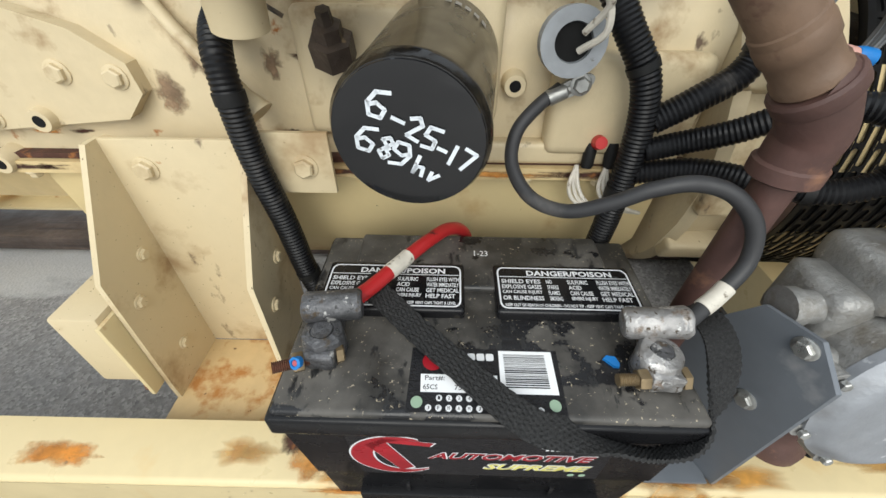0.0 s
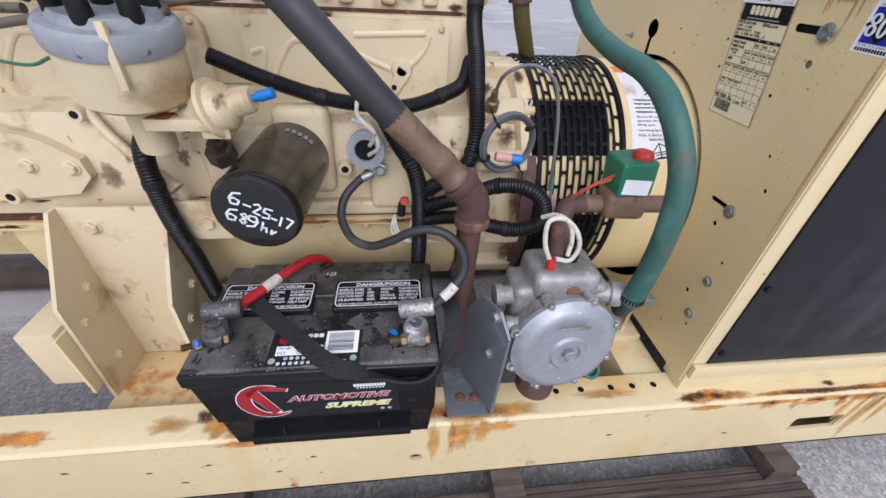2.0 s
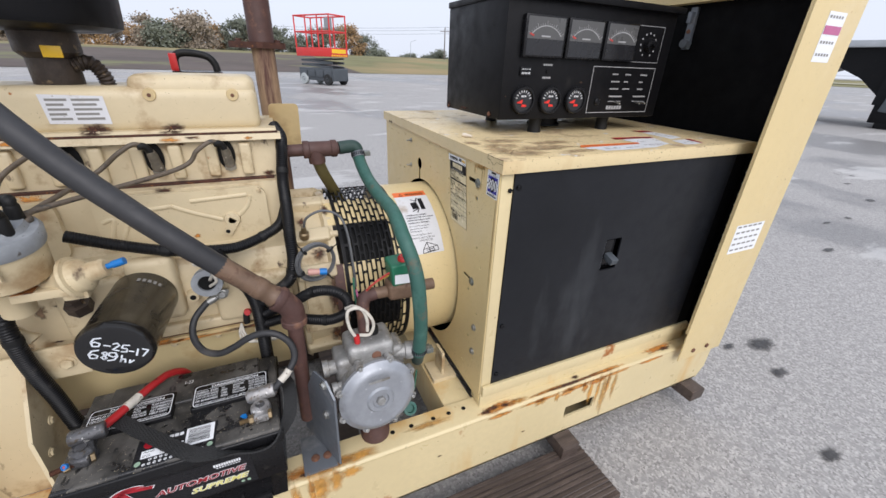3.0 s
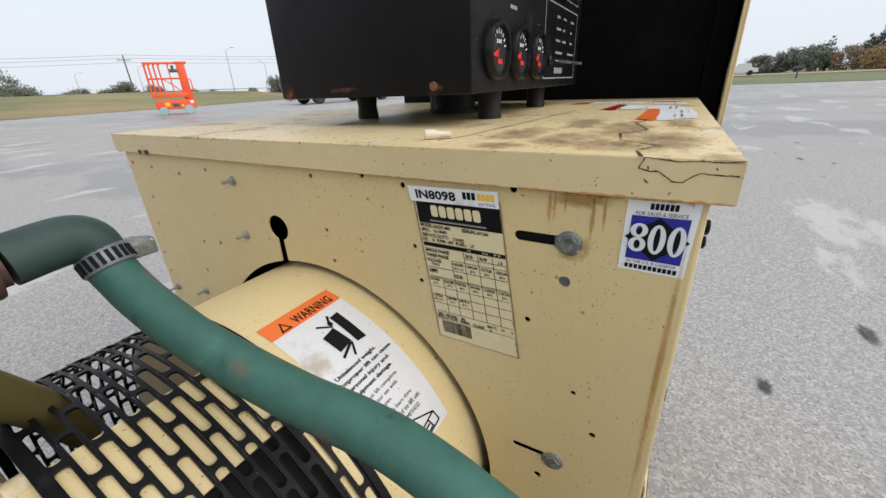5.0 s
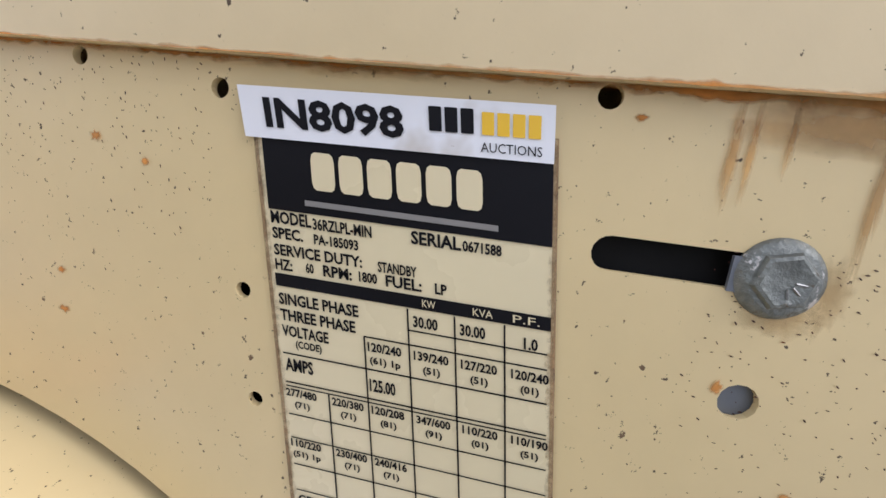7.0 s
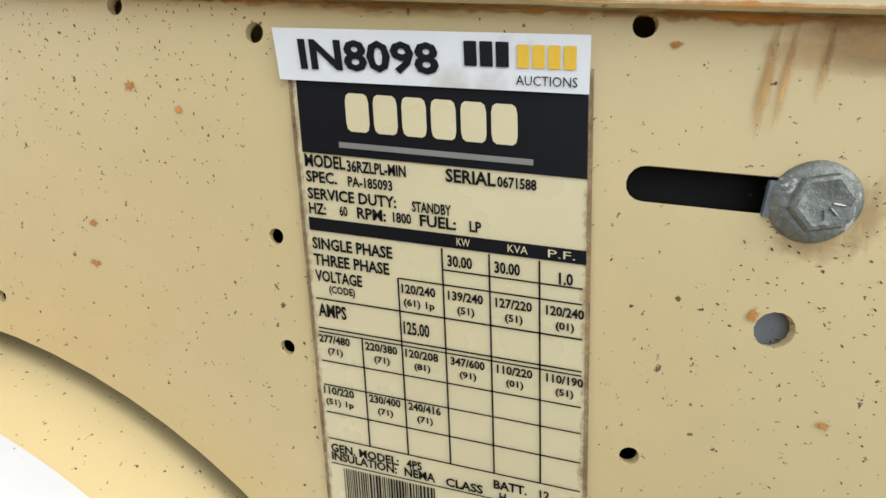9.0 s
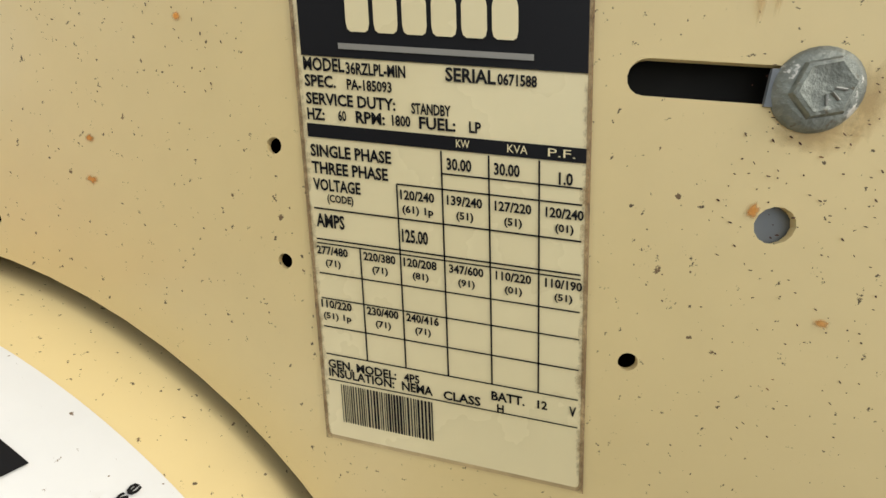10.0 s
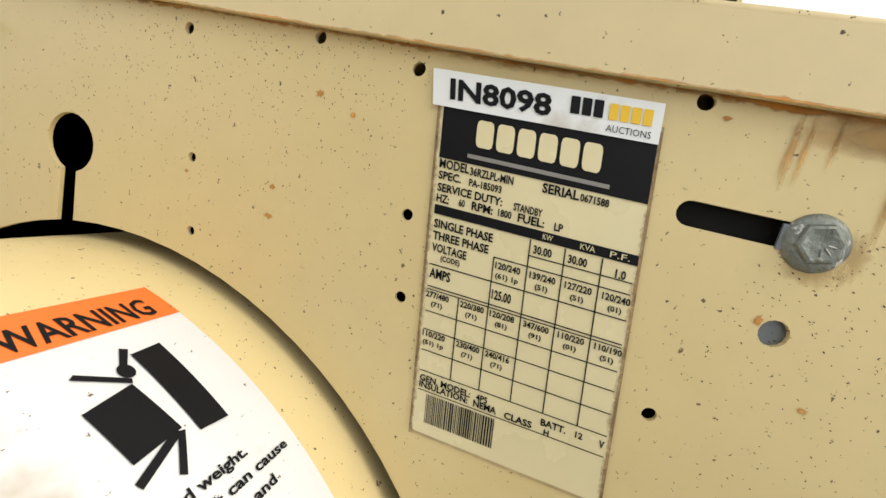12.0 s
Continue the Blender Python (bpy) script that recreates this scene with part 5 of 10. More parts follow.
# a scrap of clear plastic tube cap lying on the lid
M["frosted"] = make("frosted_plastic", (0.68, 0.60, 0.48), 0.35, var=0.1, bump=0.1)
bm = B()
add_lathe(bm, (0.768, 0.277, 0.8803), (0.55, -0.83, -0.03), [(0.0034, 0), (0.0046, 0.0008), (0.0046, 0.009), (0.0032, 0.013), (0.0028, 0.024), (0.0020, 0.0245)], 14)
tagged(part("plastic_cap", bm, "frosted"), "small translucent plastic cap lying on the lid", "cap")

# ---------------------------------------------------------------- alternator
AY, AZ = 0.420, 0.516
alt = thing("alternator", (0.6, AY, 0.28), "cream painted round alternator body with a black mesh fan guard", "alternator")
cyl3 = lambda x, ang, r: Vector((x, AY - r * math.sin(ang), AZ + r * math.cos(ang)))     # angle from the top, towards the front
bm = B()
DR = 0.2110
add_lathe(bm, (0.598, AY, AZ), (1, 0, 0), [(0.16, -0.004), (DR - 0.004, -0.004), (DR, 0.0), (DR, 0.175), (0.1, 0.176)], 96)
drum = part("drum", bm, "cream_panel", alt, "smooth cream cylinder with dirt specks")
bm = B()
add_lathe(bm, (0.44, AY, AZ), (1, 0, 0), [(0.11, 0), (0.12, 0.02), (0.12, 0.155)], 40)
part("fan_hub", bm, "oily_dark", alt, "dark hub inside the mesh")


def arc_sheet(x0, x1, a0, a1, r, n=18, thick=0.003):
    bm = B()
    rows_ = []
    for k in range(n + 1):
        t = radians(a0 + (a1 - a0) * k / n)
        rows_.append([bm.verts.new(cyl3(x, t, rr)) for x, rr in ((x0, r), (x1, r), (x1, r - thick), (x0, r - thick))])
    for p, q in zip(rows_, rows_[1:]):
        for j in range(4):
            bm.faces.new((p[j], p[(j + 1) % 4], q[(j + 1) % 4], q[j]))
    bm.faces.new(rows_[0])
    bm.faces.new(rows_[-1][::-1])
    return bm


for a0, a1 in ((12, 34), (60, 86), (110, 160)):
    part("shroud", arc_sheet(0.455, 0.606, a0, a1, 0.2085), "cream_panel", alt, "cream shroud behind the mesh")
# closed near-black sheets: the shade inside the vent windows is their colour
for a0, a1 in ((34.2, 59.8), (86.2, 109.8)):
    part("vent_opening", arc_sheet(0.478, 0.591 if a0 < 60 else 0.606, a0, a1, 0.2040), "shade_black", alt, "near-black sheet for the shade in a vent window behind the mesh")


part("shroud", arc_sheet(0.591, 0.606, 34, 60, 0.2085), "cream_panel", alt)


def mesh_guard():
    """A ring of punched steel: long slots with round ends in staggered rows."""
    bm = B()
    r_out, x0, x1 = 0.2130, 0.478, 0.607
    rows, per = 12, 23
    lo, hi = radians(-115), radians(155)
    px, pt = (x1 - x0) / rows, (hi - lo) / per
    m = 5
    for i in range(rows):
        for k in range(-1, per + 1):
            xc, tc = x0 + (i + 0.5) * px, lo + (k + 0.5 + (0.5 if i % 2 else 0.0)) * pt
            if not lo <= tc <= hi:
                continue
            hx, ht = px / 2, pt / 2
            ix, it, rad = px * 0.350, pt * 0.448, px * 0.30 / r_out
            ring = []
            for sx, st, a0 in ((1, 1, 0), (-1, 1, 90), (-1, -1, 180), (1, -1, 270)):
                for j in range(m):
                    a = radians(a0 + 90 * j / (m - 1))
                    dx, dt = (ix - px * 0.30) * sx + px * 0.30 * math.cos(a), (it - rad) * st + rad * math.sin(a)
                    ring.append((dx, dt))
            outer = []
            for j, (dx, dt) in enumerate(ring):
                s = j // m
                sx, st = ((1, 1), (-1, 1), (-1, -1), (1, -1))[s]
                f = (j % m) / (m - 1)
                if s % 2 == 0:
                    outer.append((hx * sx, dt) if f < 0.3 else ((hx * sx, ht * st) if f < 0.7 else (dx, ht * st)))
                else:
                    outer.append((dx, ht * st) if f < 0.3 else ((hx * sx, ht * st) if f < 0.7 else (hx * sx, dt)))
            inn = [bm.verts.new(cyl3(xc + dx, tc + dt, r_out)) for dx, dt in ring]
            out = [bm.verts.new(cyl3(xc + dx, tc + dt, r_out)) for dx, dt in outer]
            low = [bm.verts.new(cyl3(xc + dx, tc + dt, r_out - 0.0022)) for dx, dt in ring]
            n = len(ring)
            for j in range(n):
                bm.faces.new((out[j], out[(j + 1) % n], inn[(j + 1) % n], inn[j]))
                bm.faces.new((inn[j], inn[(j + 1) % n], low[(j + 1) % n], low[j]))
    return part("mesh_guard", bm, "black_paint", alt, "black punched-steel guard with staggered slots", smooth=50)


guard = mesh_guard()
part("brown_band", arc_sheet(0.448, 0.4685, 60, 118, 0.2165, 20), "pipe_brown", alt, "rust-brown band beside the guard")
bm = B()
for x in (0.4750, 0.6105):
    for t in (0,):
        add_lathe(bm, (x, AY, AZ), (1, 0, 0), [(0.2085, -0.0035), (0.2150, -0.0035), (0.2150, 0.0035), (0.2085, 0.0035)], 72, False, False)
part("guard_band", bm, "black_paint", guard)
# warning decal wrapped on the drum
def decal():
    xa, xb, t0, t1 = 0.6265, 0.7120, radians(11.2), radians(62.0)
    f = lambda d: (lambda u, v: cyl3(xa + (xb - xa) * u, t0 + (t1 - t0) * v, DR + d))
    fi = lambda u, v: f(0.001)(u + 0.05, v + 0.010)

    def patch(bm, u0, v0, u1, v1, d, nu=2, nv=16):
        g = [[bm.verts.new(f(d)(u0 + (u1 - u0) * i / nu, v0 + (v1 - v0) * j / nv)) for i in range(nu + 1)] for j in range(nv + 1)]
        for j in range(nv):
            for i in range(nu):
                bm.faces.new((g[j][i], g[j][i + 1], g[j + 1][i + 1], g[j + 1][i]))
    bm = B()
    patch(bm, 0, 0.0, 1, 1, 0.0004, 2, 28)
    p = part("warning_decal", bm, "decal_white", drum, "white lifting warning decal with an orange heading")
    bm = B()
    patch(bm, 0, 0.0, 1, 0.112, 0.0007, 2, 5)
    part("orange_strip", bm, "print_orange", p)
    ink = B()
    put_text(ink, "WARNING", 0.30, 0.090, 0.86, 0.030, lambda a, b: fi(a, b), 0.02)
    tri_ = [(0.10, 0.092), (0.24, 0.092), (0.17, 0.022)]
    inner = [(0.13, 0.083), (0.21, 0.083), (0.17, 0.040)]
    a, b = [ink.verts.new(fi(*q)) for q in tri_], [ink.verts.new(fi(*q)) for q in inner]
    for k in range(3):
        ink.faces.new((a[k], a[(k + 1) % 3], b[(k + 1) % 3], b[k]))
    head = [(0.545 + 0.030 * math.cos(a_), 0.203 + 0.017 * math.sin(a_)) for a_ in (2 * math.pi * j / 14 for j in range(14))]
    for poly in ([(0.605, 0.172), (0.735, 0.168), (0.735, 0.378), (0.605, 0.372)], [(0.335, 0.248), (0.525, 0.232), (0.555, 0.350), (0.355, 0.362)], [(0.38, 0.180), (0.40, 0.172), (0.54, 0.222), (0.53, 0.232)], [(0.530, 0.345), (0.545, 0.358), (0.335, 0.402), (0.325, 0.388)], [(0.535, 0.352), (0.560, 0.356), (0.470, 0.424), (0.448, 0.416)], [(0.59, 0.150), (0.615, 0.158), (0.545, 0.205), (0.53, 0.195)], head):
        if poly is head:
            ink.faces.new([ink.verts.new(fi(*q)) for q in poly])
            continue
        rows = [[ink.verts.new(fi(*(Vector(poly[m]).lerp(Vector(poly[3 - m]), k / 8)))) for m in (0, 1)] for k in range(9)]
        for (p0, p1), (p2, p3) in zip(rows, rows[1:]):
            ink.faces.new((p0, p1, p3, p2))
    for k, (s, w) in enumerate((("Unbalanced weight.", 0.62), ("Improper lift can cause", 0.80), ("personal injury and", 0.66), ("equipment damage.", 0.63))):
        put_text(ink, s, 0.08, 0.468 + 0.039 * k, 0.08 + w, 0.441 + 0.039 * k, lambda a, b: fi(a, b), 0.028)
    for s, w, v in (("Do not lift complete", 0.60, 0.632), ("generator set with", 0.53, 0.668), ("lifting eyes.", 0.35, 0.704), ("Use lifting bars thru", 0.60, 0.752), ("holes in skid to lift set.", 0.68, 0.790)):
        put_text(ink, s, 0.08, v, 0.08 + w, v - 0.025, lambda a, b: fi(a, b))
    put_text(ink, "SLING METHOD", 0.28, 0.828, 0.67, 0.806, lambda a, b: fi(a, b))
    for (u0, v0), (u1, v1) in (((0.62, 0.84), (0.52, 0.93)), ((0.62, 0.84), (0.86, 0.90)), ((0.62, 0.84), (0.66, 0.93)), ((0.52, 0.93), (0.50, 0.985)), ((0.50, 0.985), (0.88, 0.96)), ((0.86, 0.90), (0.88, 0.96)), ((0.52, 0.93), (0.86, 0.90)), ((0.58, 0.945), (0.76, 0.93)), ((0.60, 0.97), (0.78, 0.955)), ((0.66, 0.93), (0.68, 0.975)), ((0.76, 0.91), (0.79, 0.965))):
        u0, u1, v0, v1 = (u0 - 0.69) * 1.25 + 0.56, (u1 - 0.69) * 1.25 + 0.56, (v0 - 0.84) * 0.95 + 0.848, (v1 - 0.84) * 0.95 + 0.848
        d = Vector((u1 - u0, v1 - v0)).normalized() * 0.008
        ink.faces.new([ink.verts.new(fi(*q)) for q in ((u0 - d.y * 1.3, v0 + d.x * 0.5), (u1 - d.y * 1.3, v1 + d.x * 0.5), (u1 + d.y * 1.3, v1 - d.x * 0.5), (u0 + d.y * 1.3, v0 - d.x * 0.5))])
    part("black_print", ink, "ink", p)


decal()
# feet of the alternator on the cross member
for y in (0.20, 0.60):
    bm = B()
    add_box(bm, (0.665, y - 0.035, 0.262), (0.73, y + 0.035, 0.275), 0.002)
    add_box(bm, (0.692, y - 0.022, 0.272), (0.700, y + 0.022, 0.345), 0.002)
    part("mounting_foot", bm, "cream_cast", alt)

# ---------------------------------------------------------------- control box
ctl = thing("control_box", (1.12, 0.44, 0.8585), "black steel control box with gauges, standing on rubber feet", "control panel")
CX0, CX1, CY0, CY1, CZ0, CZ1 = 0.855, 1.362, 0.270, 0.562, 0.8925, 1.15
bm = B()
add_box(bm, (CX0, CY0, CZ0), (CX1, CY1, CZ1), 0.004)
body = part("body", bm, "black_paint", ctl, "black painted housing with chipped rusty lower edge", smooth=30)
bm = B()
add_box(bm, (CX0 - 0.004, CY0 - 0.018, CZ1 - 0.012), (CX1 + 0.004, CY1, CZ1 + 0.002), 0.003)
part("hood", bm, "black_paint", ctl)
for x, y in ((0.985, 0.305), (1.215, 0.310), (0.985, 0.520), (1.215, 0.520)):
    bm = B()
    add_lathe(bm, (x, y, 0.8575), (0, 0, 1), [(0.0165, 0), (0.0165, 0.006), (0.0150, 0.018), (0.0165, 0.032), (0.0165, 0.0352)], 20)
    part("rubber_foot", bm, "rubber", ctl)
bm = B()
add_lathe(bm, (1.10, 0.42, 0.8575), (0, 0, 1), [(0.045, 0), (0.045, 0.006), (0.036, 0.006), (0.036, 0.0352)], 28)
part("cable_gland", bm, "rubber", ctl)
fy = CY0
front = lambda a, b, d=0.0: Vector((a, fy - d, b))
for x0, x1 in ((0.893, 1.003), (1.008, 1.115), (1.120, 1.225)):
    bm = B()
    add_box(bm, (x0, fy - 0.014, 1.026), (x1, fy - 0.0005, 1.108), 0.003)
    mt = part("panel_meter", bm, "black_plastic", ctl, "square panel meter with a grey dial")
    bm = B()
    flat_sheet(bm, [(x0 + 0.006, 1.062), (x1 - 0.006, 1.062), (x1 - 0.006, 1.104), (x0 + 0.006, 1.104)], front, 0.0144)
    part("dial", bm, "meter_dial", mt)
    bm = B()
    flat_sheet(bm, [(x0 + 0.006, 1.030), (x1 - 0.006, 1.030), (x1 - 0.006, 1.0615), (x0 + 0.006, 1.0615)], front, 0.0144)
    part("lower_cover", bm, "meter_dark", mt)
    bm = B()
    cxm = (x0 + x1) / 2
    for k in range(17):
        a = radians(-50 + 100 * k / 16)
        r0, r1 = 0.052, 0.057 if k % 4 else 0.061
        p = [(cxm + r * math.sin(a + s), 1.036 + r * math.cos(a + s)) for r, s in ((r0, -0.008), (r1, -0.008), (r1, 0.008), (r0, 0.008))]
        flat_sheet(bm, p, front, 0.0148)
    for k in range(16):
        a0, a1 = radians(-50 + 100 * k / 16), radians(-50 + 100 * (k + 1) / 16)
        flat_sheet(bm, [(cxm + r * math.sin(a), 1.036 + r * math.cos(a)) for r, a in ((0.0505, a0), (0.0525, a0), (0.0525, a1), (0.0505, a1))], front, 0.0148)
    flat_sheet(bm, [(cxm - 0.012, 1.066), (cxm + 0.012, 1.066), (cxm + 0.012, 1.069), (cxm - 0.012, 1.069)], front, 0.0148)
    part("scale", bm, "legend_print", mt)
    bm = B()
    flat_sheet(bm, [(x0 + 0.012, 1.070), (x0 + 0.022, 1.066), (x0 + 0.024, 1.069), (x0 + 0.013, 1.073)], front, 0.015)
    part("needle", bm, "red_wire", mt)
for k, x in enumerate((0.913, 0.990, 1.067)):
    bm = B()
    add_lathe(bm, (x, fy, 0.936), (0, -1, 0), [(0.031, 0), (0.031, 0.008), (0.029, 0.011), (0.0255, 0.011), (0.0245, 0.006)], 32, cap1=False)
    g = part("gauge", bm, "black_plastic", ctl, "round black gauge with a red needle")
    bm = B()
    add_lathe(bm, (x, fy - 0.006, 0.936), (0, -1, 0), [(0.0248, 0), (0.0, 0.0001)], 28, False, False)
    part("dial", bm, "gauge_dial", g)
    bm = B()
    for j in range(9):
        a = radians(-75 + 150 * j / 8)
        flat_sheet(bm, [(x + r * math.sin(a + s), 0.936 + r * math.cos(a + s)) for r, s in ((0.017, -0.05), (0.022, -0.04), (0.022, 0.04), (0.017, 0.05))], front, 0.0066)
    for j in range(3):
        flat_sheet(bm, [(x - 0.006 + j * 0.005, 0.943), (x - 0.003 + j * 0.005, 0.943), (x - 0.003 + j * 0.005, 0.947), (x - 0.006 + j * 0.005, 0.947)], front, 0.0066)
    part("scale", bm, "print_white", g)
    bm = B()
    a = radians(-75)
    flat_sheet(bm, [(x + 0.004 * math.cos(a) * 0 - 0.003, 0.929), (x - 0.017, 0.930), (x - 0.017, 0.932), (x - 0.001, 0.938)], front, 0.0072)
    flat_sheet(bm, [(x - 0.004, 0.922), (x + 0.010, 0.922), (x + 0.009, 0.9265), (x - 0.003, 0.928)], front, 0.0070)
    part("needle", bm, "needle_red", g)
bm = B()
add_box(bm, (0.898, fy - 0.005, 0.988), (0.928, fy, 1.006), 0.001)
hm = part("hour_meter", bm, "black_plastic", ctl)
bm = B()
for j in range(6):
    flat_sheet(bm, [(0.9015 + j * 0.004, 0.9915), (0.9035 + j * 0.004, 0.9915), (0.9035 + j * 0.004, 0.9955), (0.9015 + j * 0.004, 0.9955)], front, 0.0054)
for j in range(4):
    flat_sheet(bm, [(0.902 + j * 0.006, 1.0010), (0.906 + j * 0.006, 1.0010), (0.906 + j * 0.006, 1.0025), (0.902 + j * 0.006, 1.0025)], front, 0.0054)
part("digits", bm, "print_white", hm)
bm = B()
for x, z, w in ((0.975, 1.010, 0.026), (0.975, 0.983, 0.024)):
    for j in range(5):
        flat_sheet(bm, [(x - w / 2 + j * w / 5, z), (x - w / 2 + (j + 0.8) * w / 5, z), (x - w / 2 + (j + 0.8) * w / 5, z + 0.004), (x - w / 2 + j * w / 5, z + 0.004)], front, 0.0006)
part("legend", bm, "legend_print", ctl)
bm = B()
add_lathe(bm, (0.975, fy, 0.998), (0, -1, 0), [(0.004, 0), (0.004, 0.003)], 12)
part("push_button", bm, "shade_black", ctl)


def frame_line(bm, x0, z0, x1, z1, w, d):
    for p in ([(x0, z0), (x1, z0), (x1, z0 + w), (x0, z0 + w)], [(x0, z1 - w), (x1, z1 - w), (x1, z1), (x0, z1)], [(x0, z0 + w), (x0 + w, z0 + w), (x0 + w, z1 - w), (x0, z1 - w)], [(x1 - w, z0 + w), (x1, z0 + w), (x1, z1 - w), (x1 - w, z1 - w)]):
        flat_sheet(bm, p, front, d)


bm = B()
frame_line(bm, 1.112, 0.905, 1.325, 1.014, 0.0018, 0.0008)
frame_line(bm, 1.232, 1.026, 1.325, 1.108, 0.0012, 0.0008)
rnd = random.Random(3)
for z in (0.995, 0.978, 0.961):
    for x in (1.178, 1.222, 1.275):
        for j in range(rnd.randint(3, 6)):
            flat_sheet(bm, [(x + j * 0.005, z), (x + j * 0.005 + 0.004, z), (x + j * 0.005 + 0.004, z + 0.0035), (x + j * 0.005, z + 0.0035)], front, 0.0008)
for k in range(11):
    a = radians(-150 + 300 * k / 10)
    x, z = 1.278 + 0.026 * math.sin(a), 1.066 + 0.026 * math.cos(a)
    flat_sheet(bm, [(x - 0.002, z - 0.002), (x + 0.002, z - 0.002), (x + 0.002, z + 0.002), (x - 0.002, z + 0.002)], front, 0.0008)
for j in range(6):
    flat_sheet(bm, [(1.178 + j * 0.009, 0.913), (1.1855 + j * 0.009, 0.913), (1.1855 + j * 0.009, 0.922), (1.178 + j * 0.009, 0.922)], front, 0.0008)
for x0, x1 in ((1.18, 1.225), (1.265, 1.31)):
    flat_sheet(bm, [(x0, 0.932), (x1, 0.932), (x1, 0.9335), (x0, 0.9335)], front, 0.0008)
    flat_sheet(bm, [(x0, 0.943), (x1, 0.943), (x1, 0.9465), (x0, 0.9465)], front, 0.0008)
part("legend", bm, "legend_print", ctl, "faint white frame lines and small legends")
bm = B()
add_lathe(bm, (1.278, fy, 1.066), (0, -1, 0), [(0.016, 0), (0.014, 0.012), (0.006, 0.013), (0.006, 0.024)], 20)
part("selector_knob", bm, "black_plastic", ctl)
bm = B()
add_lathe(bm, (1.142, fy, 0.932), (0, -1, 0), [(0.008, 0), (0.008, 0.004), (0.006, 0.006)], 16)
part("lamp_cap", bm, "black_plastic", ctl)
for x in (1.205, 1.275, 1.295):
    bm = B()
    add_tube(bm, [(x, fy, 0.932), (x - 0.002, fy - 0.010, 0.931), (x - 0.004, fy - 0.022, 0.929)], 0.0022, 8, 3)
    part("toggle_switch", bm, "zinc", ctl)
for x, y, z, rx, rz in ((CX0 - 0.0006, 0.545, 0.900, 0.012, 0.010), (CX0 - 0.0006, 0.315, 0.900, 0.008, 0.007), (CX0 - 0.0006, 0.45, 0.902, 0.02, 0.003)):
    ragged("rust_patch", y, z, rx, rz, y * 40, lambda a, b: Vector((CX0 - 0.0006, a, b)), "rust_dark", body)
ctl.location.z += 0.0182
bolt(ctl, (CX0, 0.315, 0.920), (-1, 0, 0), 0.0045, 0.004, "rust", False)

# ---------------------------------------------------------------- weather enclosure at the far end
enc = thing("weather_enclosure", (1.53, 0.4, RT), "cream steel enclosure end wall with black acoustic lining", "enclosure")
bm = B()
add_box(bm, (1.545, 0.03, RT), (1.556, 0.815, 1.62), 0.002)
part("end_wall", bm, "cream_panel", enc)
bm = B()
add_box(bm, (1.512, 0.040, RT + 0.03), (1.5445, 0.812, 1.60), 0.004)
part("liner", bm, "liner_shade_black", enc, "matt black acoustic lining")
bm = B()
# side post, a folded channel
add_box(bm, (1.397, -0.004, 0.235), (1.590, 0.0, 1.62), 0.0015)
add_box(bm, (1.5865, 0.0, 0.235), (1.590, 0.03, 1.62), 0.0015)
add_box(bm, (1.397, 0.0, 0.335), (1.4005, 0.005, 1.62), 0.0015)
post = part("side_post", bm, "cream_panel", enc, "cream folded steel post with stickers")
bm = B()
add_box(bm, (1.4960, 0.0052, 0.335), (1.5110, 0.040, 1.60), 0.001)
part("post_return", bm, "liner_shade_black", enc)
for x in (1.452, 1.515):
    bolt(post, (x, -0.004, 0.262), (0, -1, 0), 0.007, 0.004, "rust", False)
bm = B()
add_box(bm, (1.0, 0.03, 1.60), (1.556, 0.815, 1.615), 0.003)
part("roof", bm, "cream_panel", enc)
for x0, z0, x1, z1, rows in ((1.430, 0.592, 1.548, 0.674, 5), (1.460, 1.055, 1.528, 1.150, 4)):
    bm = B()
    flat_sheet(bm, [(x0, z0), (x1, z0), (x1, z1), (x0, z1)], lambda a, b, d: Vector((a, -0.004 - d, b)), 0.0005)
    s = part("label", bm, "white_label", post, "small white printed label")
    bm = B()
    for k in range(rows):
        z = z0 + (k + 0.5) * (z1 - z0) / rows
        for j in range(5):
            flat_sheet(bm, [(x0 + 0.006 + j * (x1 - x0 - 0.012) / 5, z), (x0 + 0.004 + (j + 0.8) * (x1 - x0 - 0.012) / 5, z), (x0 + 0.004 + (j + 0.8) * (x1 - x0 - 0.012) / 5, z + 0.005), (x0 + 0.006 + j * (x1 - x0 - 0.012) / 5, z + 0.005)], lambda a, b, d: Vector((a, -0.004 - d, b)), 0.0009)
    part("print", bm, "ink_grey", s)
bm = B()
flat_sheet(bm, [(1.462, 1.108), (1.526, 1.108), (1.526, 1.124), (1.462, 1.124)], lambda a, b, d: Vector((a, -0.004 - d, b)), 0.0011)
part("pink_stripe", bm, "pink_wire", post)
bm = B()
add_box(bm, (1.502, 0.326, 1.085), (1.512, 0.346, 1.190), 0.002)
add_box(bm, (1.488, 0.330, 1.150), (1.503, 0.342, 1.178), 0.003)
add_cyl(bm, (1.490, 0.336, 1.100), (1.512, 0.336, 1.100), 0.011, n=16)
latch = part("latch_bracket", bm, "grey_plate", enc, "worn grey latch bracket")
bolt(latch, (1.502, 0.336, 1.130), (-1, 0, 0), 0.005, 0.004, "rust", False)
bm = B()
add_box(bm, (1.478, 0.032, 1.197), (1.5115, 0.812, 1.262), 0.004)
part("header_beam", bm, "cream_panel", enc, "cream folded steel header over the lining")
for k in range(13):
    bolt(enc, (1.512, 0.0575, 0.4295 + 0.0302 * k), (-1, 0, 0), 0.0048, 0.007, "white_wire", False)

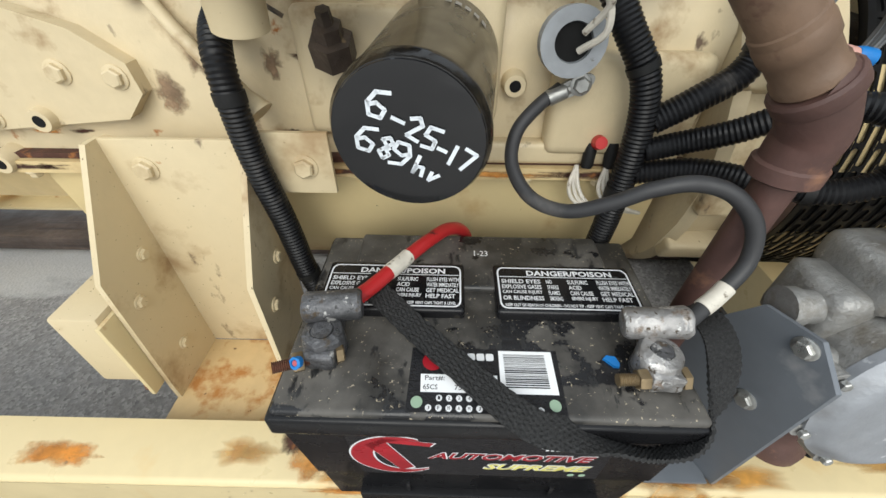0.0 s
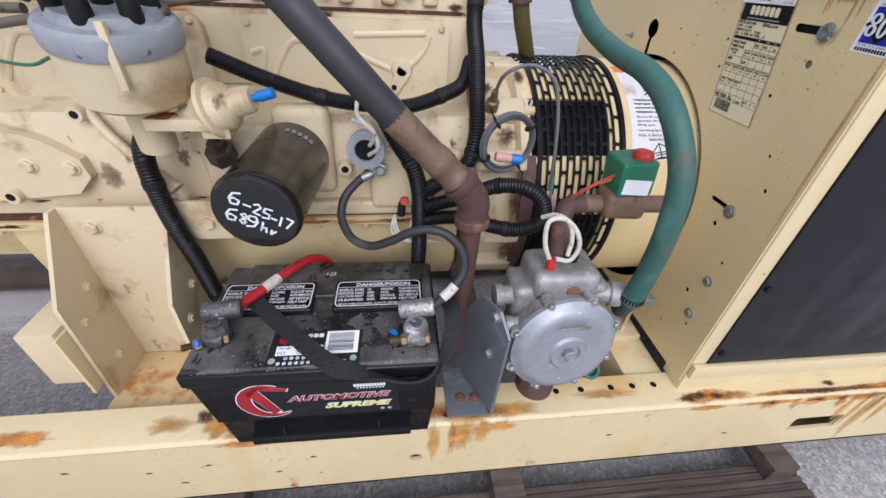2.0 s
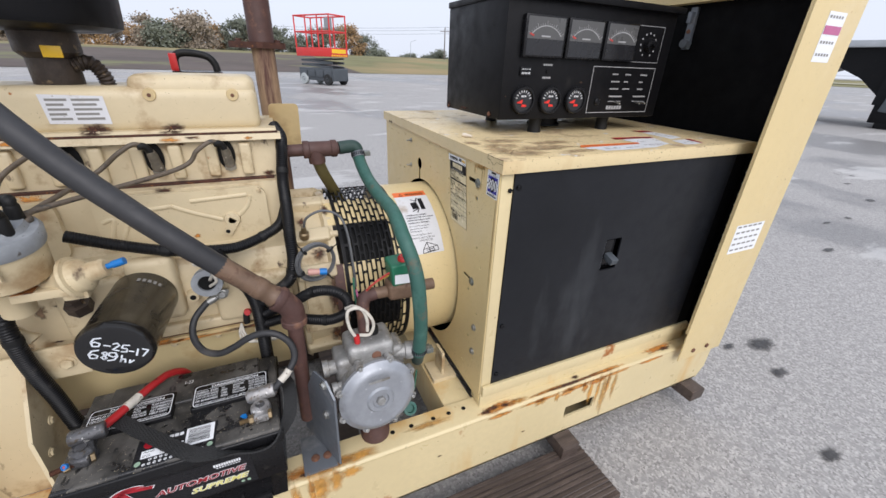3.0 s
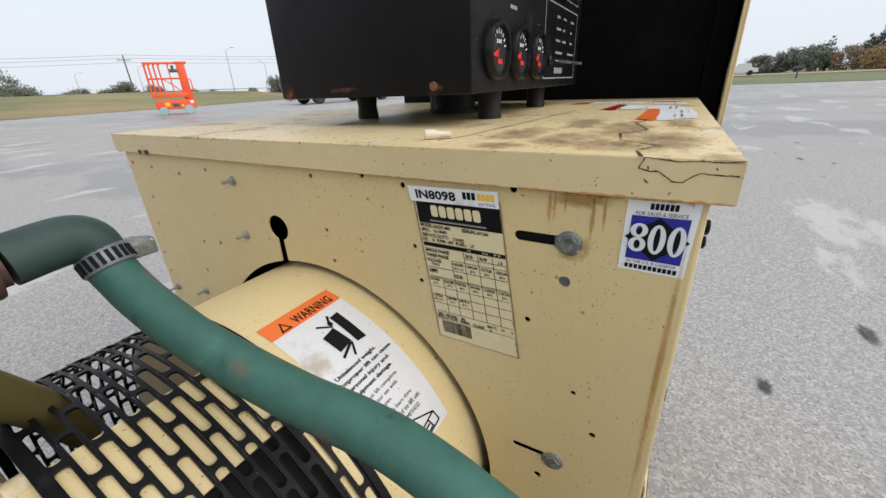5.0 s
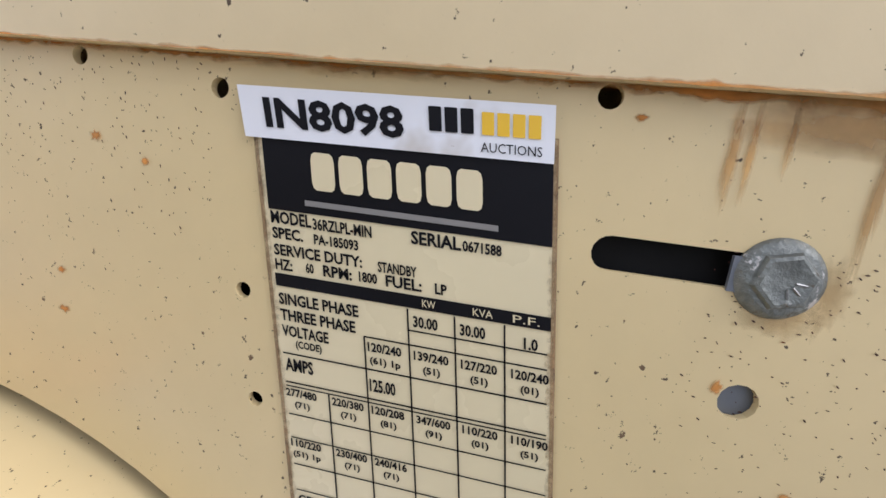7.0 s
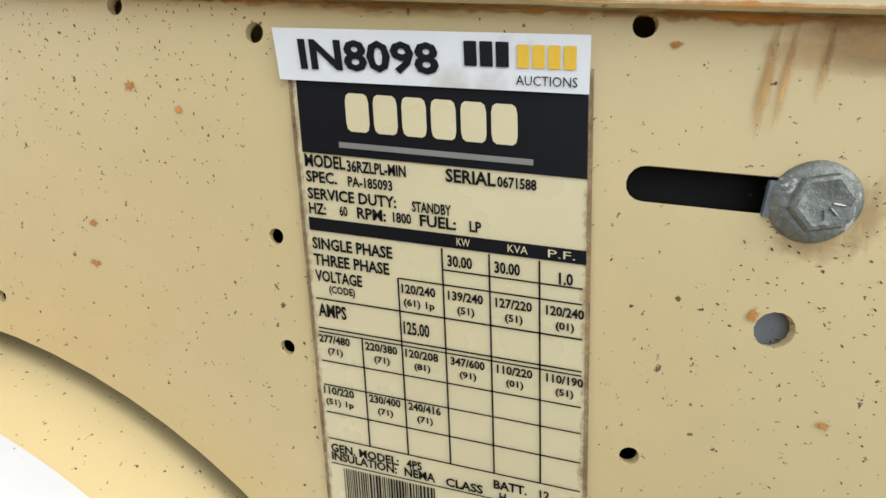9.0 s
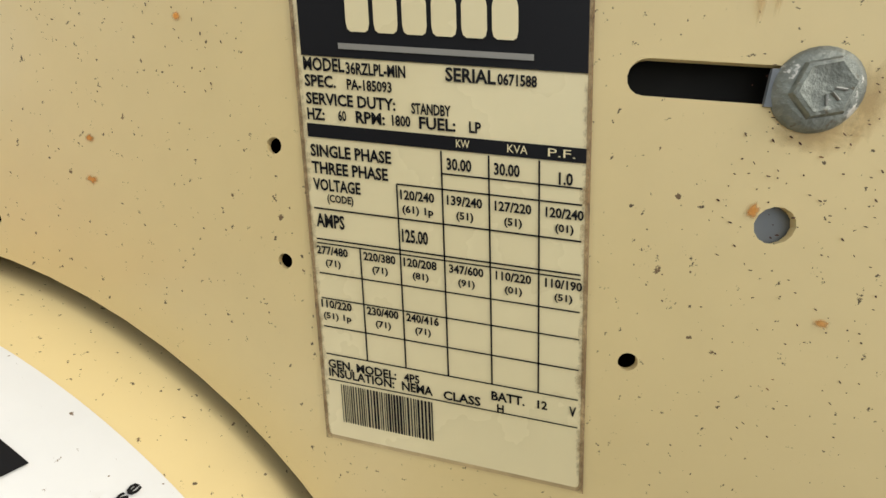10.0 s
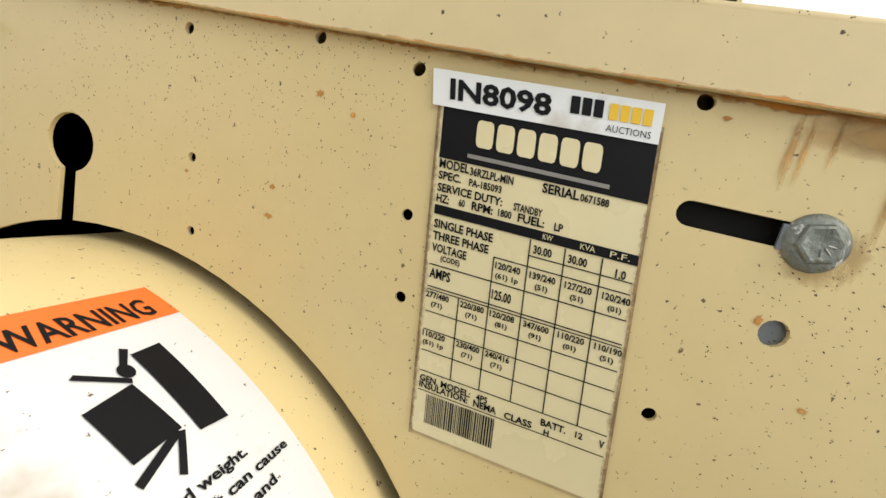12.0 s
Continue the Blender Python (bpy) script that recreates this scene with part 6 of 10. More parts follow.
# ---------------------------------------------------------------- battery
bat = thing("car_battery", (0.15, 0.095, 0.27), "black car battery with dusty lid and red lettering on a rail", "battery")
bt = Matrix.Translation((-0.006, 0.0025, 0.0)) @ Matrix.Rotation(radians(-0.4), 4, "Z")
BL, BW = 0.3135, 0.202


def batt(name, bm, material, label="", smooth=40, parent=None):
    for v in bm.verts:
        v.co = bt @ v.co
    return part(name, bm, material, parent or bat, label, smooth)


bm = B()
rings = []
for z, x0, x1, y0, y1 in ((0.268, 0.0215, 0.3000, 0.0115, BW - 0.010), (0.3310, 0.0165, 0.3055, 0.0075, BW - 0.008), (0.3330, 0.0125, 0.3080, 0.0063, BW - 0.006), (0.425, 0.004, BL - 0.005, 0.0015, BW - 0.004)):
    rings.append([bm.verts.new(p) for p in ((x0, y0, z), (x1, y0, z), (x1, y1, z), (x0, y1, z))])
for a, b in zip(rings, rings[1:]):
    for k in range(4):
        bm.faces.new((a[k], a[(k + 1) % 4], b[(k + 1) % 4], b[k]))
bm.faces.new(rings[0][::-1])
bm.faces.new(rings[-1])
batt("case", bm, "black_plastic", "glossy black tapered case")
for v0, z0, z1, o in ((0, 0.418, 0.427, 0.0035), (0, 0.424, 0.4455, 0.0)):
    bm = B()
    add_box(bm, (o - 0.002, o - 0.003, z0), (BL - o, BW - o * 0.5, z1), 0.004 if o == 0 else 0.0015, segs=3)
    batt("lid" if o == 0 else "lid_seam", bm, "black_plastic")
bm = B()
add_box(bm, (0.001, 0.0005, 0.440), (BL - 0.003, BW - 0.003, 0.4505), 0.005, segs=3)
top_lid = batt("top_cover", bm, "dusty_lid", "dusty black top with finger marks")
bm = B()
add_box(bm, (0.035, 0.118, 0.448), (BL - 0.035, BW - 0.006, 0.458), 0.004, segs=3)
batt("rear_ridge", bm, "dusty_lid")
# vent covers with white danger print
for x0, x1 in ((0.0130, 0.1405), (0.1680, 0.2955)):
    bm = B()
    add_box(bm, (x0, 0.088, 0.448), (x1, 0.148, 0.4605), 0.0035, segs=3)
    vc = batt("vent_cover", bm, "black_plastic", "raised vent cover with a white warning print")
    up = lambda a, b, d=0.0: Vector((a, 0.0917 + (b - 0.105) * 1.23, 0.4608 + d))
    bm = B()
    o = rrect(x0 + 0.003, 0.105, x1 - 0.003, 0.147, 0.006, 4)
    i = rrect(x0 + 0.0045, 0.1062, x1 - 0.0045, 0.1458, 0.005, 4)
    a, b = [bm.verts.new(up(*p)) for p in o], [bm.verts.new(up(*p)) for p in i]
    for k in range(len(o)):
        bm.faces.new((a[k], a[(k + 1) % len(o)], b[(k + 1) % len(o)], b[k]))
    w = x1 - x0
    put_text(bm, "DANGER/POISON", x0 + w * 0.24, 0.1382, x0 + w * 0.86, 0.1438, up, 0.03)
    bm.faces.new([bm.verts.new(up(*p)) for p in ((x0 + 0.005, 0.1372), (x1 - 0.005, 0.1372), (x1 - 0.005, 0.1365), (x0 + 0.005, 0.1365))])
    for k, col in enumerate((("SHIELD EYES", "EXPLOSIVE GASES", "CAN CAUSE INJURY", "OR BLINDNESS"), ("NO", "SPARKS", "FLAMES", "SMOKING"), ("SULFURIC", "ACID", "CAN CAUSE", "SEVERE INJURY"), ("FLUSH EYES WITH", "WATER IMMEDIATELY", "GET MEDICAL", "HELP FAST"))):
        u0, u1 = ((0.05, 0.33), (0.37, 0.49), (0.52, 0.70), (0.73, 0.96))[k]
        for j, s in enumerate(col):
            put_text(bm, s, x0 + w * u0, 0.1300 - j * 0.0056, x0 + w * (u0 + (u1 - u0) * min(1, len(s) / 13 + 0.2)), 0.1342 - j * 0.0056, up, 0.022)
    put_text(bm, "KEEP OUT OF REACH OF CHILDREN - DO NOT TIP - KEEP VENT CAPS TIGHT & LEVEL", x0 + w * 0.06, 0.1072, x0 + w * 0.94, 0.1100, up, 0.022)
    batt("danger_print", bm, "print_white", parent=vc)
# front label: deep red crescent, lettering
ff = lambda d: (lambda x, z, e=0.0: Vector((x, 0.0015 + (0.425 - z) * 0.052 - 0.0008 - d - e, z)))
bm = B()
flat_sheet(bm, [(0.0535, 0.3375), (0.2590, 0.3375), (0.2560, 0.4175), (0.0500, 0.4175)], ff(0), 0.0)
lab = batt("front_label", bm, "label_black", "black front label with red and yellow lettering")


def crescent(bm, grow, d):
    cx, cz = 0.0870, 0.3800
    n = 40
    outer, inner = [], []
    for k in range(n + 1):
        a = radians(62 + 250 * k / n)
        t = k / n
        ro_x, ro_z = 0.037 + grow, 0.0380 + grow
        ri_x, ri_z = 0.037 - 0.011 * math.sin(math.pi * t) - 0.003 - grow, 0.0380 - 0.007 * math.sin(math.pi * t) - 0.004 - grow
        outer.append(bm.verts.new(ff(d)(cx + ro_x * math.cos(a), cz + ro_z * math.sin(a))))
        inner.append(bm.verts.new(ff(d)(cx + 0.004 + ri_x * math.cos(a), cz + ri_z * math.sin(a))))
    for k in range(n):
        bm.faces.new((outer[k], outer[k + 1], inner[k + 1], inner[k]))
    for poly in ([(0.0640, 0.4025), (0.0780, 0.4135), (0.1000, 0.3560), (0.0890, 0.3480)], [(0.0770, 0.4150), (0.1175, 0.4075), (0.1140, 0.4010), (0.0820, 0.4065)]):
        c = Vector((sum(p[0] for p in poly) / 4, sum(p[1] for p in poly) / 4))
        bm.faces.new([bm.verts.new(ff(d)(*(c + (Vector(p) - c) * (1 + grow * 60)))) for p in poly])


bm = B()
crescent(bm, 0.0015, 0.0003)
batt("emblem_edge", bm, "print_white", parent=lab)
bm = B()
crescent(bm, 0.0, 0.0006)
batt("emblem", bm, "print_red", parent=lab)
for s, x0, z0, x1, z1, mt in (("AUTOMOTIVE", 0.1125, 0.3765, 0.2465, 0.3890, "print_red"), ("SUPREME", 0.1590, 0.3552, 0.2475, 0.3672, "print_pale_yellow")):
    bm = B()
    put_text(bm, s, x0 - 0.0012, z0 - 0.0010, x1 + 0.0012, z1 + 0.0010, lambda a, b: ff(0.0003)(a, b), 0.06, 0.35)
    batt("lettering_edge", bm, "print_white", parent=lab)
    bm = B()
    put_text(bm, s, x0, z0, x1, z1, lambda a, b: ff(0.0007)(a, b), 0.02, 0.35)
    batt("lettering", bm, mt, parent=lab)
for n, x0, x1, z0, z1, gap in ((11, 0.2000, 0.2415, 0.4025, 0.4095, 0.2), (9, 0.2030, 0.2400, 0.3985, 0.4010, 0.4)):
    for k in range(n):
        bm = B()
        letters_as_blocks(bm, 1, x0 + (x1 - x0) * k / n, z0, x0 + (x1 - x0) * (k + 1) / n, z1, lambda a, b: ff(0.0004)(a, b), gap)
        batt("maker_block", bm, "print_white", parent=lab)
for x in (0.2350, 0.2446):
    bm = B()
    bm.faces.new([bm.verts.new(ff(0.0004)(x + 0.003 * math.cos(a), 0.3460 + 0.0032 * math.sin(a))) for a in (2 * math.pi * j / 14 for j in range(14))])
    batt("recycling_mark", bm, "print_green", parent=lab)
# top sticker
up = lambda d: (lambda x, y, e=0.0: Vector((x, y, 0.4507 + d)))
bm = B()
bm.faces.new([bm.verts.new(up(0)(x, y)) for x, y in ((0.0975, 0.0035), (0.2110, 0.0035), (0.2125, 0.0570), (0.0985, 0.0570))])
ts = batt("top_sticker", bm, "label_black", "part sticker with white fields and a row of date dots")
for name, poly, mt in (("barcode_field", ((0.1658, 0.0188), (0.2078, 0.0188), (0.2080, 0.0555), (0.1665, 0.0555)), "white_label"), ("part_field", ((0.1072, 0.0187), (0.1640, 0.0187), (0.1640, 0.0334), (0.1066, 0.0334)), "white_label")):
    bm = B()
    bm.faces.new([bm.verts.new(up(0.0003)(*p)) for p in poly])
    batt(name, bm, mt, parent=ts)
bm = B()
rnd = random.Random(5)
y = 0.0235
while y < 0.0525:
    w = rnd.choice((0.0004, 0.0007, 0.001))
    bm.faces.new([bm.verts.new(up(0.0006)(*p)) for p in ((0.1700, y), (0.2020, y), (0.2020, y + w), (0.1700, y + w))])
    y += w + rnd.choice((0.0006, 0.0009))
tagged(batt("barcode", bm, "ink", parent=ts), kind="stuff")
bm = B()
put_text(bm, "Part#:", 0.1100, 0.0278, 0.1245, 0.0320, lambda a, b: up(0.0006)(a, b))
put_text(bm, "65CS", 0.1090, 0.0207, 0.1195, 0.0247, lambda a, b: up(0.0006)(a, b))
put_text(bm, "750", 0.1320, 0.0207, 0.1405, 0.0247, lambda a, b: up(0.0006)(a, b))
batt("part_print", bm, "ink", parent=ts)
bm = B()
dots = []
for row, (y, chars) in enumerate(((0.0143, "1234567"), (0.0068, "JFMAMJJASOND"))):
    for k, ch in enumerate(chars):
        x = 0.1135 + 0.0072 * k + 0.0074 * (row == 0)
        bm.faces.new([bm.verts.new(up(0.0003)(x + 0.0023 * math.cos(a), y + 0.0025 * math.sin(a))) for a in (2 * math.pi * j / 14 for j in range(14))])
        dots.append((ch, x, y))
batt("date_dots", bm, "print_white", parent=ts)
bm = B()
for ch, x, y in dots:
    put_text(bm, ch, x - 0.0008, y - 0.0013, x + 0.0008, y + 0.0013, lambda a, b: up(0.0006)(a, b))
batt("dot_letters", bm, "ink", parent=ts)
for x, y in ((0.1050, 0.0109), (0.2033, 0.0107)):
    bm = B()
    bm.faces.new([bm.verts.new(up(0.0003)(x + 0.0042 * math.cos(a), y + 0.0046 * math.sin(a))) for a in (2 * math.pi * j / 18 for j in range(18))])
    batt("recycling_mark", bm, "print_green", parent=ts)
bm = B()
bm.faces.new([bm.verts.new(up(0.0003)(0.1152 + 0.0080 * math.cos(a), 0.0445 + 0.0080 * math.sin(a))) for a in (2 * math.pi * j / 22 for j in range(22))])
batt("red_roundel", bm, "print_red", parent=ts)
for k in range(5):
    bm = B()
    letters_as_blocks(bm, 1, 0.1270 + 0.0072 * k, 0.0460, 0.1342 + 0.0072 * k, 0.0525, lambda a, b: up(0.0003)(a, b), 0.15)
    batt("maker_block", bm, "print_white", parent=ts)
bm = B()
put_text(bm, "1-23", 0.1510, 0.1620, 0.1645, 0.1700, lambda a, b: Vector((a, b, 0.4584)))
batt("chalk_date", bm, "print_white", parent=top_lid)
# front foot rail of the case
bm = B()
add_box(bm, (0.0450, 0.003, 0.2725), (0.2740, 0.016, 0.2900), 0.002, segs=2)
for x in (0.0920, 0.2270):
    add_box(bm, (x - 0.002, 0.0065, 0.286), (x + 0.002, 0.014, 0.306), 0.001)
batt("foot_ledge", bm, "black_plastic")
# posts
for x, y in ((0.0305, 0.0537), (0.2825, 0.0425)):
    bm = B()
    add_lathe(bm, (x, y, 0.449), (0, 0, 1), [(0.017, 0), (0.016, 0.006), (0.0088, 0.008), (0.0080, 0.026)], 20)
    batt("terminal_post", bm, "lead")


def lumpy(bm, amount, scale, seed):
    for v in bm.verts:
        n = Vector((noise.noise(v.co * scale + Vector((seed, 0, 0))), noise.noise(v.co * scale + Vector((0, seed, 0))), noise.noise(v.co * scale + Vector((0, 0, seed)))))
        v.co += n * amount


def dense_box(bm, lo, hi, bevel, turn=None, cuts=3):
    tmp = B()
    add_box(tmp, lo, hi, bevel, turn)
    bmesh.ops.subdivide_edges(tmp, edges=tmp.edges[:], cuts=cuts, use_grid_fill=True)
    me = bpy.data.meshes.new("tmp")
    tmp.to_mesh(me)
    tmp.free()
    bm.from_mesh(me)
    bpy.data.meshes.remove(me)


def clamp(name, cx, cy, bore, mt, stud_dir, label):
    """A lead terminal clamp: a ring, two ears with a bolt, and the barrel that grips the cable."""
    base = Vector((cx, cy, 0.4515))
    th = thing(name, base, label, "battery clamp", "battery terminal clamps")
    bm = B()
    add_lathe(bm, base, (0, 0, 1), [(0.015, 0), (0.0165, 0.004), (0.0165, 0.018), (0.0145, 0.022), (0.0085, 0.0235), (0.0085, 0.0215), (0.0, 0.0217)], 28, cap1=False)
    dense_box(bm, base + Vector((-0.012, -0.021, 0.001)), base + Vector((0.012, -0.006, 0.017)), 0.003)
    lumpy(bm, 0.0016, 140, cx * 50)
    part("ring", bm, mt, th)
    bm = B()
    a, b = Vector(bore[0]), Vector(bore[1])
    add_lathe(bm, a, b - a, [(0.0105, 0), (0.0125, 0.003), (0.0122, (b - a).length * 0.5), (0.0128, (b - a).length - 0.003), (0.0105, (b - a).length)], 24)
    mid_ = (a + b) / 2
    lumpy(bm, 0.0008, 160, cx * 70)
    part("barrel", bm, mt, th)
    bm = B()
    dense_box(bm, (min(mid_.x, base.x) - 0.008, min(mid_.y, base.y), base.z + 0.006), (max(mid_.x, base.x) + 0.008, max(mid_.y, base.y), base.z + 0.022), 0.003)
    lumpy(bm, 0.0012, 150, cx * 90)
    part("web", bm, mt, th)
    s = base + Vector((0, -0.014, 0.009))
    d = Vector(stud_dir).normalized()
    bm = B()
    add_tube(bm, [s + d * 0.008, s + d * 0.020, s + d * 0.034], 0.0042, 12, 12, ribs=0.0014, depth=0.10)
    part("stud", bm, "copper" if mt == "lead" else "brass", th, "threaded stud")
    bm = B()
    add_lathe(bm, s + d * 0.012, d, [(0.0072, 0), (0.0078, 0.001), (0.0078, 0.007), (0.0070, 0.008)], 6)
    part("nut", bm, "brass", th)
    bm = B()
    add_lathe(bm, s - d * 0.011, -d, [(0.0088, 0), (0.0088, 0.005), (0.0078, 0.006)], 6)
    part("bolt_head", bm, "brass", th)
    return th


clamp("terminal_clamp", 0.025, 0.056, ((0.007, 0.074, 0.479), (0.052, 0.080, 0.478)), "lead", (-1, -0.45, 0.15), "grey lead clamp with a copper stud on the battery")
clamp("terminal_clamp", 0.277, 0.043, ((0.257, 0.069, 0.473), (0.303, 0.064, 0.482)), "lead_bright", (-1, -0.05, 0.0), "scraped bright lead clamp with a brass stud on the battery")
bm = B()
tmp = [(0.2475, 0.0500), (0.2510, 0.0530), (0.2565, 0.0505), (0.2590, 0.0455), (0.2580, 0.0425), (0.2540, 0.0430)]
add_prism(bm, tmp, lambda a, b, d: bt @ Vector((a, b, 0.4506 + d + 0.0022 * math.sin(a * 900) ** 2 * (d > 0))), 0.0016)
tagged(part("blue_plastic_scrap", bm, "blue_plastic"), "crumpled blue plastic scrap on the battery", "scrap")
bm = B()
add_lathe(bm, (0.0125, 0.0300, 0.4700), (-0.3, -0.75, 0.6), [(0.0040, -0.0030), (0.0046, 0), (0.0046, 0.0016), (0.0026, 0.0018), (0.0026, 0.0006), (0.0, 0.0005)], 12, cap1=False)
lumpy(bm, 0.0008, 400, 3.0)
tag = part("blue_cable_tag", bm, "blue_plastic")
bm = B()
add_lathe(bm, (0.0122, 0.0293, 0.4706), (-0.3, -0.75, 0.6), [(0.0024, 0), (0.0020, 0.0008), (0.0, 0.0009)], 10, cap1=False)
part("core", bm, "pink_plastic", tag, "pink centre")
tagged(tag, "small blue plastic stub with a pink core on the terminal nut", "scrap")

# webbing strap
strap_pts = [(0.048, 0.112, 0.468), (0.066, 0.098, 0.465), (0.092, 0.074, 0.459), (0.125, 0.043, 0.4565), (0.156, 0.0135, 0.4555), (0.180, -0.0045, 0.4535), (0.202, -0.0065, 0.4480), (0.231, -0.0070, 0.4360), (0.249, -0.0075, 0.4275), (0.264, -0.0075, 0.4220), (0.278, -0.0070, 0.4220), (0.292, -0.0050, 0.4280), (0.303, 0.0010, 0.4350), (0.3125, 0.0135, 0.4400), (0.321, 0.026, 0.4490), (0.326, 0.042, 0.4625), (0.327, 0.057, 0.4715), (0.326, 0.073, 0.4735), (0.322, 0.092, 0.469)]
strap_side = [(0.6, 0.75, 0.1), (0.62, 0.75, 0), (0.6, 0.8, 0), (0.6, 0.8, 0), (0.55, 0.8, 0.1), (0.45, 0.75, 0.35), (0.3, 0.80, 0.10), (0.2, 0.75, -0.60), (0.1, 0.72, -0.68), (0.0, 0.70, -0.70), (0.0, 0.70, -0.70), (0.1, 0.75, -0.62), (0.3, 0.60, -0.62), (0.6, 0.35, -0.60), (0.85, 0.0, -0.35), (0.92, -0.15, 0.05), (0.92, -0.15, 0.2), (0.9, -0.05, 0.35), (0.9, 0.1, 0.4)]
bm = B()
add_strap(bm, strap_pts, strap_side, 0.0225, 0.0016, 14, 12)
strap = thing("webbing_strap", (0.1, 0.06, 0.455), "black woven webbing strap lying loose across the battery", "strap")
part("webbing", bm, "webbing", strap, smooth=25)
bm = B()
add_strap(bm, [(0.046, 0.114, 0.4695), (0.052, 0.109, 0.4695), (0.058, 0.104, 0.4675)], [(0.6, 0.75, 0.1)] * 3, 0.0262, 0.0034, 4)
part("stitched_end", bm, "rubber", strap, "stitched folded end")
# red cable with a white tag, grey earth cable
rc = thing("red_battery_cable", (0.10, 0.12, 0.47), "red battery cable with a white tag, from clamp to engine", "cable")
red_pts = [(0.043, 0.083, 0.477), (0.058, 0.105, 0.475), (0.072, 0.126, 0.475), (0.086, 0.146, 0.475), (0.102, 0.167, 0.475), (0.119, 0.190, 0.471), (0.134, 0.209, 0.456), (0.142, 0.222, 0.43), (0.145, 0.232, 0.39)]
bm = B()
add_tube(bm, red_pts, 0.0068, 14, 10)
part("cable", bm, "red_cable", rc)
bm = B()
add_tube(bm, [(0.068, 0.120, 0.4752), (0.076, 0.131, 0.4752), (0.083, 0.142, 0.4752)], 0.0074, 14, 6)
part("tag", bm, "white_wire", rc, "dirty white sleeve")
ec = thing("earth_cable", (0.33, 0.12, 0.5), "grey battery earth cable looping to the engine", "cable")
earth = [(0.301, 0.064, 0.482), (0.312, 0.071, 0.487), (0.330, 0.082, 0.499), (0.344, 0.092, 0.519), (0.341, 0.101, 0.545), (0.322, 0.110, 0.565), (0.297, 0.117, 0.570), (0.271, 0.123, 0.561), (0.247, 0.130, 0.544), (0.218, 0.142, 0.528), (0.191, 0.161, 0.529), (0.176, 0.187, 0.546), (0.180, 0.208, 0.568), (0.198, 0.222, 0.586), (0.218, 0.230, 0.600)]
bm = B()
add_tube(bm, earth, 0.0062, 14, 12)
part("cable", bm, "grey_rubber", ec)
bm = B()
add_tube(bm, [(0.314, 0.0725, 0.4882), (0.324, 0.078, 0.494), (0.332, 0.083, 0.501)], 0.0070, 14, 6)
part("tag", bm, "white_wire", ec, "dirty white sleeve")
bm = B()
add_lathe(bm, (0.207, 0.2255, 0.592), (0.88, 0.15, 0.40), [(0.0072, 0), (0.0072, 0.016), (0.005, 0.018), (0.0048, 0.022)], 14)
add_prism(bm, [(0.224 + 0.011 * math.cos(a) + (0.010 if math.cos(a) > 0 else 0.0), 0.6005 + 0.0078 * math.sin(a)) for a in (2 * math.pi * k / 20 for k in range(20))], lambda a, b, d: Vector((a, 0.2285 - d, b + (a - 0.224) * 0.40)), 0.003)
part("lug", bm, "zinc", ec)
bolt(ec, (0.2335, 0.2255, 0.6045), (0, -1, 0.1), 0.0065, 0.006, "zinc")

# ---------------------------------------------------------------- engine
eng = thing("engine", (-0.2, 0.43, RT), "cream painted inline engine with oil stains and chipped paint", "engine")
EX0, EX1 = -0.95, 0.372


def prism_x(bm, poly, x0, x1):
    add_prism(bm, poly, lambda a, b, d: Vector((x0 + d, a, b)), x1 - x0)


def soft_edges(bm, w, segs=2, limit=30):
    es = [e for e in bm.edges if len(e.link_faces) == 2 and e.calc_face_angle(0) > radians(limit)]
    bmesh.ops.bevel(bm, geom=es, offset=w, segments=segs, profile=0.6, affect="EDGES")


def lump_box(bm, lo, hi, bevel, turn=None):
    add_box(bm, lo, hi, bevel, turn, 3)


# crankcase
bm = B()
prism_x(bm, [(0.262, 0.505), (0.590, 0.505), (0.590, 0.690), (0.560, 0.700), (0.340, 0.700), (0.322, 0.676), (0.275, 0.668), (0.262, 0.640)], EX0, EX1)
soft_edges(bm, 0.008)
block = part("engine_block", bm, "cream_cast", eng, "rough cast engine block")
bm = B()
prism_x(bm, [(0.333, 0.696), (0.588, 0.696), (0.588, 0.790), (0.338, 0.790)], EX0, EX1)
soft_edges(bm, 0.008)
part("upper_block", bm, "cream_cast", eng)
# gasket shadow line and oil-pan rail
bm = B()
prism_x(bm, [(0.243, 0.500), (0.61, 0.500), (0.61, 0.5135), (0.243, 0.5135)], EX0, EX1)
soft_edges(bm, 0.003)
part("pan_rail", bm, "cream_oily", eng, "oil-pan flange stained with oil")
bm = B()
prism_x(bm, [(0.250, 0.514), (0.60, 0.514), (0.60, 0.520), (0.250, 0.520)], EX0, EX1)
part("pan_gasket", bm, "rust_dark", eng)
bm = B()
prism_x(bm, [(0.258, 0.499), (0.600, 0.499), (0.585, 0.400), (0.540, 0.330), (0.320, 0.330), (0.272, 0.400)], -0.34, 0.36)
soft_edges(bm, 0.02, 3)
part("oil_pan", bm, "cream", eng, "cream oil pan with brown stains")
bm = B()
prism_x(bm, [(0.262, 0.499), (0.596, 0.499), (0.575, 0.440), (0.290, 0.440)], EX0, -0.34)
soft_edges(bm, 0.015, 3)
part("front_pan", bm, "cream_oily", eng)
for x in np.arange(-0.42, 0.36, 0.078):
    bolt(eng, (x, 0.250, 0.4995), (0, 0, -1), 0.0055, 0.008, "cream_cast")
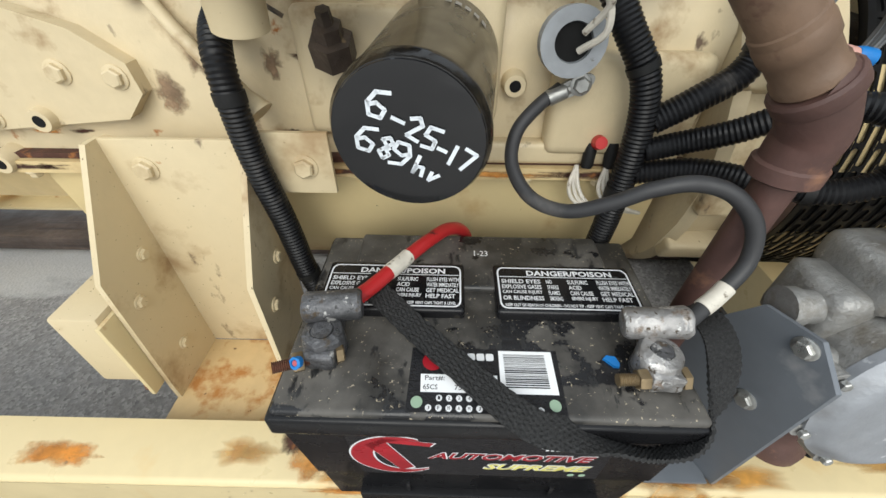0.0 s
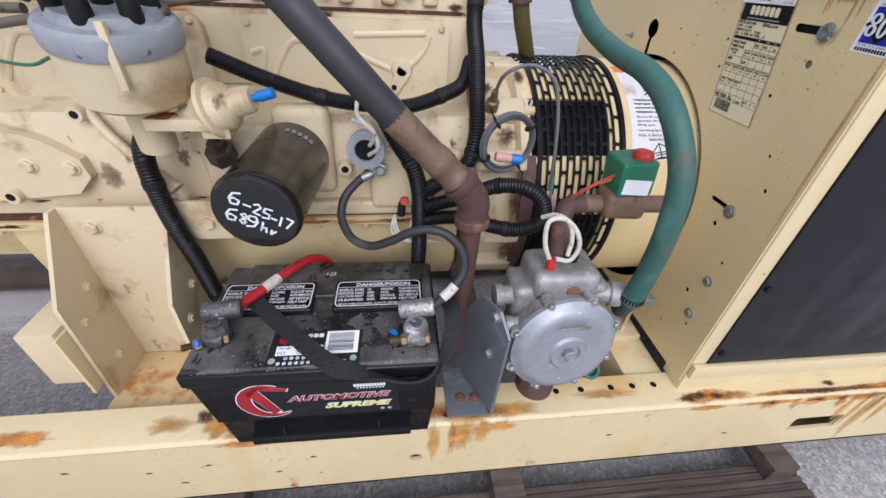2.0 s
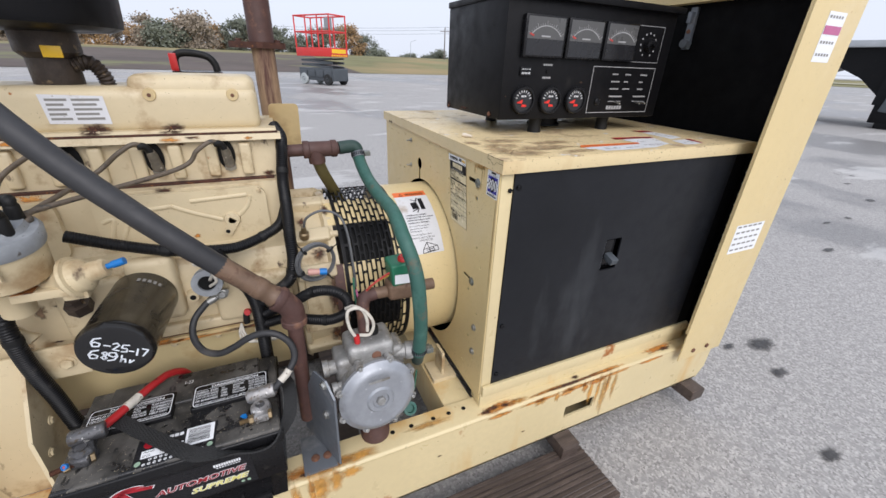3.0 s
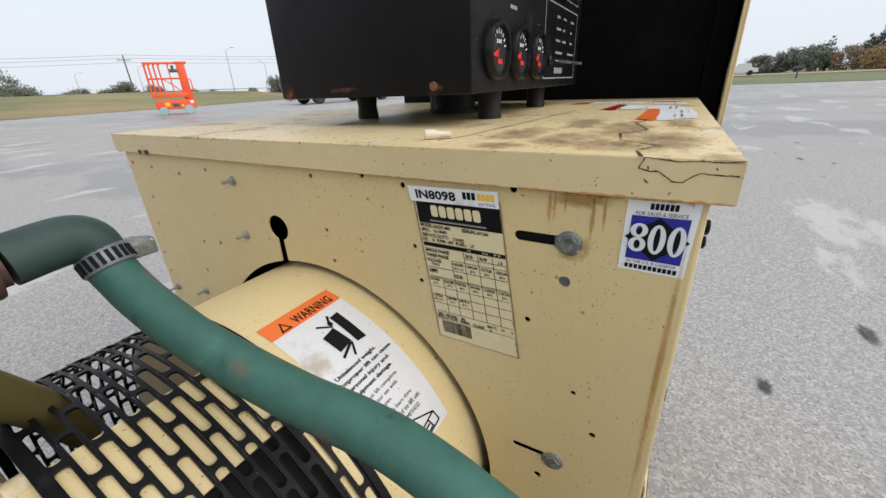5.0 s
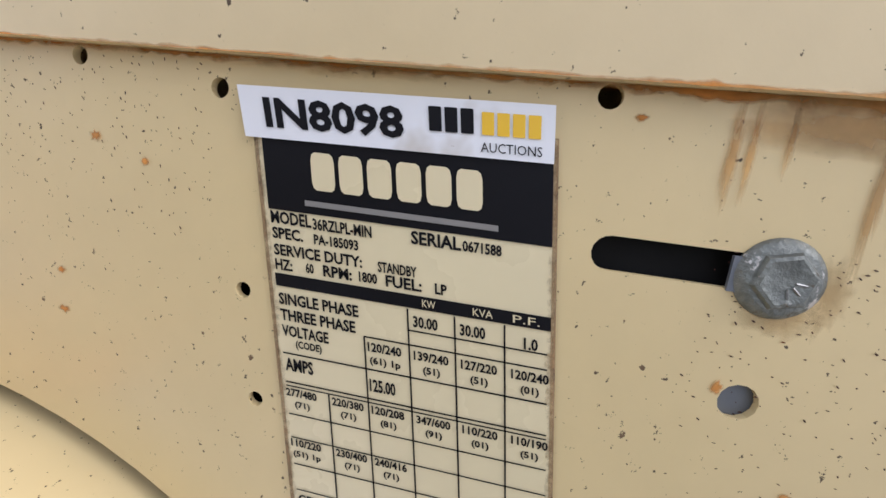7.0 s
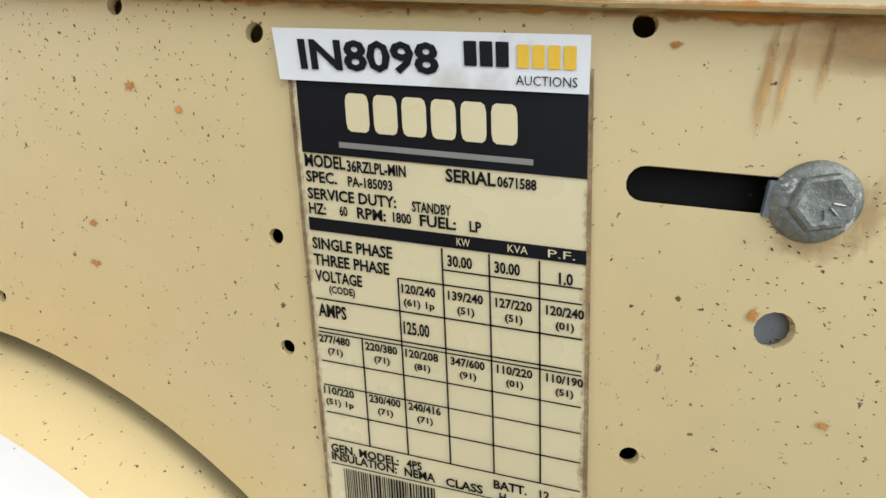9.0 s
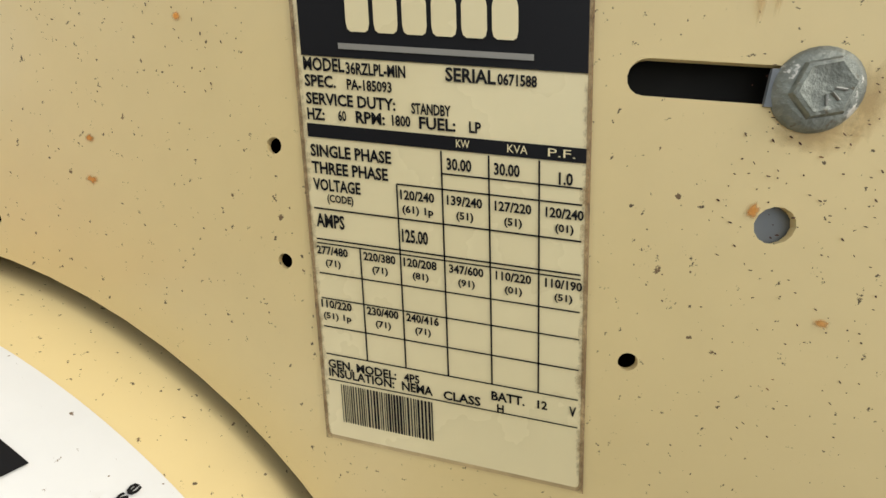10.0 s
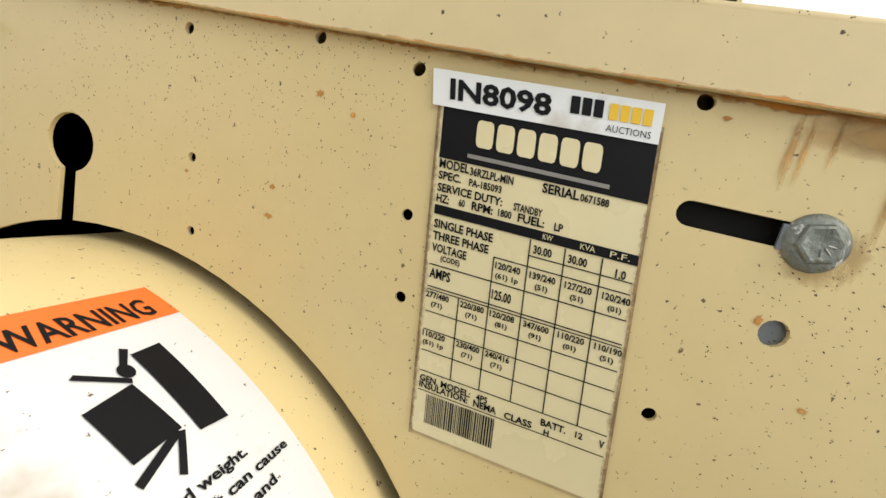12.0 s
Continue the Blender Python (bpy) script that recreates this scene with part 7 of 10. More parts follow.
# cylinder head
bm = B()
prism_x(bm, [(0.374, 0.794), (0.590, 0.794), (0.590, 0.872), (0.380, 0.872)], EX0, EX1)
soft_edges(bm, 0.006)
head = part("cylinder_head", bm, "cream_cast", eng)
bm = B()
prism_x(bm, [(0.360, 0.872), (0.590, 0.872), (0.590, 0.8835), (0.364, 0.8835)], EX0, 0.385)
soft_edges(bm, 0.003)
part("head_rail", bm, "cream_cast", eng)
bm = B()
prism_x(bm, [(0.366, 0.8838), (0.585, 0.8838), (0.585, 0.8875), (0.366, 0.8875)], EX0, 0.380)
part("cover_gasket", bm, "rust_dark", eng)
bm = B()
prism_x(bm, [(0.362, 0.788), (0.59, 0.788), (0.59, 0.7945), (0.362, 0.7945)], EX0, 0.36)
part("head_gasket", bm, "rust_dark", eng)
# ribs between the plug bores
for k, x in enumerate(np.arange(-0.62, 0.36, 0.0615)):
    bm = B()
    lump_box(bm, (x, 0.365, 0.800), (x + 0.022, 0.381, 0.866), 0.006)
    part("cast_rib", bm, "cream_cast", head)
# valve cover
bm = B()
add_box(bm, (EX0, 0.394, 0.886), (0.352, 0.548, 0.968), 0.022, segs=4)
vcov = part("valve_cover", bm, "cream_engine", eng, "smooth pressed valve cover with a data label")
bm = B()
add_box(bm, (0.135, 0.400, 0.905), (0.3505, 0.543, 0.989), 0.024, segs=4)
part("raised_end", bm, "cream_engine", vcov)
bm = B()
prism_x(bm, [(0.370, 0.8876), (0.580, 0.8876), (0.580, 0.8925), (0.374, 0.8925)], EX0, 0.378)
soft_edges(bm, 0.0015)
part("cover_flange", bm, "cream_engine", vcov)
for x in (0.170, 0.308):
    bm = B()
    add_lathe(bm, (x, 0.3940, 0.954), (0, -1, 0), [(0.012, -0.004), (0.010, 0.003), (0.006, 0.003)], 16)
    part("boss", bm, "cream_oily", vcov)
    bm = B()
    add_lathe(bm, (x, 0.3910, 0.954), (0, -1, 0), [(0.0035, 0), (0.0032, 0.0015)], 10)
    part("screw", bm, "rust", vcov)
for k, (x, z, rx, rz) in enumerate(((0.196, 0.8945, 0.018, 0.007), (0.075, 0.8955, 0.022, 0.009), (-0.20, 0.8945, 0.02, 0.006))):
    bm = B()
    tmp = ragged("rust_patch", x, z, rx, rz, 300 + k, lambda a, b: Vector((a, 0.3695 if b < 0.8925 else 0.3925 - (0.905 - b) * 0.02, b)), "rust_dark", vcov)
    bm.free()
bm = B()
bm.faces.new([bm.verts.new((x, 0.3933, z)) for x, z in ((0.014, 0.906), (0.102, 0.904), (0.100, 0.952), (0.010, 0.955))])
lb = part("data_label", bm, "decal_white", vcov, "white engine data label with grey print")
bm = B()
for r in range(5):
    z = 0.912 + r * 0.008
    for j, (a, b) in enumerate(((0.018, 0.048), (0.054, 0.094))):
        bm.faces.new([bm.verts.new((x, 0.3929, zz)) for x, zz in ((a, z), (b - 0.006 * (r % 2), z), (b - 0.006 * (r % 2), z + 0.004), (a, z + 0.004))])
part("print", bm, "ink_grey", lb)
# spark plugs in their bores with leads
plug_x = (0.278, 0.155, 0.031, -0.09, -0.22, -0.35)
for k, x in enumerate(plug_x):
    # the bore's inner shade is painted as a flat near-black oval
    bm = B()
    o = circle(0, 0, 0.0160, 24, 0.030)
    add_prism(bm, o, lambda a, b, d: Vector((x + a, 0.373 - d, 0.843 + b)), 0.0012)
    part("plug_bore", bm, "shade_black", head, "near-black oval for the shaded plug bore")
    pl = thing("spark_plug", (x, 0.375, 0.835), "dirty rubber-booted spark plug in the cylinder head", "spark plug", "spark plugs along the head")
    bm = B()
    d = Vector((-0.06, -0.34, 0.90)).normalized()
    o = Vector((x + 0.003, 0.3685, 0.823))
    add_lathe(bm, o - d * 0.004, d, [(0.0095, 0), (0.0100, 0.012), (0.0090, 0.014), (0.0086, 0.034), (0.0070, 0.042)], 16)
    lumpy(bm, 0.001, 120, k)
    part("boot", bm, "boot", pl)
    bm = B()
    add_lathe(bm, o - d * 0.008, d, [(0.0118, 0), (0.0118, 0.006)], 6)
    part("hex", bm, "zinc", pl)
    bm = B()
    t = o + d * 0.038
    lead = [t, t + Vector((-0.018, -0.010, 0.016)), t + Vector((-0.045, -0.018, 0.002)), t + Vector((-0.085, -0.028, -0.030)), Vector((max(-0.02, min(0.02, x - 0.1)), 0.215, 0.805)), Vector((-0.005 + 0.012 * (k % 3), 0.185, 0.795))]
    add_tube(bm, lead, 0.0042, 10, 8)
    part("lead", bm, "ignition_lead", pl)
    bm = B()
    add_tube(bm, [t - d * 0.006, t + Vector((-0.006, -0.004, 0.010)), t + Vector((-0.016, -0.009, 0.011))], 0.0062, 12, 5)
    part("elbow_boot", bm, "rubber", pl)
# push-rod side covers with raised ribs
for x0, x1 in ((0.050, 0.338), (-0.30, 0.0), (-0.66, -0.345)):
    bm = B()
    add_prism(bm, rrect(x0, 0.676, x1, 0.786, 0.020, 5), lambda a, b, d: Vector((a, 0.334 - d, b)), 0.012)
    soft_edges(bm, 0.004)
    sc = part("side_cover", bm, "cream_engine", eng, "pressed side cover with a raised diamond pattern")
    for pts in (((0.10, 0.20), (0.16, 0.50), (0.23, 0.72), (0.30, 0.74), (0.42, 0.76)), ((0.42, 0.76), (0.52, 0.62), (0.70, 0.42)), ((0.53, 0.82), (0.70, 0.84), (0.88, 0.86)), ((0.90, 0.84), (0.87, 0.64), (0.80, 0.46)), ((0.03, 0.58), (0.09, 0.62), (0.07, 0.40), (0.04, 0.22))):
        bm = B()
        add_tube(bm, [Vector((x0 + (x1 - x0) * u, 0.3218, 0.676 + 0.110 * v)) for u, v in pts], 0.0042, 10, 5)
        for v in bm.verts:
            v.co.y = 0.3218 + (v.co.y - 0.3218) * 0.62
        part("rib", bm, "cream_engine", sc)
    xm = x0 + (x1 - x0) * 0.76
    bm = B()
    add_lathe(bm, (xm, 0.3225, 0.722), (0, -1, 0), [(0.016, 0), (0.014, 0.006), (0.008, 0.007)], 20)
    add_prism(bm, [(xm - 0.022, 0.690), (xm - 0.008, 0.684), (xm + 0.012, 0.712), (xm - 0.004, 0.724)], lambda a, b, d: Vector((a, 0.3225 - d, b + 0.004)), 0.007)
    soft_edges(bm, 0.002)
    part("lifting_lug", bm, "cream_cast", sc)
    bm = B()
    add_lathe(bm, (xm - 0.012, 0.3152, 0.698), (0, -1, 0), [(0.0042, 0), (0.004, 0.0006)], 12)
    part("lug_hole", bm, "shade_black", sc)
    for u, v in ((0.04, 0.92), (0.96, 0.92), (0.04, 0.08), (0.5, 0.06)):
        bolt(sc, (x0 + (x1 - x0) * u, 0.322, 0.676 + 0.110 * v), (0, -1, 0), 0.004, 0.004, "cream_cast", False)
# cast details of the lower block
def boss(x, y, z, r, h, hole=True, material="cream_cast", d=(0, -1, 0)):
    dv = Vector(d).normalized()
    bm = B()
    add_lathe(bm, Vector((x, y, z)) - dv * 0.02, dv, [(r * 1.35, 0), (r * 1.1, 0.012), (r, 0.02 + h * 0.7), (r * 0.9, 0.02 + h)], 18)
    o = part("cast_boss", bm, material, block)
    if hole:
        bm = B()
        add_lathe(bm, Vector((x, y, z)) + dv * (h + 0.0002), dv, [(r * 0.5, 0), (r * 0.45, 0.0005)], 14)
        part("tapped_hole", bm, "shade_black", block)


for args in ((-0.285, 0.255, 0.560, 0.012, 0.018), (-0.36, 0.25, 0.512, 0.012, 0.012), (-0.25, 0.25, 0.522, 0.012, 0.012), (-0.08, 0.268, 0.640, 0.011, 0.014), (0.180, 0.256, 0.596, 0.011, 0.010), (-0.48, 0.255, 0.53, 0.012, 0.012), (0.30, 0.252, 0.545, 0.012, 0.012), (-0.16, 0.262, 0.672, 0.011, 0.01)):
    boss(*args)
bm = B()
add_prism(bm, [(-0.42, 0.540), (-0.20, 0.560), (-0.175, 0.585), (-0.178, 0.612), (-0.215, 0.640), (-0.30, 0.668), (-0.42, 0.66)], lambda a, b, d: Vector((a, 0.262 - d, b)), 0.016)
soft_edges(bm, 0.006, 3)
fcov = part("front_cover", bm, "cream_cast", eng, "cast front cover plate")
for x, z in ((-0.193, 0.600), (-0.245, 0.604), (-0.37, 0.62), (-0.34, 0.56)):
    bolt(fcov, (x, 0.246, z), (0, -1, 0), 0.008, 0.007, "cream_cast")
for lo, hi, bv, tr in (((0.09, 0.236, 0.560), (0.165, 0.270, 0.690), 0.014, None), ((-0.02, 0.246, 0.545), (0.08, 0.268, 0.66), 0.010, None), ((0.215, 0.240, 0.53), (0.36, 0.268, 0.625), 0.012, None), ((-0.62, 0.238, 0.53), (-0.45, 0.27, 0.69), 0.014, None), ((0.06, 0.246, 0.516), (0.36, 0.266, 0.540), 0.006, None)):
    bm = B()
    lump_box(bm, lo, hi, bv)
    lumpy(bm, 0.002, 20, lo[0] * 9)
    part("cast_lug", bm, "cream_cast", block)
bm = B()
add_tube(bm, [(-0.185, 0.300, 0.712), (-0.135, 0.255, 0.655), (-0.080, 0.232, 0.598)], 0.0062, 12, 4)
add_lathe(bm, (-0.078, 0.231, 0.596), (0.55, -0.15, -0.62), [(0.006, -0.01), (0.011, 0.0), (0.011, 0.010), (0.016, 0.03)], 16)
part("dipstick_tube", bm, "cream_cast", eng)
for k, (x, z, rx, rz) in enumerate(((0.02, 0.507, 0.05, 0.004), (0.16, 0.506, 0.07, 0.004), (0.27, 0.507, 0.05, 0.004), (-0.20, 0.507, 0.06, 0.004), (-0.35, 0.507, 0.05, 0.003), (0.10, 0.506, 0.03, 0.003))):
    ragged("rust_patch", x, z, rx, rz, 330 + k, lambda a, b: Vector((a, 0.2424, b)), "rust_dark" if k % 2 == 0 else "rust_orange", eng, 34, 0.8)
rnd_e = random.Random(21)
for k in range(46):
    x = rnd_e.uniform(-0.45, 0.36)
    y_, z = rnd_e.choice(((0.3594, 0.878), (0.3734, 0.803), (0.3734, 0.866), (0.3324, 0.792), (0.2614, 0.62), (0.2614, 0.54), (0.2424, 0.507), (0.3214, 0.69)))
    ragged("paint_chip", x, z + rnd_e.uniform(-0.004, 0.004), rnd_e.uniform(0.004, 0.016), rnd_e.uniform(0.002, 0.006), 600 + k, lambda a, b: Vector((a, y_, b)), rnd_e.choice(("rust_dark", "rust_dark", "rust_orange")), block, 18, 0.8)
for k in range(6):
    x, z = rnd_e.uniform(-0.35, 0.34), rnd_e.uniform(0.53, 0.66)
    ragged("oil_streak", x, z, rnd_e.uniform(0.006, 0.014), rnd_e.uniform(0.010, 0.026), 700 + k, lambda a, b: Vector((a, 0.2612, b)), "streak", block, 20, 0.6)
# engine mount: a gusseted bracket on the skid
mnt = thing("engine_mount", (-0.15, 0.15, RT), "cream folded steel engine mount with a rusty foot", "engine mount")
bm = B()
add_box(bm, (-0.230, 0.222, 0.236), (-0.072, 0.228, 0.550), 0.0015)
add_box(bm, (-0.076, 0.214, 0.497), (0.005, 0.220, 0.562), 0.0015)
part("back_plate", bm, "cream_engine", mnt)
for x0 in (-0.230, -0.078):
    bm = B()
    add_prism(bm, [(0.222, 0.550), (0.208, 0.550), (0.136, 0.434), (0.129, 0.262), (0.129, 0.232), (0.222, 0.232)], lambda a, b, d: Vector((x0 + d, a, b)), 0.006)
    g = part("gusset", bm, "cream_engine", mnt)
    for y, z in ((0.196, 0.425), (0.160, 0.385), (0.176, 0.290)):
        bolt(g, (x0 + 0.006, y, z), (1, 0, 0), 0.006, 0.005, "cream_engine")
bm = B()
add_box(bm, (-0.230, 0.0855, 0.228), (-0.060, 0.222, 0.236), 0.002)
part("foot", bm, "rust_foot", mnt, "foot plate with orange rust")
for x, y, z in ((-0.190, 0.222, 0.518), (-0.0225, 0.214, 0.527)):
    bolt(mnt, (x, y, z), (0, -1, 0), 0.009, 0.008, "cream_engine")
bm = B()
add_box(bm, (-0.288, 0.118, 0.292), (-0.2365, 0.235, 0.402), 0.004)
part("side_box", bm, "cream_engine", mnt)
bm = B()
add_box(bm, (-0.2362, 0.112, 0.272), (-0.2308, 0.140, 0.395), 0.001)
part("edge_angle", bm, "cream_rail", mnt)
for y, z in ((0.120, 0.285),):
    bolt(mnt, (-0.2362, y, z), (-1, 0, 0), 0.006, 0.005, "rust")
# oil filter
of = thing("oil_filter", (0.12, 0.20, 0.60), "black spin-on oil filter with handwritten white marks on its end", "oil filter")
fa, fb = Vector((0.112, 0.252, 0.621)), Vector((0.094, 0.099, 0.608))
fd = (fb - fa).normalized()
fl = (fb - fa).length
bm = B()
add_lathe(bm, fa, fd, [(0.044, -0.01), (0.047, 0.0), (0.049, 0.006), (0.0505, 0.012), (0.0505, fl - 0.014), (0.052, fl - 0.012), (0.052, fl - 0.006), (0.049, fl), (0.046, fl + 0.001)], 12 * 4)
can = part("can", bm, "filter_side", of, "dusty black can")
bm = B()
add_lathe(bm, fa + fd * fl, fd, [(0.050, -0.003), (0.048, 0.0012), (0.040, 0.0022), (0.02, 0.0016), (0.0, 0.0016)], 48, cap1=False)
end = part("end_cap", bm, "filter_black", of, "glossy black end cap")
fu = Vector((0, 0, 1)) - fd * fd.z
fu.normalize()
fr = fd.cross(fu) * -1.0
if fr.x < 0:
    fr = -fr
mark = lambda a, b: fa + fd * (fl + 0.0026) + fr * (a * 0.985 + b * 0.174) + fu * (b * 0.985 - a * 0.174)


def stroke(bm, pts, w=0.0013):
    pts = [Vector((a, b)) for a, b in pts]
    for p, q in zip(pts, pts[1:]):
        d = (q - p).normalized() * w
        n = Vector((-d.y, d.x)) * 1.0
        bm.faces.new([bm.verts.new(mark(*(v))) for v in (p - d * 0.4 + n, q + d * 0.4 + n, q + d * 0.4 - n, p - d * 0.4 - n)])


def rot(pts, a, ox, oy, s=1.0):
    c, t = math.cos(radians(a)), math.sin(radians(a))
    return [(ox + s * (x * c - y * t), oy + s * (x * t + y * c)) for x, y in pts]


six = [(0.006, 0.014), (-0.002, 0.011), (-0.005, 0.003), (-0.002, -0.004), (0.005, -0.003), (0.006, 0.003), (0.0, 0.005), (-0.004, 0.002)]
two = [(-0.004, 0.009), (0.001, 0.012), (0.004, 0.008), (-0.003, -0.002), (0.005, -0.003)]
five = [(0.006, 0.012), (-0.002, 0.011), (-0.003, 0.005), (0.004, 0.004), (0.004, -0.002), (-0.003, -0.003)]
eight = [(0.003, 0.005), (-0.003, 0.010), (0.001, 0.013), (0.004, 0.010), (-0.003, 0.001), (0.001, -0.003), (0.004, 0.001), (0.0, 0.005)]
for ch, x, y in ((six, -0.022, 0.016), ([(-0.004, 0.003), (0.004, 0.003)], -0.008, 0.010), (two, 0.002, 0.006), (five, 0.012, 0.002), ([(-0.003, 0.003), (0.003, 0.003)], 0.021, -0.003), ([(0, 0.011), (0, -0.003)], 0.028, -0.006), ([(-0.003, 0.012), (0.005, 0.011), (0.000, -0.003)], 0.036, -0.008)):
    bm = B()
    stroke(bm, rot(ch, -14, x, y))
    part("painted_character", bm, "white_paint", end)
for ch, x, y in ((six, -0.028, -0.008), (eight, -0.015, -0.012), ([(-x, 0.010 - y) for x, y in six], -0.004, -0.015), ([(-0.003, 0.011), (-0.003, -0.003), (-0.002, 0.003), (0.002, 0.004), (0.003, -0.003)], 0.009, -0.019), ([(-0.002, 0.004), (-0.002, -0.003), (0.003, 0.004)], 0.019, -0.022)):
    bm = B()
    stroke(bm, rot(ch, -14, x, y))
    part("painted_character", bm, "white_paint", end)
bm = B()
for k in range(5):
    a = radians(8 + 9 * k)
    c0 = lambda ang, h: fa + fd * h + (fu * math.cos(ang) + fr * math.sin(ang)) * 0.0509
    bm.faces.new([bm.verts.new(c0(x, h)) for x, h in ((a, 0.030), (a + 0.10, 0.030), (a + 0.10, 0.038), (a, 0.038))])
part("can_print", bm, "ink_grey", can)
# distributor
ds = thing("distributor", (-0.02, 0.21, 0.70), "cream distributor with a grey cap and black ignition leads", "distributor")
dd = Vector((0.10, -0.16, 0.98)).normalized()
d0 = Vector((0.004, 0.200, 0.700))
bm = B()
add_lathe(bm, d0, dd, [(0.020, -0.05), (0.021, 0.004), (0.026, 0.010), (0.049, 0.014), (0.0545, 0.019), (0.056, 0.068)], 36)
part("housing", bm, "cream_engine", ds)
bm = B()
add_lathe(bm, d0 + dd * 0.068, dd, [(0.058, 0), (0.059, 0.004), (0.059, 0.018), (0.055, 0.023), (0.046, 0.024), (0.042, 0.032), (0.0, 0.034)], 40, cap1=False)
part("cap", bm, "grey_cap", ds, "grey moulded cap")
u0, w0, _ = frame_of(dd)
for k in range(7):
    a = 2 * math.pi * k / 6
    o = d0 + dd * 0.092 + (u0 * math.cos(a) + w0 * math.sin(a)) * (0.036 if k < 6 else 0)
    bm = B()
    add_lathe(bm, o, dd, [(0.0085, 0), (0.0095, 0.004), (0.0085, 0.026), (0.0075, 0.028)], 14)
    out = (u0 * math.cos(a) + w0 * math.sin(a)) if k < 6 else Vector((-1, 0, 0.3))
    add_tube(bm, [o + dd * 0.022, o + dd * 0.032, o + dd * 0.034 + out * 0.012 + Vector((-0.014, 0, 0)), o + dd * 0.030 + out * 0.016 + Vector((-0.036, 0.0, 0))], 0.0070, 12, 5)
    part("lead_boot", bm, "rubber", ds)
bm = B()
o = d0 + dd * 0.055 - Vector((0, 0.056, 0)) * 1.0
add_box(bm, (o.x + 0.020, o.y - 0.002, o.z - 0.02), (o.x + 0.027, o.y + 0.004, o.z + 0.036), 0.001)
part("spring_clip", bm, "cream_cast", ds)
for k, pts in enumerate(([(-0.06, 0.20, 0.80), (-0.14, 0.215, 0.815), (-0.25, 0.24, 0.818), (-0.40, 0.25, 0.83)], [(-0.06, 0.19, 0.792), (-0.15, 0.20, 0.790), (-0.26, 0.22, 0.795), (-0.42, 0.24, 0.80)], [(-0.05, 0.185, 0.785), (-0.14, 0.19, 0.77), (-0.24, 0.21, 0.755), (-0.40, 0.235, 0.742)], [(-0.03, 0.23, 0.815), (-0.10, 0.25, 0.835), (-0.20, 0.27, 0.84), (-0.38, 0.28, 0.845)])):
    bm = B()
    add_tube(bm, pts, 0.0045, 10, 8)
    part("lead", bm, "ignition_lead", ds)
wb = thing("ignition_harness", (-0.11, 0.23, 0.72), "thin red, green and white harness leads hanging beside the distributor", "wiring")
for pts, mt in (([(-0.080, 0.235, 0.770), (-0.110, 0.225, 0.755), (-0.135, 0.225, 0.745), (-0.170, 0.235, 0.735), (-0.24, 0.25, 0.742)], "green_wire"), ([(-0.080, 0.233, 0.768), (-0.112, 0.222, 0.758), (-0.120, 0.218, 0.738), (-0.100, 0.222, 0.715)], "red_wire"), ([(-0.100, 0.222, 0.715), (-0.098, 0.218, 0.700), (-0.088, 0.220, 0.694), (-0.078, 0.224, 0.704), (-0.084, 0.226, 0.716), (-0.096, 0.228, 0.716)], "white_wire"), ([(-0.085, 0.230, 0.716), (-0.070, 0.238, 0.690), (-0.050, 0.246, 0.668), (-0.025, 0.252, 0.650)], "ignition_lead")):
    bm = B()
    add_tube(bm, pts, 0.0020, 8, 6)
    part("lead", bm, mt, wb)
# vacuum-style actuator with a blue hose
va = thing("vacuum_actuator", (0.06, 0.22, 0.68), "cream round vacuum actuator with a blue plug", "actuator")
bm = B()
va0, va1 = Vector((0.012, 0.200, 0.672)), Vector((0.105, 0.190, 0.700))
vd = (va1 - va0).normalized()
add_lathe(bm, va0 - vd * 0.02, vd, [(0.006, -0.035), (0.006, 0.0), (0.012, 0.002), (0.014, 0.016), (0.026, 0.034), (0.034, 0.040), (0.034, 0.0455), (0.028, 0.047), (0.026, 0.058), (0.016, 0.066), (0.015, 0.086), (0.011, 0.09)], 28)
body = part("body", bm, "cream_engine", va)
bm = B()
add_box(bm, (-0.040, 0.176, 0.6585), (0.034, 0.200, 0.6725), 0.002)
add_box(bm, (0.016, 0.180, 0.648), (0.048, 0.196, 0.690), 0.003)
part("bracket", bm, "cream_cast", va, "flat painted mounting bracket")
bm = B()
add_box(bm, (-0.036, 0.1745, 0.6725), (-0.012, 0.198, 0.6740), 0.001)
part("rust_patch", bm, "rust_orange", va)
bm = B()
add_lathe(bm, va0 + vd * 0.068, vd, [(0.0045, 0), (0.0045, 0.010), (0.006, 0.010), (0.006, 0.028)], 14)
part("blue_plug", bm, "blue_plastic", va)
bm = B()
add_lathe(bm, (0.022, 0.218, 0.640), (0, -0.4, 0.9), [(0.019, -0.02), (0.019, 0.0), (0.012, 0.001), (0.012, 0.012), (0.0065, 0.013), (0.006, 0.024)], 6)
tagged(part("oil_sender", bm, "oily_dark"), "oily sender unit on the engine block", "sender")
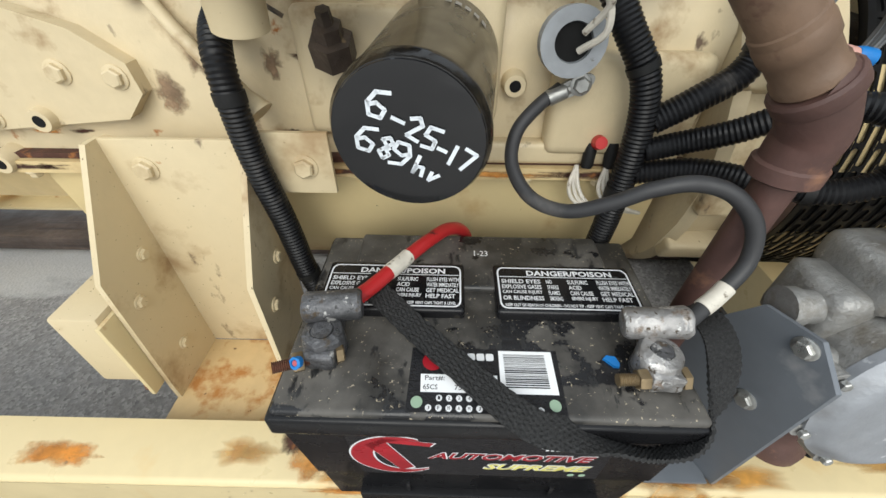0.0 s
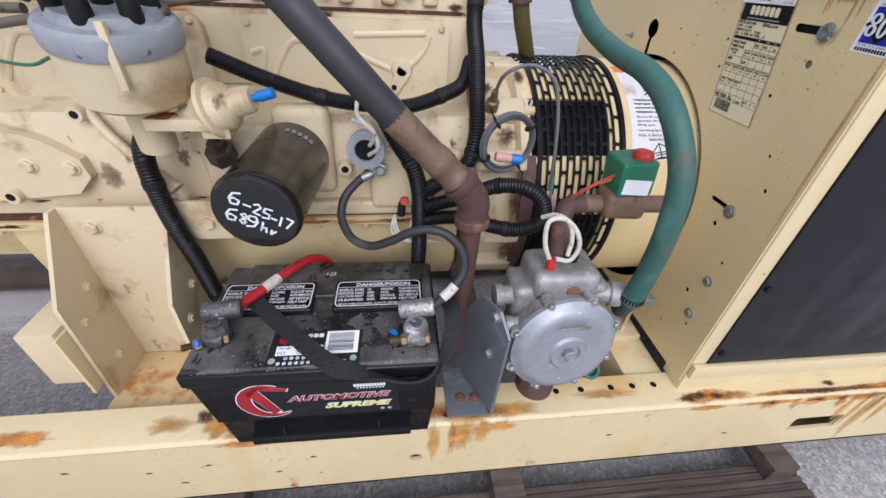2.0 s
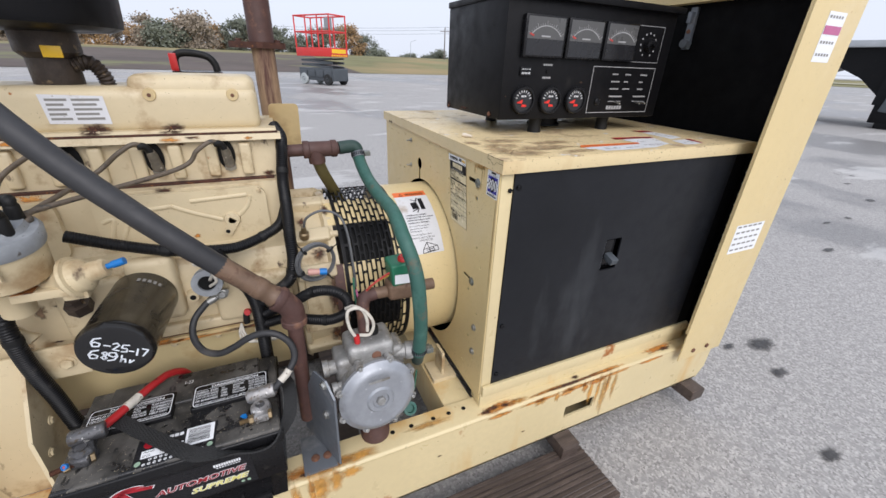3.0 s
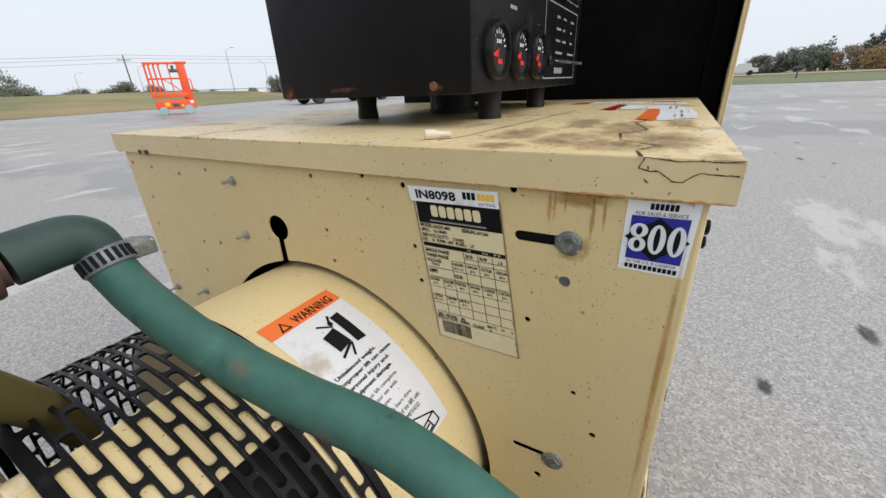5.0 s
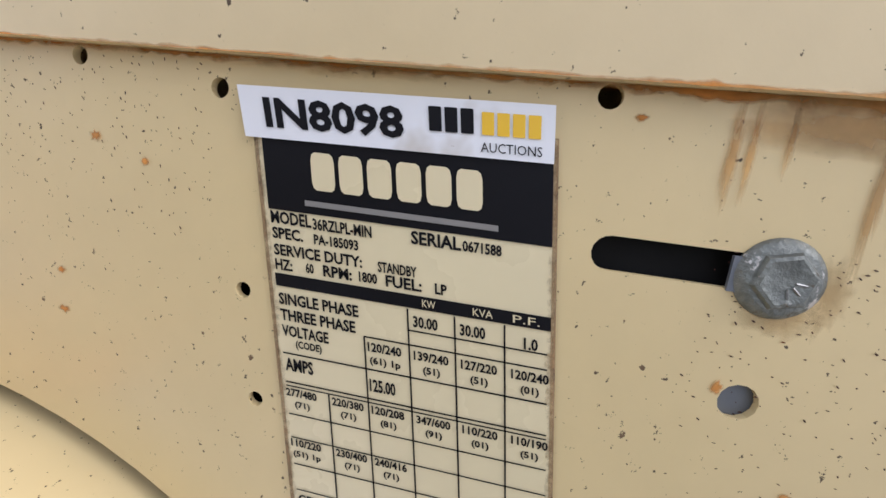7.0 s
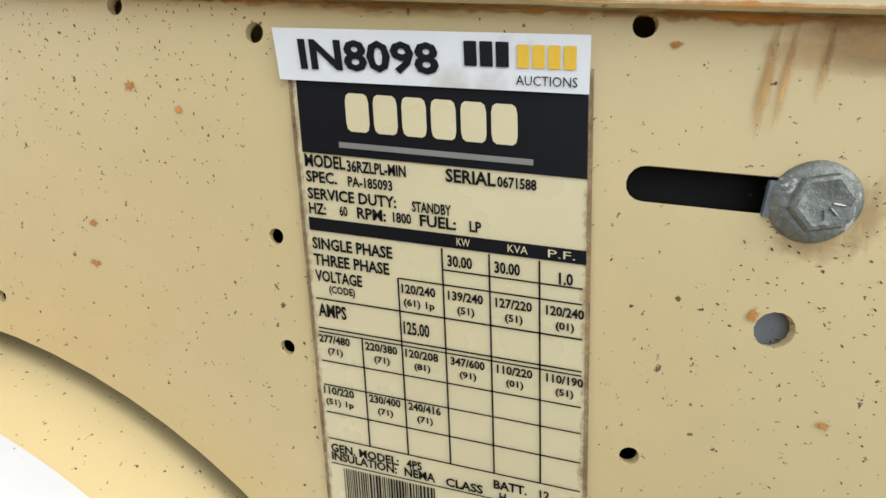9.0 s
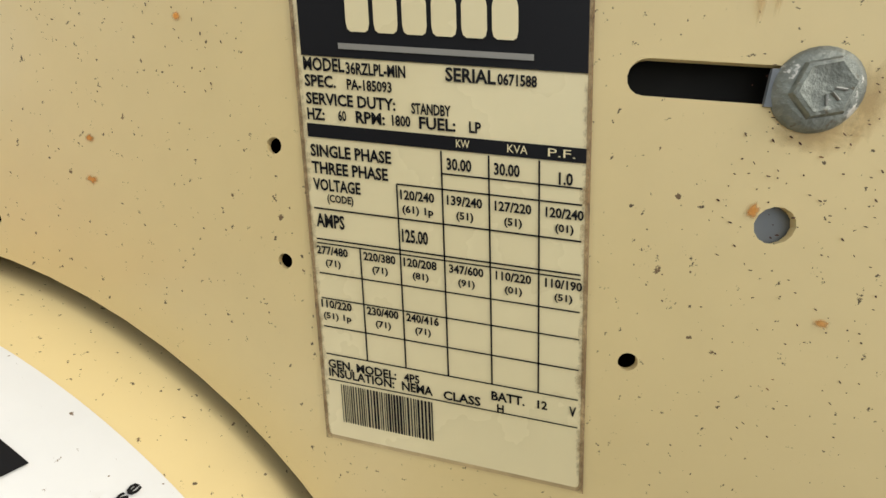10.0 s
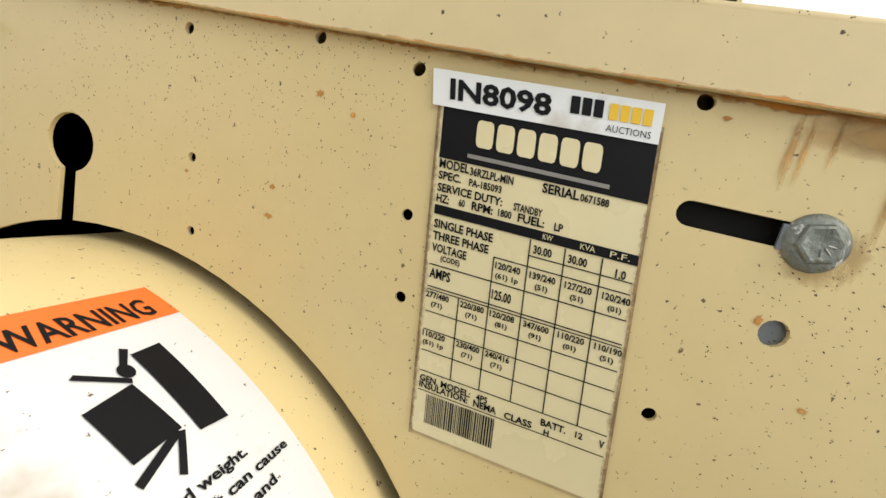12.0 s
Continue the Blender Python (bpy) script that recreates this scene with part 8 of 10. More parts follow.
# starter solenoid with white leads
so = thing("starter_solenoid", (0.235, 0.21, 0.64), "grey round solenoid with a black socket and white wires", "solenoid")
bm = B()
add_lathe(bm, (0.232, 0.262, 0.655), (-0.05, -1, 0.12), [(0.018, 0), (0.018, 0.03), (0.026, 0.032), (0.026, 0.05), (0.015, 0.050), (0.014, 0.044)], 28, cap1=False)
part("can", bm, "grey_cap", so)
bm = B()
add_lathe(bm, (0.230, 0.2165, 0.6605), (-0.05, -1, 0.12), [(0.015, 0), (0.0, 0.0003)], 20, cap1=False)
part("socket", bm, "shade_black", so)
for k, pts in enumerate(([(0.236, 0.212, 0.668), (0.245, 0.195, 0.690), (0.232, 0.195, 0.705), (0.222, 0.215, 0.712), (0.224, 0.25, 0.73)], [(0.234, 0.212, 0.655), (0.248, 0.198, 0.672), (0.240, 0.20, 0.697), (0.215, 0.222, 0.700)])):
    bm = B()
    add_tube(bm, pts, 0.0028, 8, 8)
    part("white_wire", bm, "white_wire", so)
# terminal cluster: red cap, white leads
tc = thing("wire_terminal", (0.275, 0.235, 0.56), "red and black terminal boots with white wires on the block", "terminal")
bm = B()
add_lathe(bm, (0.282, 0.245, 0.592), (0, -0.8, -0.4), [(0.008, -0.01), (0.010, 0.0), (0.009, 0.014), (0.006, 0.018)], 14)
part("stud", bm, "zinc", tc)
bm = B()
add_lathe(bm, (0.270, 0.225, 0.580), (0, -0.9, 0.3), [(0.0065, 0), (0.0075, 0.004), (0.006, 0.012)], 14)
part("red_cap", bm, "red_plastic", tc)
for k, (x, dx) in enumerate(((0.262, -0.008), (0.283, 0.002))):
    bm = B()
    add_lathe(bm, (x + 0.004, 0.228, 0.578), (dx * 8, -0.25, -1), [(0.0065, 0), (0.0065, 0.022), (0.005, 0.026)], 12)
    part("boot", bm, "rubber", tc)
    for j in range(3):
        bm = B()
        add_tube(bm, [(x + dx, 0.222, 0.556), (x + dx - 0.006 + 0.005 * j, 0.212, 0.535), (x + dx + 0.004 + 0.006 * j, 0.205, 0.520), (x + 0.025 + 0.004 * j, 0.205, 0.512), (x + 0.05, 0.215, 0.502)], 0.0022, 8, 6)
        part("white_wire", bm, "white_wire", tc)


def loom(name, pts, r, label, ribs=0.0040, clips=()):
    bm = B()
    add_tube(bm, pts, r, 14, 12, ribs=ribs, depth=0.045)
    th = thing(name, pts[-1], label, "wiring loom")
    part("conduit", bm, "loom", th)
    path = smooth_path(pts, 12)
    for f in (0.3, 0.72):
        i = int(len(path) * f)
        bm = B()
        add_tube(bm, [path[i], path[i + 1], path[i + 2]], r * 1.1, 14, 3)
        part("tape_wrap", bm, "rubber", th, "wrap of black tape")
    return th


loom("wiring_loom", [(-0.082, 0.262, 0.655), (-0.070, 0.215, 0.640), (-0.064, 0.197, 0.609), (-0.061, 0.197, 0.541), (-0.051, 0.199, 0.469), (-0.044, 0.199, 0.407), (-0.036, 0.205, 0.36), (-0.03, 0.235, 0.31)], 0.0122, "thick black corrugated loom hanging beside the engine mount")
loom("wiring_loom", [(0.375, 0.420, 0.892), (0.386, 0.395, 0.872), (0.384, 0.373, 0.851), (0.376, 0.340, 0.792), (0.374, 0.285, 0.746), (0.371, 0.240, 0.700), (0.370, 0.220, 0.660), (0.360, 0.213, 0.621), (0.330, 0.211, 0.598), (0.300, 0.213, 0.577)], 0.0115, "thick black corrugated loom running down the engine's end")
loom("wiring_loom", [(0.374, 0.337, 0.735), (0.357, 0.290, 0.712), (0.327, 0.258, 0.704), (0.285, 0.248, 0.692), (0.248, 0.246, 0.690), (0.172, 0.250, 0.697), (0.095, 0.252, 0.720), (0.029, 0.250, 0.748)], 0.0100, "black corrugated loom along the side of the engine")
loom("wiring_loom", [(0.236, 0.240, 0.690), (0.258, 0.222, 0.652), (0.280, 0.212, 0.617), (0.2895, 0.211, 0.580), (0.291, 0.211, 0.532), (0.290, 0.214, 0.468), (0.288, 0.222, 0.40)], 0.0122, "taped black corrugated loom dropping behind the battery")
loom("wiring_loom", [(0.300, 0.208, 0.552), (0.330, 0.203, 0.563), (0.358, 0.190, 0.578), (0.395, 0.170, 0.605), (0.430, 0.150, 0.612), (0.455, 0.140, 0.595), (0.455, 0.138, 0.565), (0.425, 0.145, 0.548), (0.385, 0.165, 0.545), (0.345, 0.195, 0.540), (0.300, 0.210, 0.528)], 0.0105, "black corrugated loom looping past the flywheel housing")

# ---------------------------------------------------------------- flywheel housing
fh = thing("flywheel_housing", (0.42, AY, 0.28), "cream cast flywheel housing with rust patches", "flywheel housing")
bm = B()
add_lathe(bm, (0.372, AY, AZ), (1, 0, 0), [(0.16, 0), (0.205, 0.002), (0.212, 0.012), (0.200, 0.016), (0.195, 0.070), (0.208, 0.076), (0.208, 0.092), (0.19, 0.094)], 64)
lumpy(bm, 0.0015, 25, 3)
hs = part("housing", bm, "cream_cast", fh)
for a in (12, 40, 62, 95, -20, 118):
    t = radians(a)
    bm = B()
    c = cyl3(0.415, t, 0.205)
    add_box(bm, (-0.040, -0.016, -0.014), (0.040, 0.016, 0.014), 0.006, Matrix.Rotation(t, 4, "X"), 3)
    for v in bm.verts:
        v.co += c
    part("cast_pad", bm, "cream_cast", hs)
    bm = B()
    c = cyl3(0.440, t, 0.206)
    add_lathe(bm, c, (1, 0, 0), [(0.010, 0), (0.010, 0.020), (0.0075, 0.021), (0.0075, 0.032)], 14)
    part("housing_bolt", bm, "cream_cast", hs)
for k, (x, a, rx, ra) in enumerate(((0.425, 52, 0.014, 0.06), (0.445, 78, 0.015, 0.22), (0.40, 30, 0.008, 0.04), (0.455, 22, 0.008, 0.07), (0.44, 105, 0.012, 0.12))):
    ragged("rust_patch", x, radians(a), rx, ra, 400 + k, lambda q, b: cyl3(q, b, 0.2135), "rust_dark", hs)
coil = thing("coiled_wire", (0.424, 0.196, 0.61), "coil of grey wire with a pink and blue connector", "wire coil")
coil_c = Vector((0.424, 0.196, 0.652))
coil_rnd = random.Random(17)
for k in range(9):
    bm = B()
    r, oy, ez = 0.0375 + 0.0050 * coil_rnd.random(), 0.007 * coil_rnd.uniform(-1, 1), coil_rnd.uniform(0.92, 1.04)
    off = Vector((coil_rnd.uniform(-0.0025, 0.0025), oy, coil_rnd.uniform(-0.0025, 0.0025)))
    pts = [coil_c + off + Vector((r * math.cos(a) * 0.9, 0.22 * r * math.cos(a) - 0.10 * r * math.sin(a), r * ez * math.sin(a))) for a in (2 * math.pi * j / 16 + k for j in range(17))]
    add_tube(bm, pts, 0.0018, 7, 3)
    part("wire_loop", bm, "grey_wire", coil)
for a in (0.6, 2.2, 3.6, 5.3):
    bm = B()
    r = 0.040
    c = coil_c + Vector((r * math.cos(a) * 0.9, 0.22 * r * math.cos(a) - 0.10 * r * math.sin(a), r * math.sin(a)))
    out = Vector((math.cos(a), 0.0, math.sin(a)))
    add_lathe(bm, c, Vector((-math.sin(a), 0.1, math.cos(a))), [(0.0080, -0.0018), (0.0086, -0.0012), (0.0086, 0.0012), (0.0080, 0.0018)], 12)
    add_tube(bm, [c + out * 0.008, c + out * 0.014 + Vector((0, -0.003, 0.001)), c + out * 0.020 + Vector((0, -0.004, 0.004))], 0.0011, 6, 3)
    part("cable_tie", bm, "rubber", coil)
bm = B()
add_lathe(bm, (0.405, 0.183, 0.640), (1, 0, -0.15), [(0.006, 0), (0.007, 0.004), (0.006, 0.022)], 12)
M["skin_pink"] = make("pale_pink_plastic", (0.55, 0.30, 0.25), 0.5, var=0.1, bump=0.03)
part("pink_connector", bm, "skin_pink", coil)
bm = B()
add_lathe(bm, (0.427, 0.183, 0.637), (1, 0, -0.15), [(0.006, 0), (0.007, 0.003), (0.007, 0.014)], 12)
part("blue_connector", bm, "blue_plastic", coil)
bm = B()
add_tube(bm, [(0.400, 0.262, 0.705), (0.408, 0.245, 0.735), (0.440, 0.24, 0.748), (0.470, 0.232, 0.735), (0.482, 0.222, 0.70), (0.486, 0.208, 0.64), (0.488, 0.203, 0.58)], 0.0026, 8, 8)
tagged(part("sensor_wire", bm, "grey_wire"), "thin grey wire arching over the housing", "wire")
bm = B()
add_lathe(bm, (0.400, 0.268, 0.690), (0, -0.4, 0.9), [(0.010, -0.01), (0.010, 0.004), (0.006, 0.006), (0.005, 0.022)], 14)
tagged(part("speed_sensor", bm, "brass"), "small brass sensor screwed into the housing", "sensor")

# ---------------------------------------------------------------- gas piping
vp = thing("vapour_pipe", (0.30, 0.12, 0.62), "dark insulated gas pipe with rusty brown fittings", "gas pipe")
bm = B()
add_tube(bm, [(0.260, 0.119, 0.712), (0.207, 0.118, 0.771), (0.160, 0.126, 0.822), (0.110, 0.141, 0.874), (0.055, 0.167, 0.933), (-0.002, 0.211, 0.991), (-0.045, 0.26, 1.032), (-0.085, 0.31, 1.045), (-0.12, 0.36, 1.035)], 0.0172, 18, 10, wob=0.02)
part("insulated_hose", bm, "grey_rubber", vp)
pa, pb = Vector((0.260, 0.119, 0.712)), Vector((0.346, 0.112, 0.627))
pd = (pb - pa).normalized()
bm = B()
add_lathe(bm, pa - pd * 0.004, pd, [(0.0174, 0), (0.0172, 0.060), (0.0184, 0.061), (0.0184, 0.066)], 24)
part("tan_nipple", bm, "pipe_tan", vp)
bm = B()
add_lathe(bm, pa + pd * 0.062, pd, [(0.0182, 0), (0.0190, 0.003), (0.0190, 0.012), (0.0176, 0.014), (0.0176, 0.028), (0.0190, 0.030), (0.0190, 0.036), (0.0172, 0.038), (0.0172, 0.046)], 24)
part("coupling", bm, "pipe_tan", vp)
bm = B()
add_tube(bm, [pa + pd * 0.104, pb - pd * 0.012, pb + Vector((0.006, 0.004, -0.014)), pb + Vector((0.008, 0.006, -0.030)), pb + Vector((0.008, 0.007, -0.05))], 0.0208, 20, 6)
add_lathe(bm, pa + pd * 0.100, pd, [(0.0215, 0), (0.0232, 0.002), (0.0232, 0.010), (0.0210, 0.013)], 22)
add_lathe(bm, pb + Vector((0.008, 0.007, -0.040)), (0, 0, -1), [(0.0210, -0.002), (0.0232, 0), (0.0232, 0.010), (0.0205, 0.012)], 22)
part("elbow", bm, "pipe_brown", vp, "brown rusty pipe elbow")
bm = B()
add_cyl(bm, pb + Vector((0.008, 0.007, -0.045)), (0.350, 0.130, 0.32), 0.0142, n=20)
part("down_pipe", bm, "pipe_brown", vp)
# regulator
rg = thing("gas_regulator", (0.47, 0.05, 0.36), "round cast aluminium gas regulator held by a grey steel bracket", "gas regulator")
rc0, rn = Vector((0.475, 0.050, 0.440)), Vector((0.06, -1.0, 0.13)).normalized()
bm = B()
add_lathe(bm, rc0, rn, [(0.052, -0.085), (0.066, -0.075), (0.074, -0.045), (0.078, -0.02), (0.082, 0.0), (0.082, 0.006)], 48)
lumpy(bm, 0.0012, 40, 5)
rb = part("rear_body", bm, "aluminium", rg, "rough cast rear body")
bm = B()
add_lathe(bm, rc0 + rn * 0.0065, rn, [(0.083, 0), (0.083, 0.008), (0.078, 0.011), (0.074, 0.016), (0.064, 0.021), (0.060, 0.0205), (0.030, 0.022), (0.026, 0.026), (0.018, 0.026), (0.016, 0.022), (0.0, 0.022)], 56, cap1=False)
cv = part("front_cover", bm, "aluminium_smooth", rg, "smooth round front cover with a raised hub")
u0, w0, _ = frame_of(rn)
for k in range(8):
    a = 2 * math.pi * (k + 0.5) / 8
    o = rc0 + (u0 * math.cos(a) + w0 * math.sin(a)) * 0.084
    bm = B()
    add_lathe(bm, o - rn * 0.006, rn, [(0.0085, 0), (0.0085, 0.018)], 12)
    part("screw_ear", bm, "aluminium", rb)
    bolt(rg, o + rn * 0.014, rn, 0.0042, 0.005, "zinc", False)
bm = B()
add_lathe(bm, rc0 + rn * 0.0325, rn, [(0.010, -0.006), (0.010, 0.004), (0.008, 0.006)], 6)
part("hub_nut", bm, "aluminium", rg)
for s in (-1, 1):
    c = rc0 + rn * 0.0292 + Vector((0.0, 0, 0.052 * s if s > 0 else -0.026))
    r3 = Vector((1, 0, 0)) - rn * rn.x
    r3.normalize()
    u3 = rn.cross(r3)
    if u3.z < 0:
        u3 = -u3
    wdt = 0.022 if s > 0 else 0.018
    bm = B()
    bm.faces.new([bm.verts.new(c + r3 * a + u3 * b) for a, b in ((-wdt, -0.003), (wdt, -0.003), (wdt, 0.003), (-wdt, 0.003))])
    part("worn_marking", bm, "aluminium", cv)
for lo, hi, bv in (((0.425, 0.07, 0.505), (0.525, 0.15, 0.548), 0.014), ((0.400, 0.075, 0.455), (0.44, 0.14, 0.52), 0.012), ((0.51, 0.08, 0.45), (0.55, 0.14, 0.52), 0.012)):
    bm = B()
    lump_box(bm, lo, hi, bv)
    lumpy(bm, 0.003, 28, lo[0] * 30)
    part("cast_body", bm, "aluminium", rg)
bm = B()
add_lathe(bm, (0.484, 0.071, 0.522), (0, -1, 0.2), [(0.010, 0), (0.010, 0.004), (0.006, 0.005)], 14)
part("rusty_plug", bm, "rust", rg)
for p0, p1, r in (((0.53, 0.095, 0.497), (0.575, 0.085, 0.497), 0.017), ((0.40, 0.095, 0.497), (0.375, 0.095, 0.497), 0.015), ((0.41, 0.060, 0.470), (0.386, 0.058, 0.470), 0.012)):
    bm = B()
    d = Vector(p1) - Vector(p0)
    add_lathe(bm, p0, d, [(r, -0.01), (r, d.length * 0.5), (r * 1.2, d.length * 0.55), (r * 1.2, d.length)], 20)
    part("port", bm, "aluminium", rg)
bm = B()
add_lathe(bm, (0.475, 0.085, 0.350), (0, 0, -1), [(0.026, 0), (0.026, 0.05), (0.034, 0.06), (0.034, 0.082)], 24)
part("bottom_outlet", bm, "pipe_brown", rg)
bm = B()
add_lathe(bm, (0.552, 0.062, 0.346), (0.1, -0.7, 0.5), [(0.008, 0), (0.016, 0.001), (0.016, 0.012), (0.010, 0.013), (0.009, 0.006)], 20)
part("drain_ring", bm, "green_hose", rg, "green coated drain fitting")
bm = B()
add_tube(bm, [(0.552, 0.062, 0.36), (0.560, 0.060, 0.385), (0.566, 0.058, 0.42), (0.570, 0.058, 0.46)], 0.0018, 8, 5)
part("drain_wire", bm, "green_wire", rg)
br = thing("regulator_bracket", (0.385, 0.08, RT), "grey steel bracket plate bolted to the skid, with rusty bolts", "bracket")
bm = B()
add_prism(bm, [(0.028, 0.268), (0.150, 0.268), (0.148, 0.36), (0.084, 0.481), (0.046, 0.484), (0.022, 0.455)], lambda a, b, d: Vector((0.397 + d - (a - 0.025) * 0.42, a, b)), 0.004)
soft_edges(bm, 0.001)
part("plate", bm, "grey_plate", br)
bm = B()
add_box(bm, (0.327, 0.028, 0.2665), (0.392, 0.120, 0.2705), 0.001)
part("foot", bm, "grey_plate", br)
for x, y in ((0.352, 0.06), (0.376, 0.058)):
    bolt(br, (x, y, 0.2705), (0, 0, 1), 0.006, 0.005, "rust")
for y, z in ((0.054, 0.391), (0.050, 0.471)):
    bolt(br, (0.397 - (y - 0.025) * 0.42, y, z), (-1, -0.42, 0), 0.0065, 0.006)
# solenoid valve
sv = thing("solenoid_valve", (0.575, 0.16, 0.58), "green solenoid valve with a red cap on brown pipework", "valve")
bm = B()
add_box(bm, (0.551, 0.146, 0.594), (0.600, 0.197, 0.642), 0.005, Matrix.Rotation(radians(-4), 4, "Y"), 3)
cb = part("coil", bm, "green_plastic", sv)
bm = B()
bm.faces.new([bm.verts.new((x, 0.1453, z)) for x, z in ((0.557, 0.599), (0.595, 0.5965), (0.595, 0.618), (0.557, 0.6205))])
part("coil_label", bm, "white_label", cb)
bm = B()
add_lathe(bm, (0.583, 0.166, 0.639), (0.05, 0, 1), [(0.0135, 0), (0.0135, 0.008), (0.010, 0.0125)], 20)
part("red_cap", bm, "red_plastic", sv)
bm = B()
lump_box(bm, (0.545, 0.146, 0.556), (0.605, 0.190, 0.596), 0.010)
lumpy(bm, 0.003, 60, 2.0)
add_cyl(bm, (0.50, 0.168, 0.574), (0.65, 0.168, 0.570), 0.0125, n=20)
part("valve_body", bm, "pipe_tan", sv)
bm = B()
add_tube(bm, [(0.52, 0.168, 0.574), (0.498, 0.165, 0.570), (0.490, 0.157, 0.553), (0.489, 0.145, 0.525), (0.487, 0.135, 0.50)], 0.0135, 16, 6)
part("brown_elbow", bm, "pipe_brown", sv)
for pts, mt in (([(0.553, 0.165, 0.618), (0.520, 0.155, 0.608), (0.502, 0.165, 0.585), (0.492, 0.180, 0.55), (0.487, 0.165, 0.52)], "red_wire"), ([(0.553, 0.170, 0.610), (0.515, 0.163, 0.598), (0.495, 0.175, 0.560), (0.490, 0.160, 0.52)], "yellow_wire"), ([(0.484, 0.202, 0.60), (0.482, 0.19, 0.56), (0.484, 0.165, 0.53), (0.486, 0.14, 0.51)], "green_wire"), ([(0.488, 0.202, 0.57), (0.489, 0.18, 0.54), (0.491, 0.15, 0.515)], "pink_wire")):
    bm = B()
    add_tube(bm, pts, 0.0022, 8, 6)
    part("lead", bm, mt, sv)
for pts in ([(0.461, 0.085, 0.532), (0.449, 0.09, 0.561), (0.449, 0.095, 0.592), (0.469, 0.095, 0.596), (0.487, 0.09, 0.581), (0.496, 0.088, 0.556), (0.487, 0.086, 0.536), (0.466, 0.085, 0.54)], [(0.45, 0.12, 0.584), (0.462, 0.105, 0.596), (0.477, 0.095, 0.59), (0.484, 0.09, 0.568), (0.483, 0.088, 0.543)]):
    bm = B()
    add_tube(bm, pts, 0.0033, 10, 6)
    tagged(part("white_taped_wire", bm, "white_wire"), "white taped wire looping above the gas regulator", "wire", "taped wires")
bm = B()
add_lathe(bm, (0.461, 0.085, 0.532), (0, 0.2, 1), [(0.005, -0.012), (0.006, -0.004), (0.006, 0.008)], 12)
tagged(part("wire_connector", bm, "red_plastic"), "small red wire connector above the regulator", "connector")
bm = B()
add_lathe(bm, (0.498, 0.105, 0.525), (0, 0.1, 1), [(0.011, -0.01), (0.011, 0.012), (0.008, 0.014)], 14)
tagged(part("wire_plug", bm, "rubber"), "black plug on top of the gas regulator", "plug")
# green hose and iron pipe
gh = thing("green_coolant_hose", (0.59, 0.25, 0.65), "green rubber hose with clamps, arching down past the alternator", "hose")
hose = [(0.5500, 0.399, 0.834), (0.5512, 0.396, 0.823), (0.5525, 0.386, 0.811), (0.5535, 0.364, 0.798), (0.556, 0.318, 0.780), (0.562, 0.250, 0.764), (0.567, 0.176, 0.755), (0.564, 0.105, 0.732), (0.574, 0.062, 0.675), (0.580, 0.052, 0.602), (0.584, 0.057, 0.532), (0.583, 0.061, 0.495), (0.582, 0.062, 0.475)]
bm = B()
add_tube(bm, hose, 0.0140, 24, 12, wob=0.02)
part("hose", bm, "green_hose", gh)
for i0, p0, p1 in ((0, (0.5507, 0.3978, 0.8290), (0.5520, 0.3905, 0.8165)), (1, (0.5835, 0.0635, 0.490), (0.5825, 0.0625, 0.477))):
    bm = B()
    d = (Vector(p1) - Vector(p0))
    add_lathe(bm, p0, d, [(0.0148, 0), (0.0154, 0.001), (0.0154, 0.012), (0.0148, 0.013)], 28)
    ck = part("hose_clamp", bm, "grey_plate", gh, "worm-drive clamp")
    u0, w0, dn = frame_of(d)
    bm = B()
    out = Vector((0.95, 0.25, 0.35)) if i0 == 0 else Vector((1, -0.2, 0))
    o = Vector(p0) + dn * 0.006 + (out - dn * out.dot(dn)).normalized() * 0.0215
    add_box(bm, (-0.008, -0.007, -0.006), (0.008, 0.007, 0.006), 0.002)
    add_lathe(bm, (0.0, 0.006, 0), (0, 1, 0), [(0.006, 0), (0.006, 0.006)], 6)
    for v in bm.verts:
        v.co += o
    part("clamp_screw", bm, "bolt_worn", ck)
    for k in range(22):
        a = 2 * math.pi * k / 22 + 0.4
        q = Vector(p0) + dn * 0.007 + (u0 * math.cos(a) + w0 * math.sin(a)) * 0.0155
        bm = B()
        add_box(bm, (-0.0012, -0.0006, -0.0042), (0.0012, 0.0006, 0.0042))
        m = Matrix((u0, w0, dn)).transposed().to_4x4() @ Matrix.Rotation(a + math.pi / 2, 4, "Z")
        for v in bm.verts:
            v.co = q + (m @ v.co)
        part("band_slot", bm, "shade_black", ck)
bm = B()
add_tube(bm, [(0.508, 0.397, 0.840), (0.528, 0.398, 0.842), (0.541, 0.399, 0.842), (0.548, 0.399, 0.8375), (0.5503, 0.3985, 0.8300)], 0.0150, 20, 6)
part("elbow_end", bm, "green_dark", gh, "dark green elbow end")
bm = B()
add_cyl(bm, (0.582, 0.062, 0.478), (0.585, 0.078, 0.445), 0.013, n=16)
part("barb", bm, "green_dark", gh)
ip = thing("iron_pipe_tee", (0.48, 0.43, 0.75), "rusty brown iron pipe and tee with an olive branch pipe", "pipe")
bm = B()
add_cyl(bm, (0.35, 0.412, 0.821), (0.45, 0.400, 0.825), 0.0135, n=18)
part("pipe", bm, "pipe_brown", ip)
bm = B()
add_cyl(bm, (0.488, 0.397, 0.825), (0.503, 0.396, 0.826), 0.0135, n=18)
part("pipe", bm, "pipe_brown", ip)
bm = B()
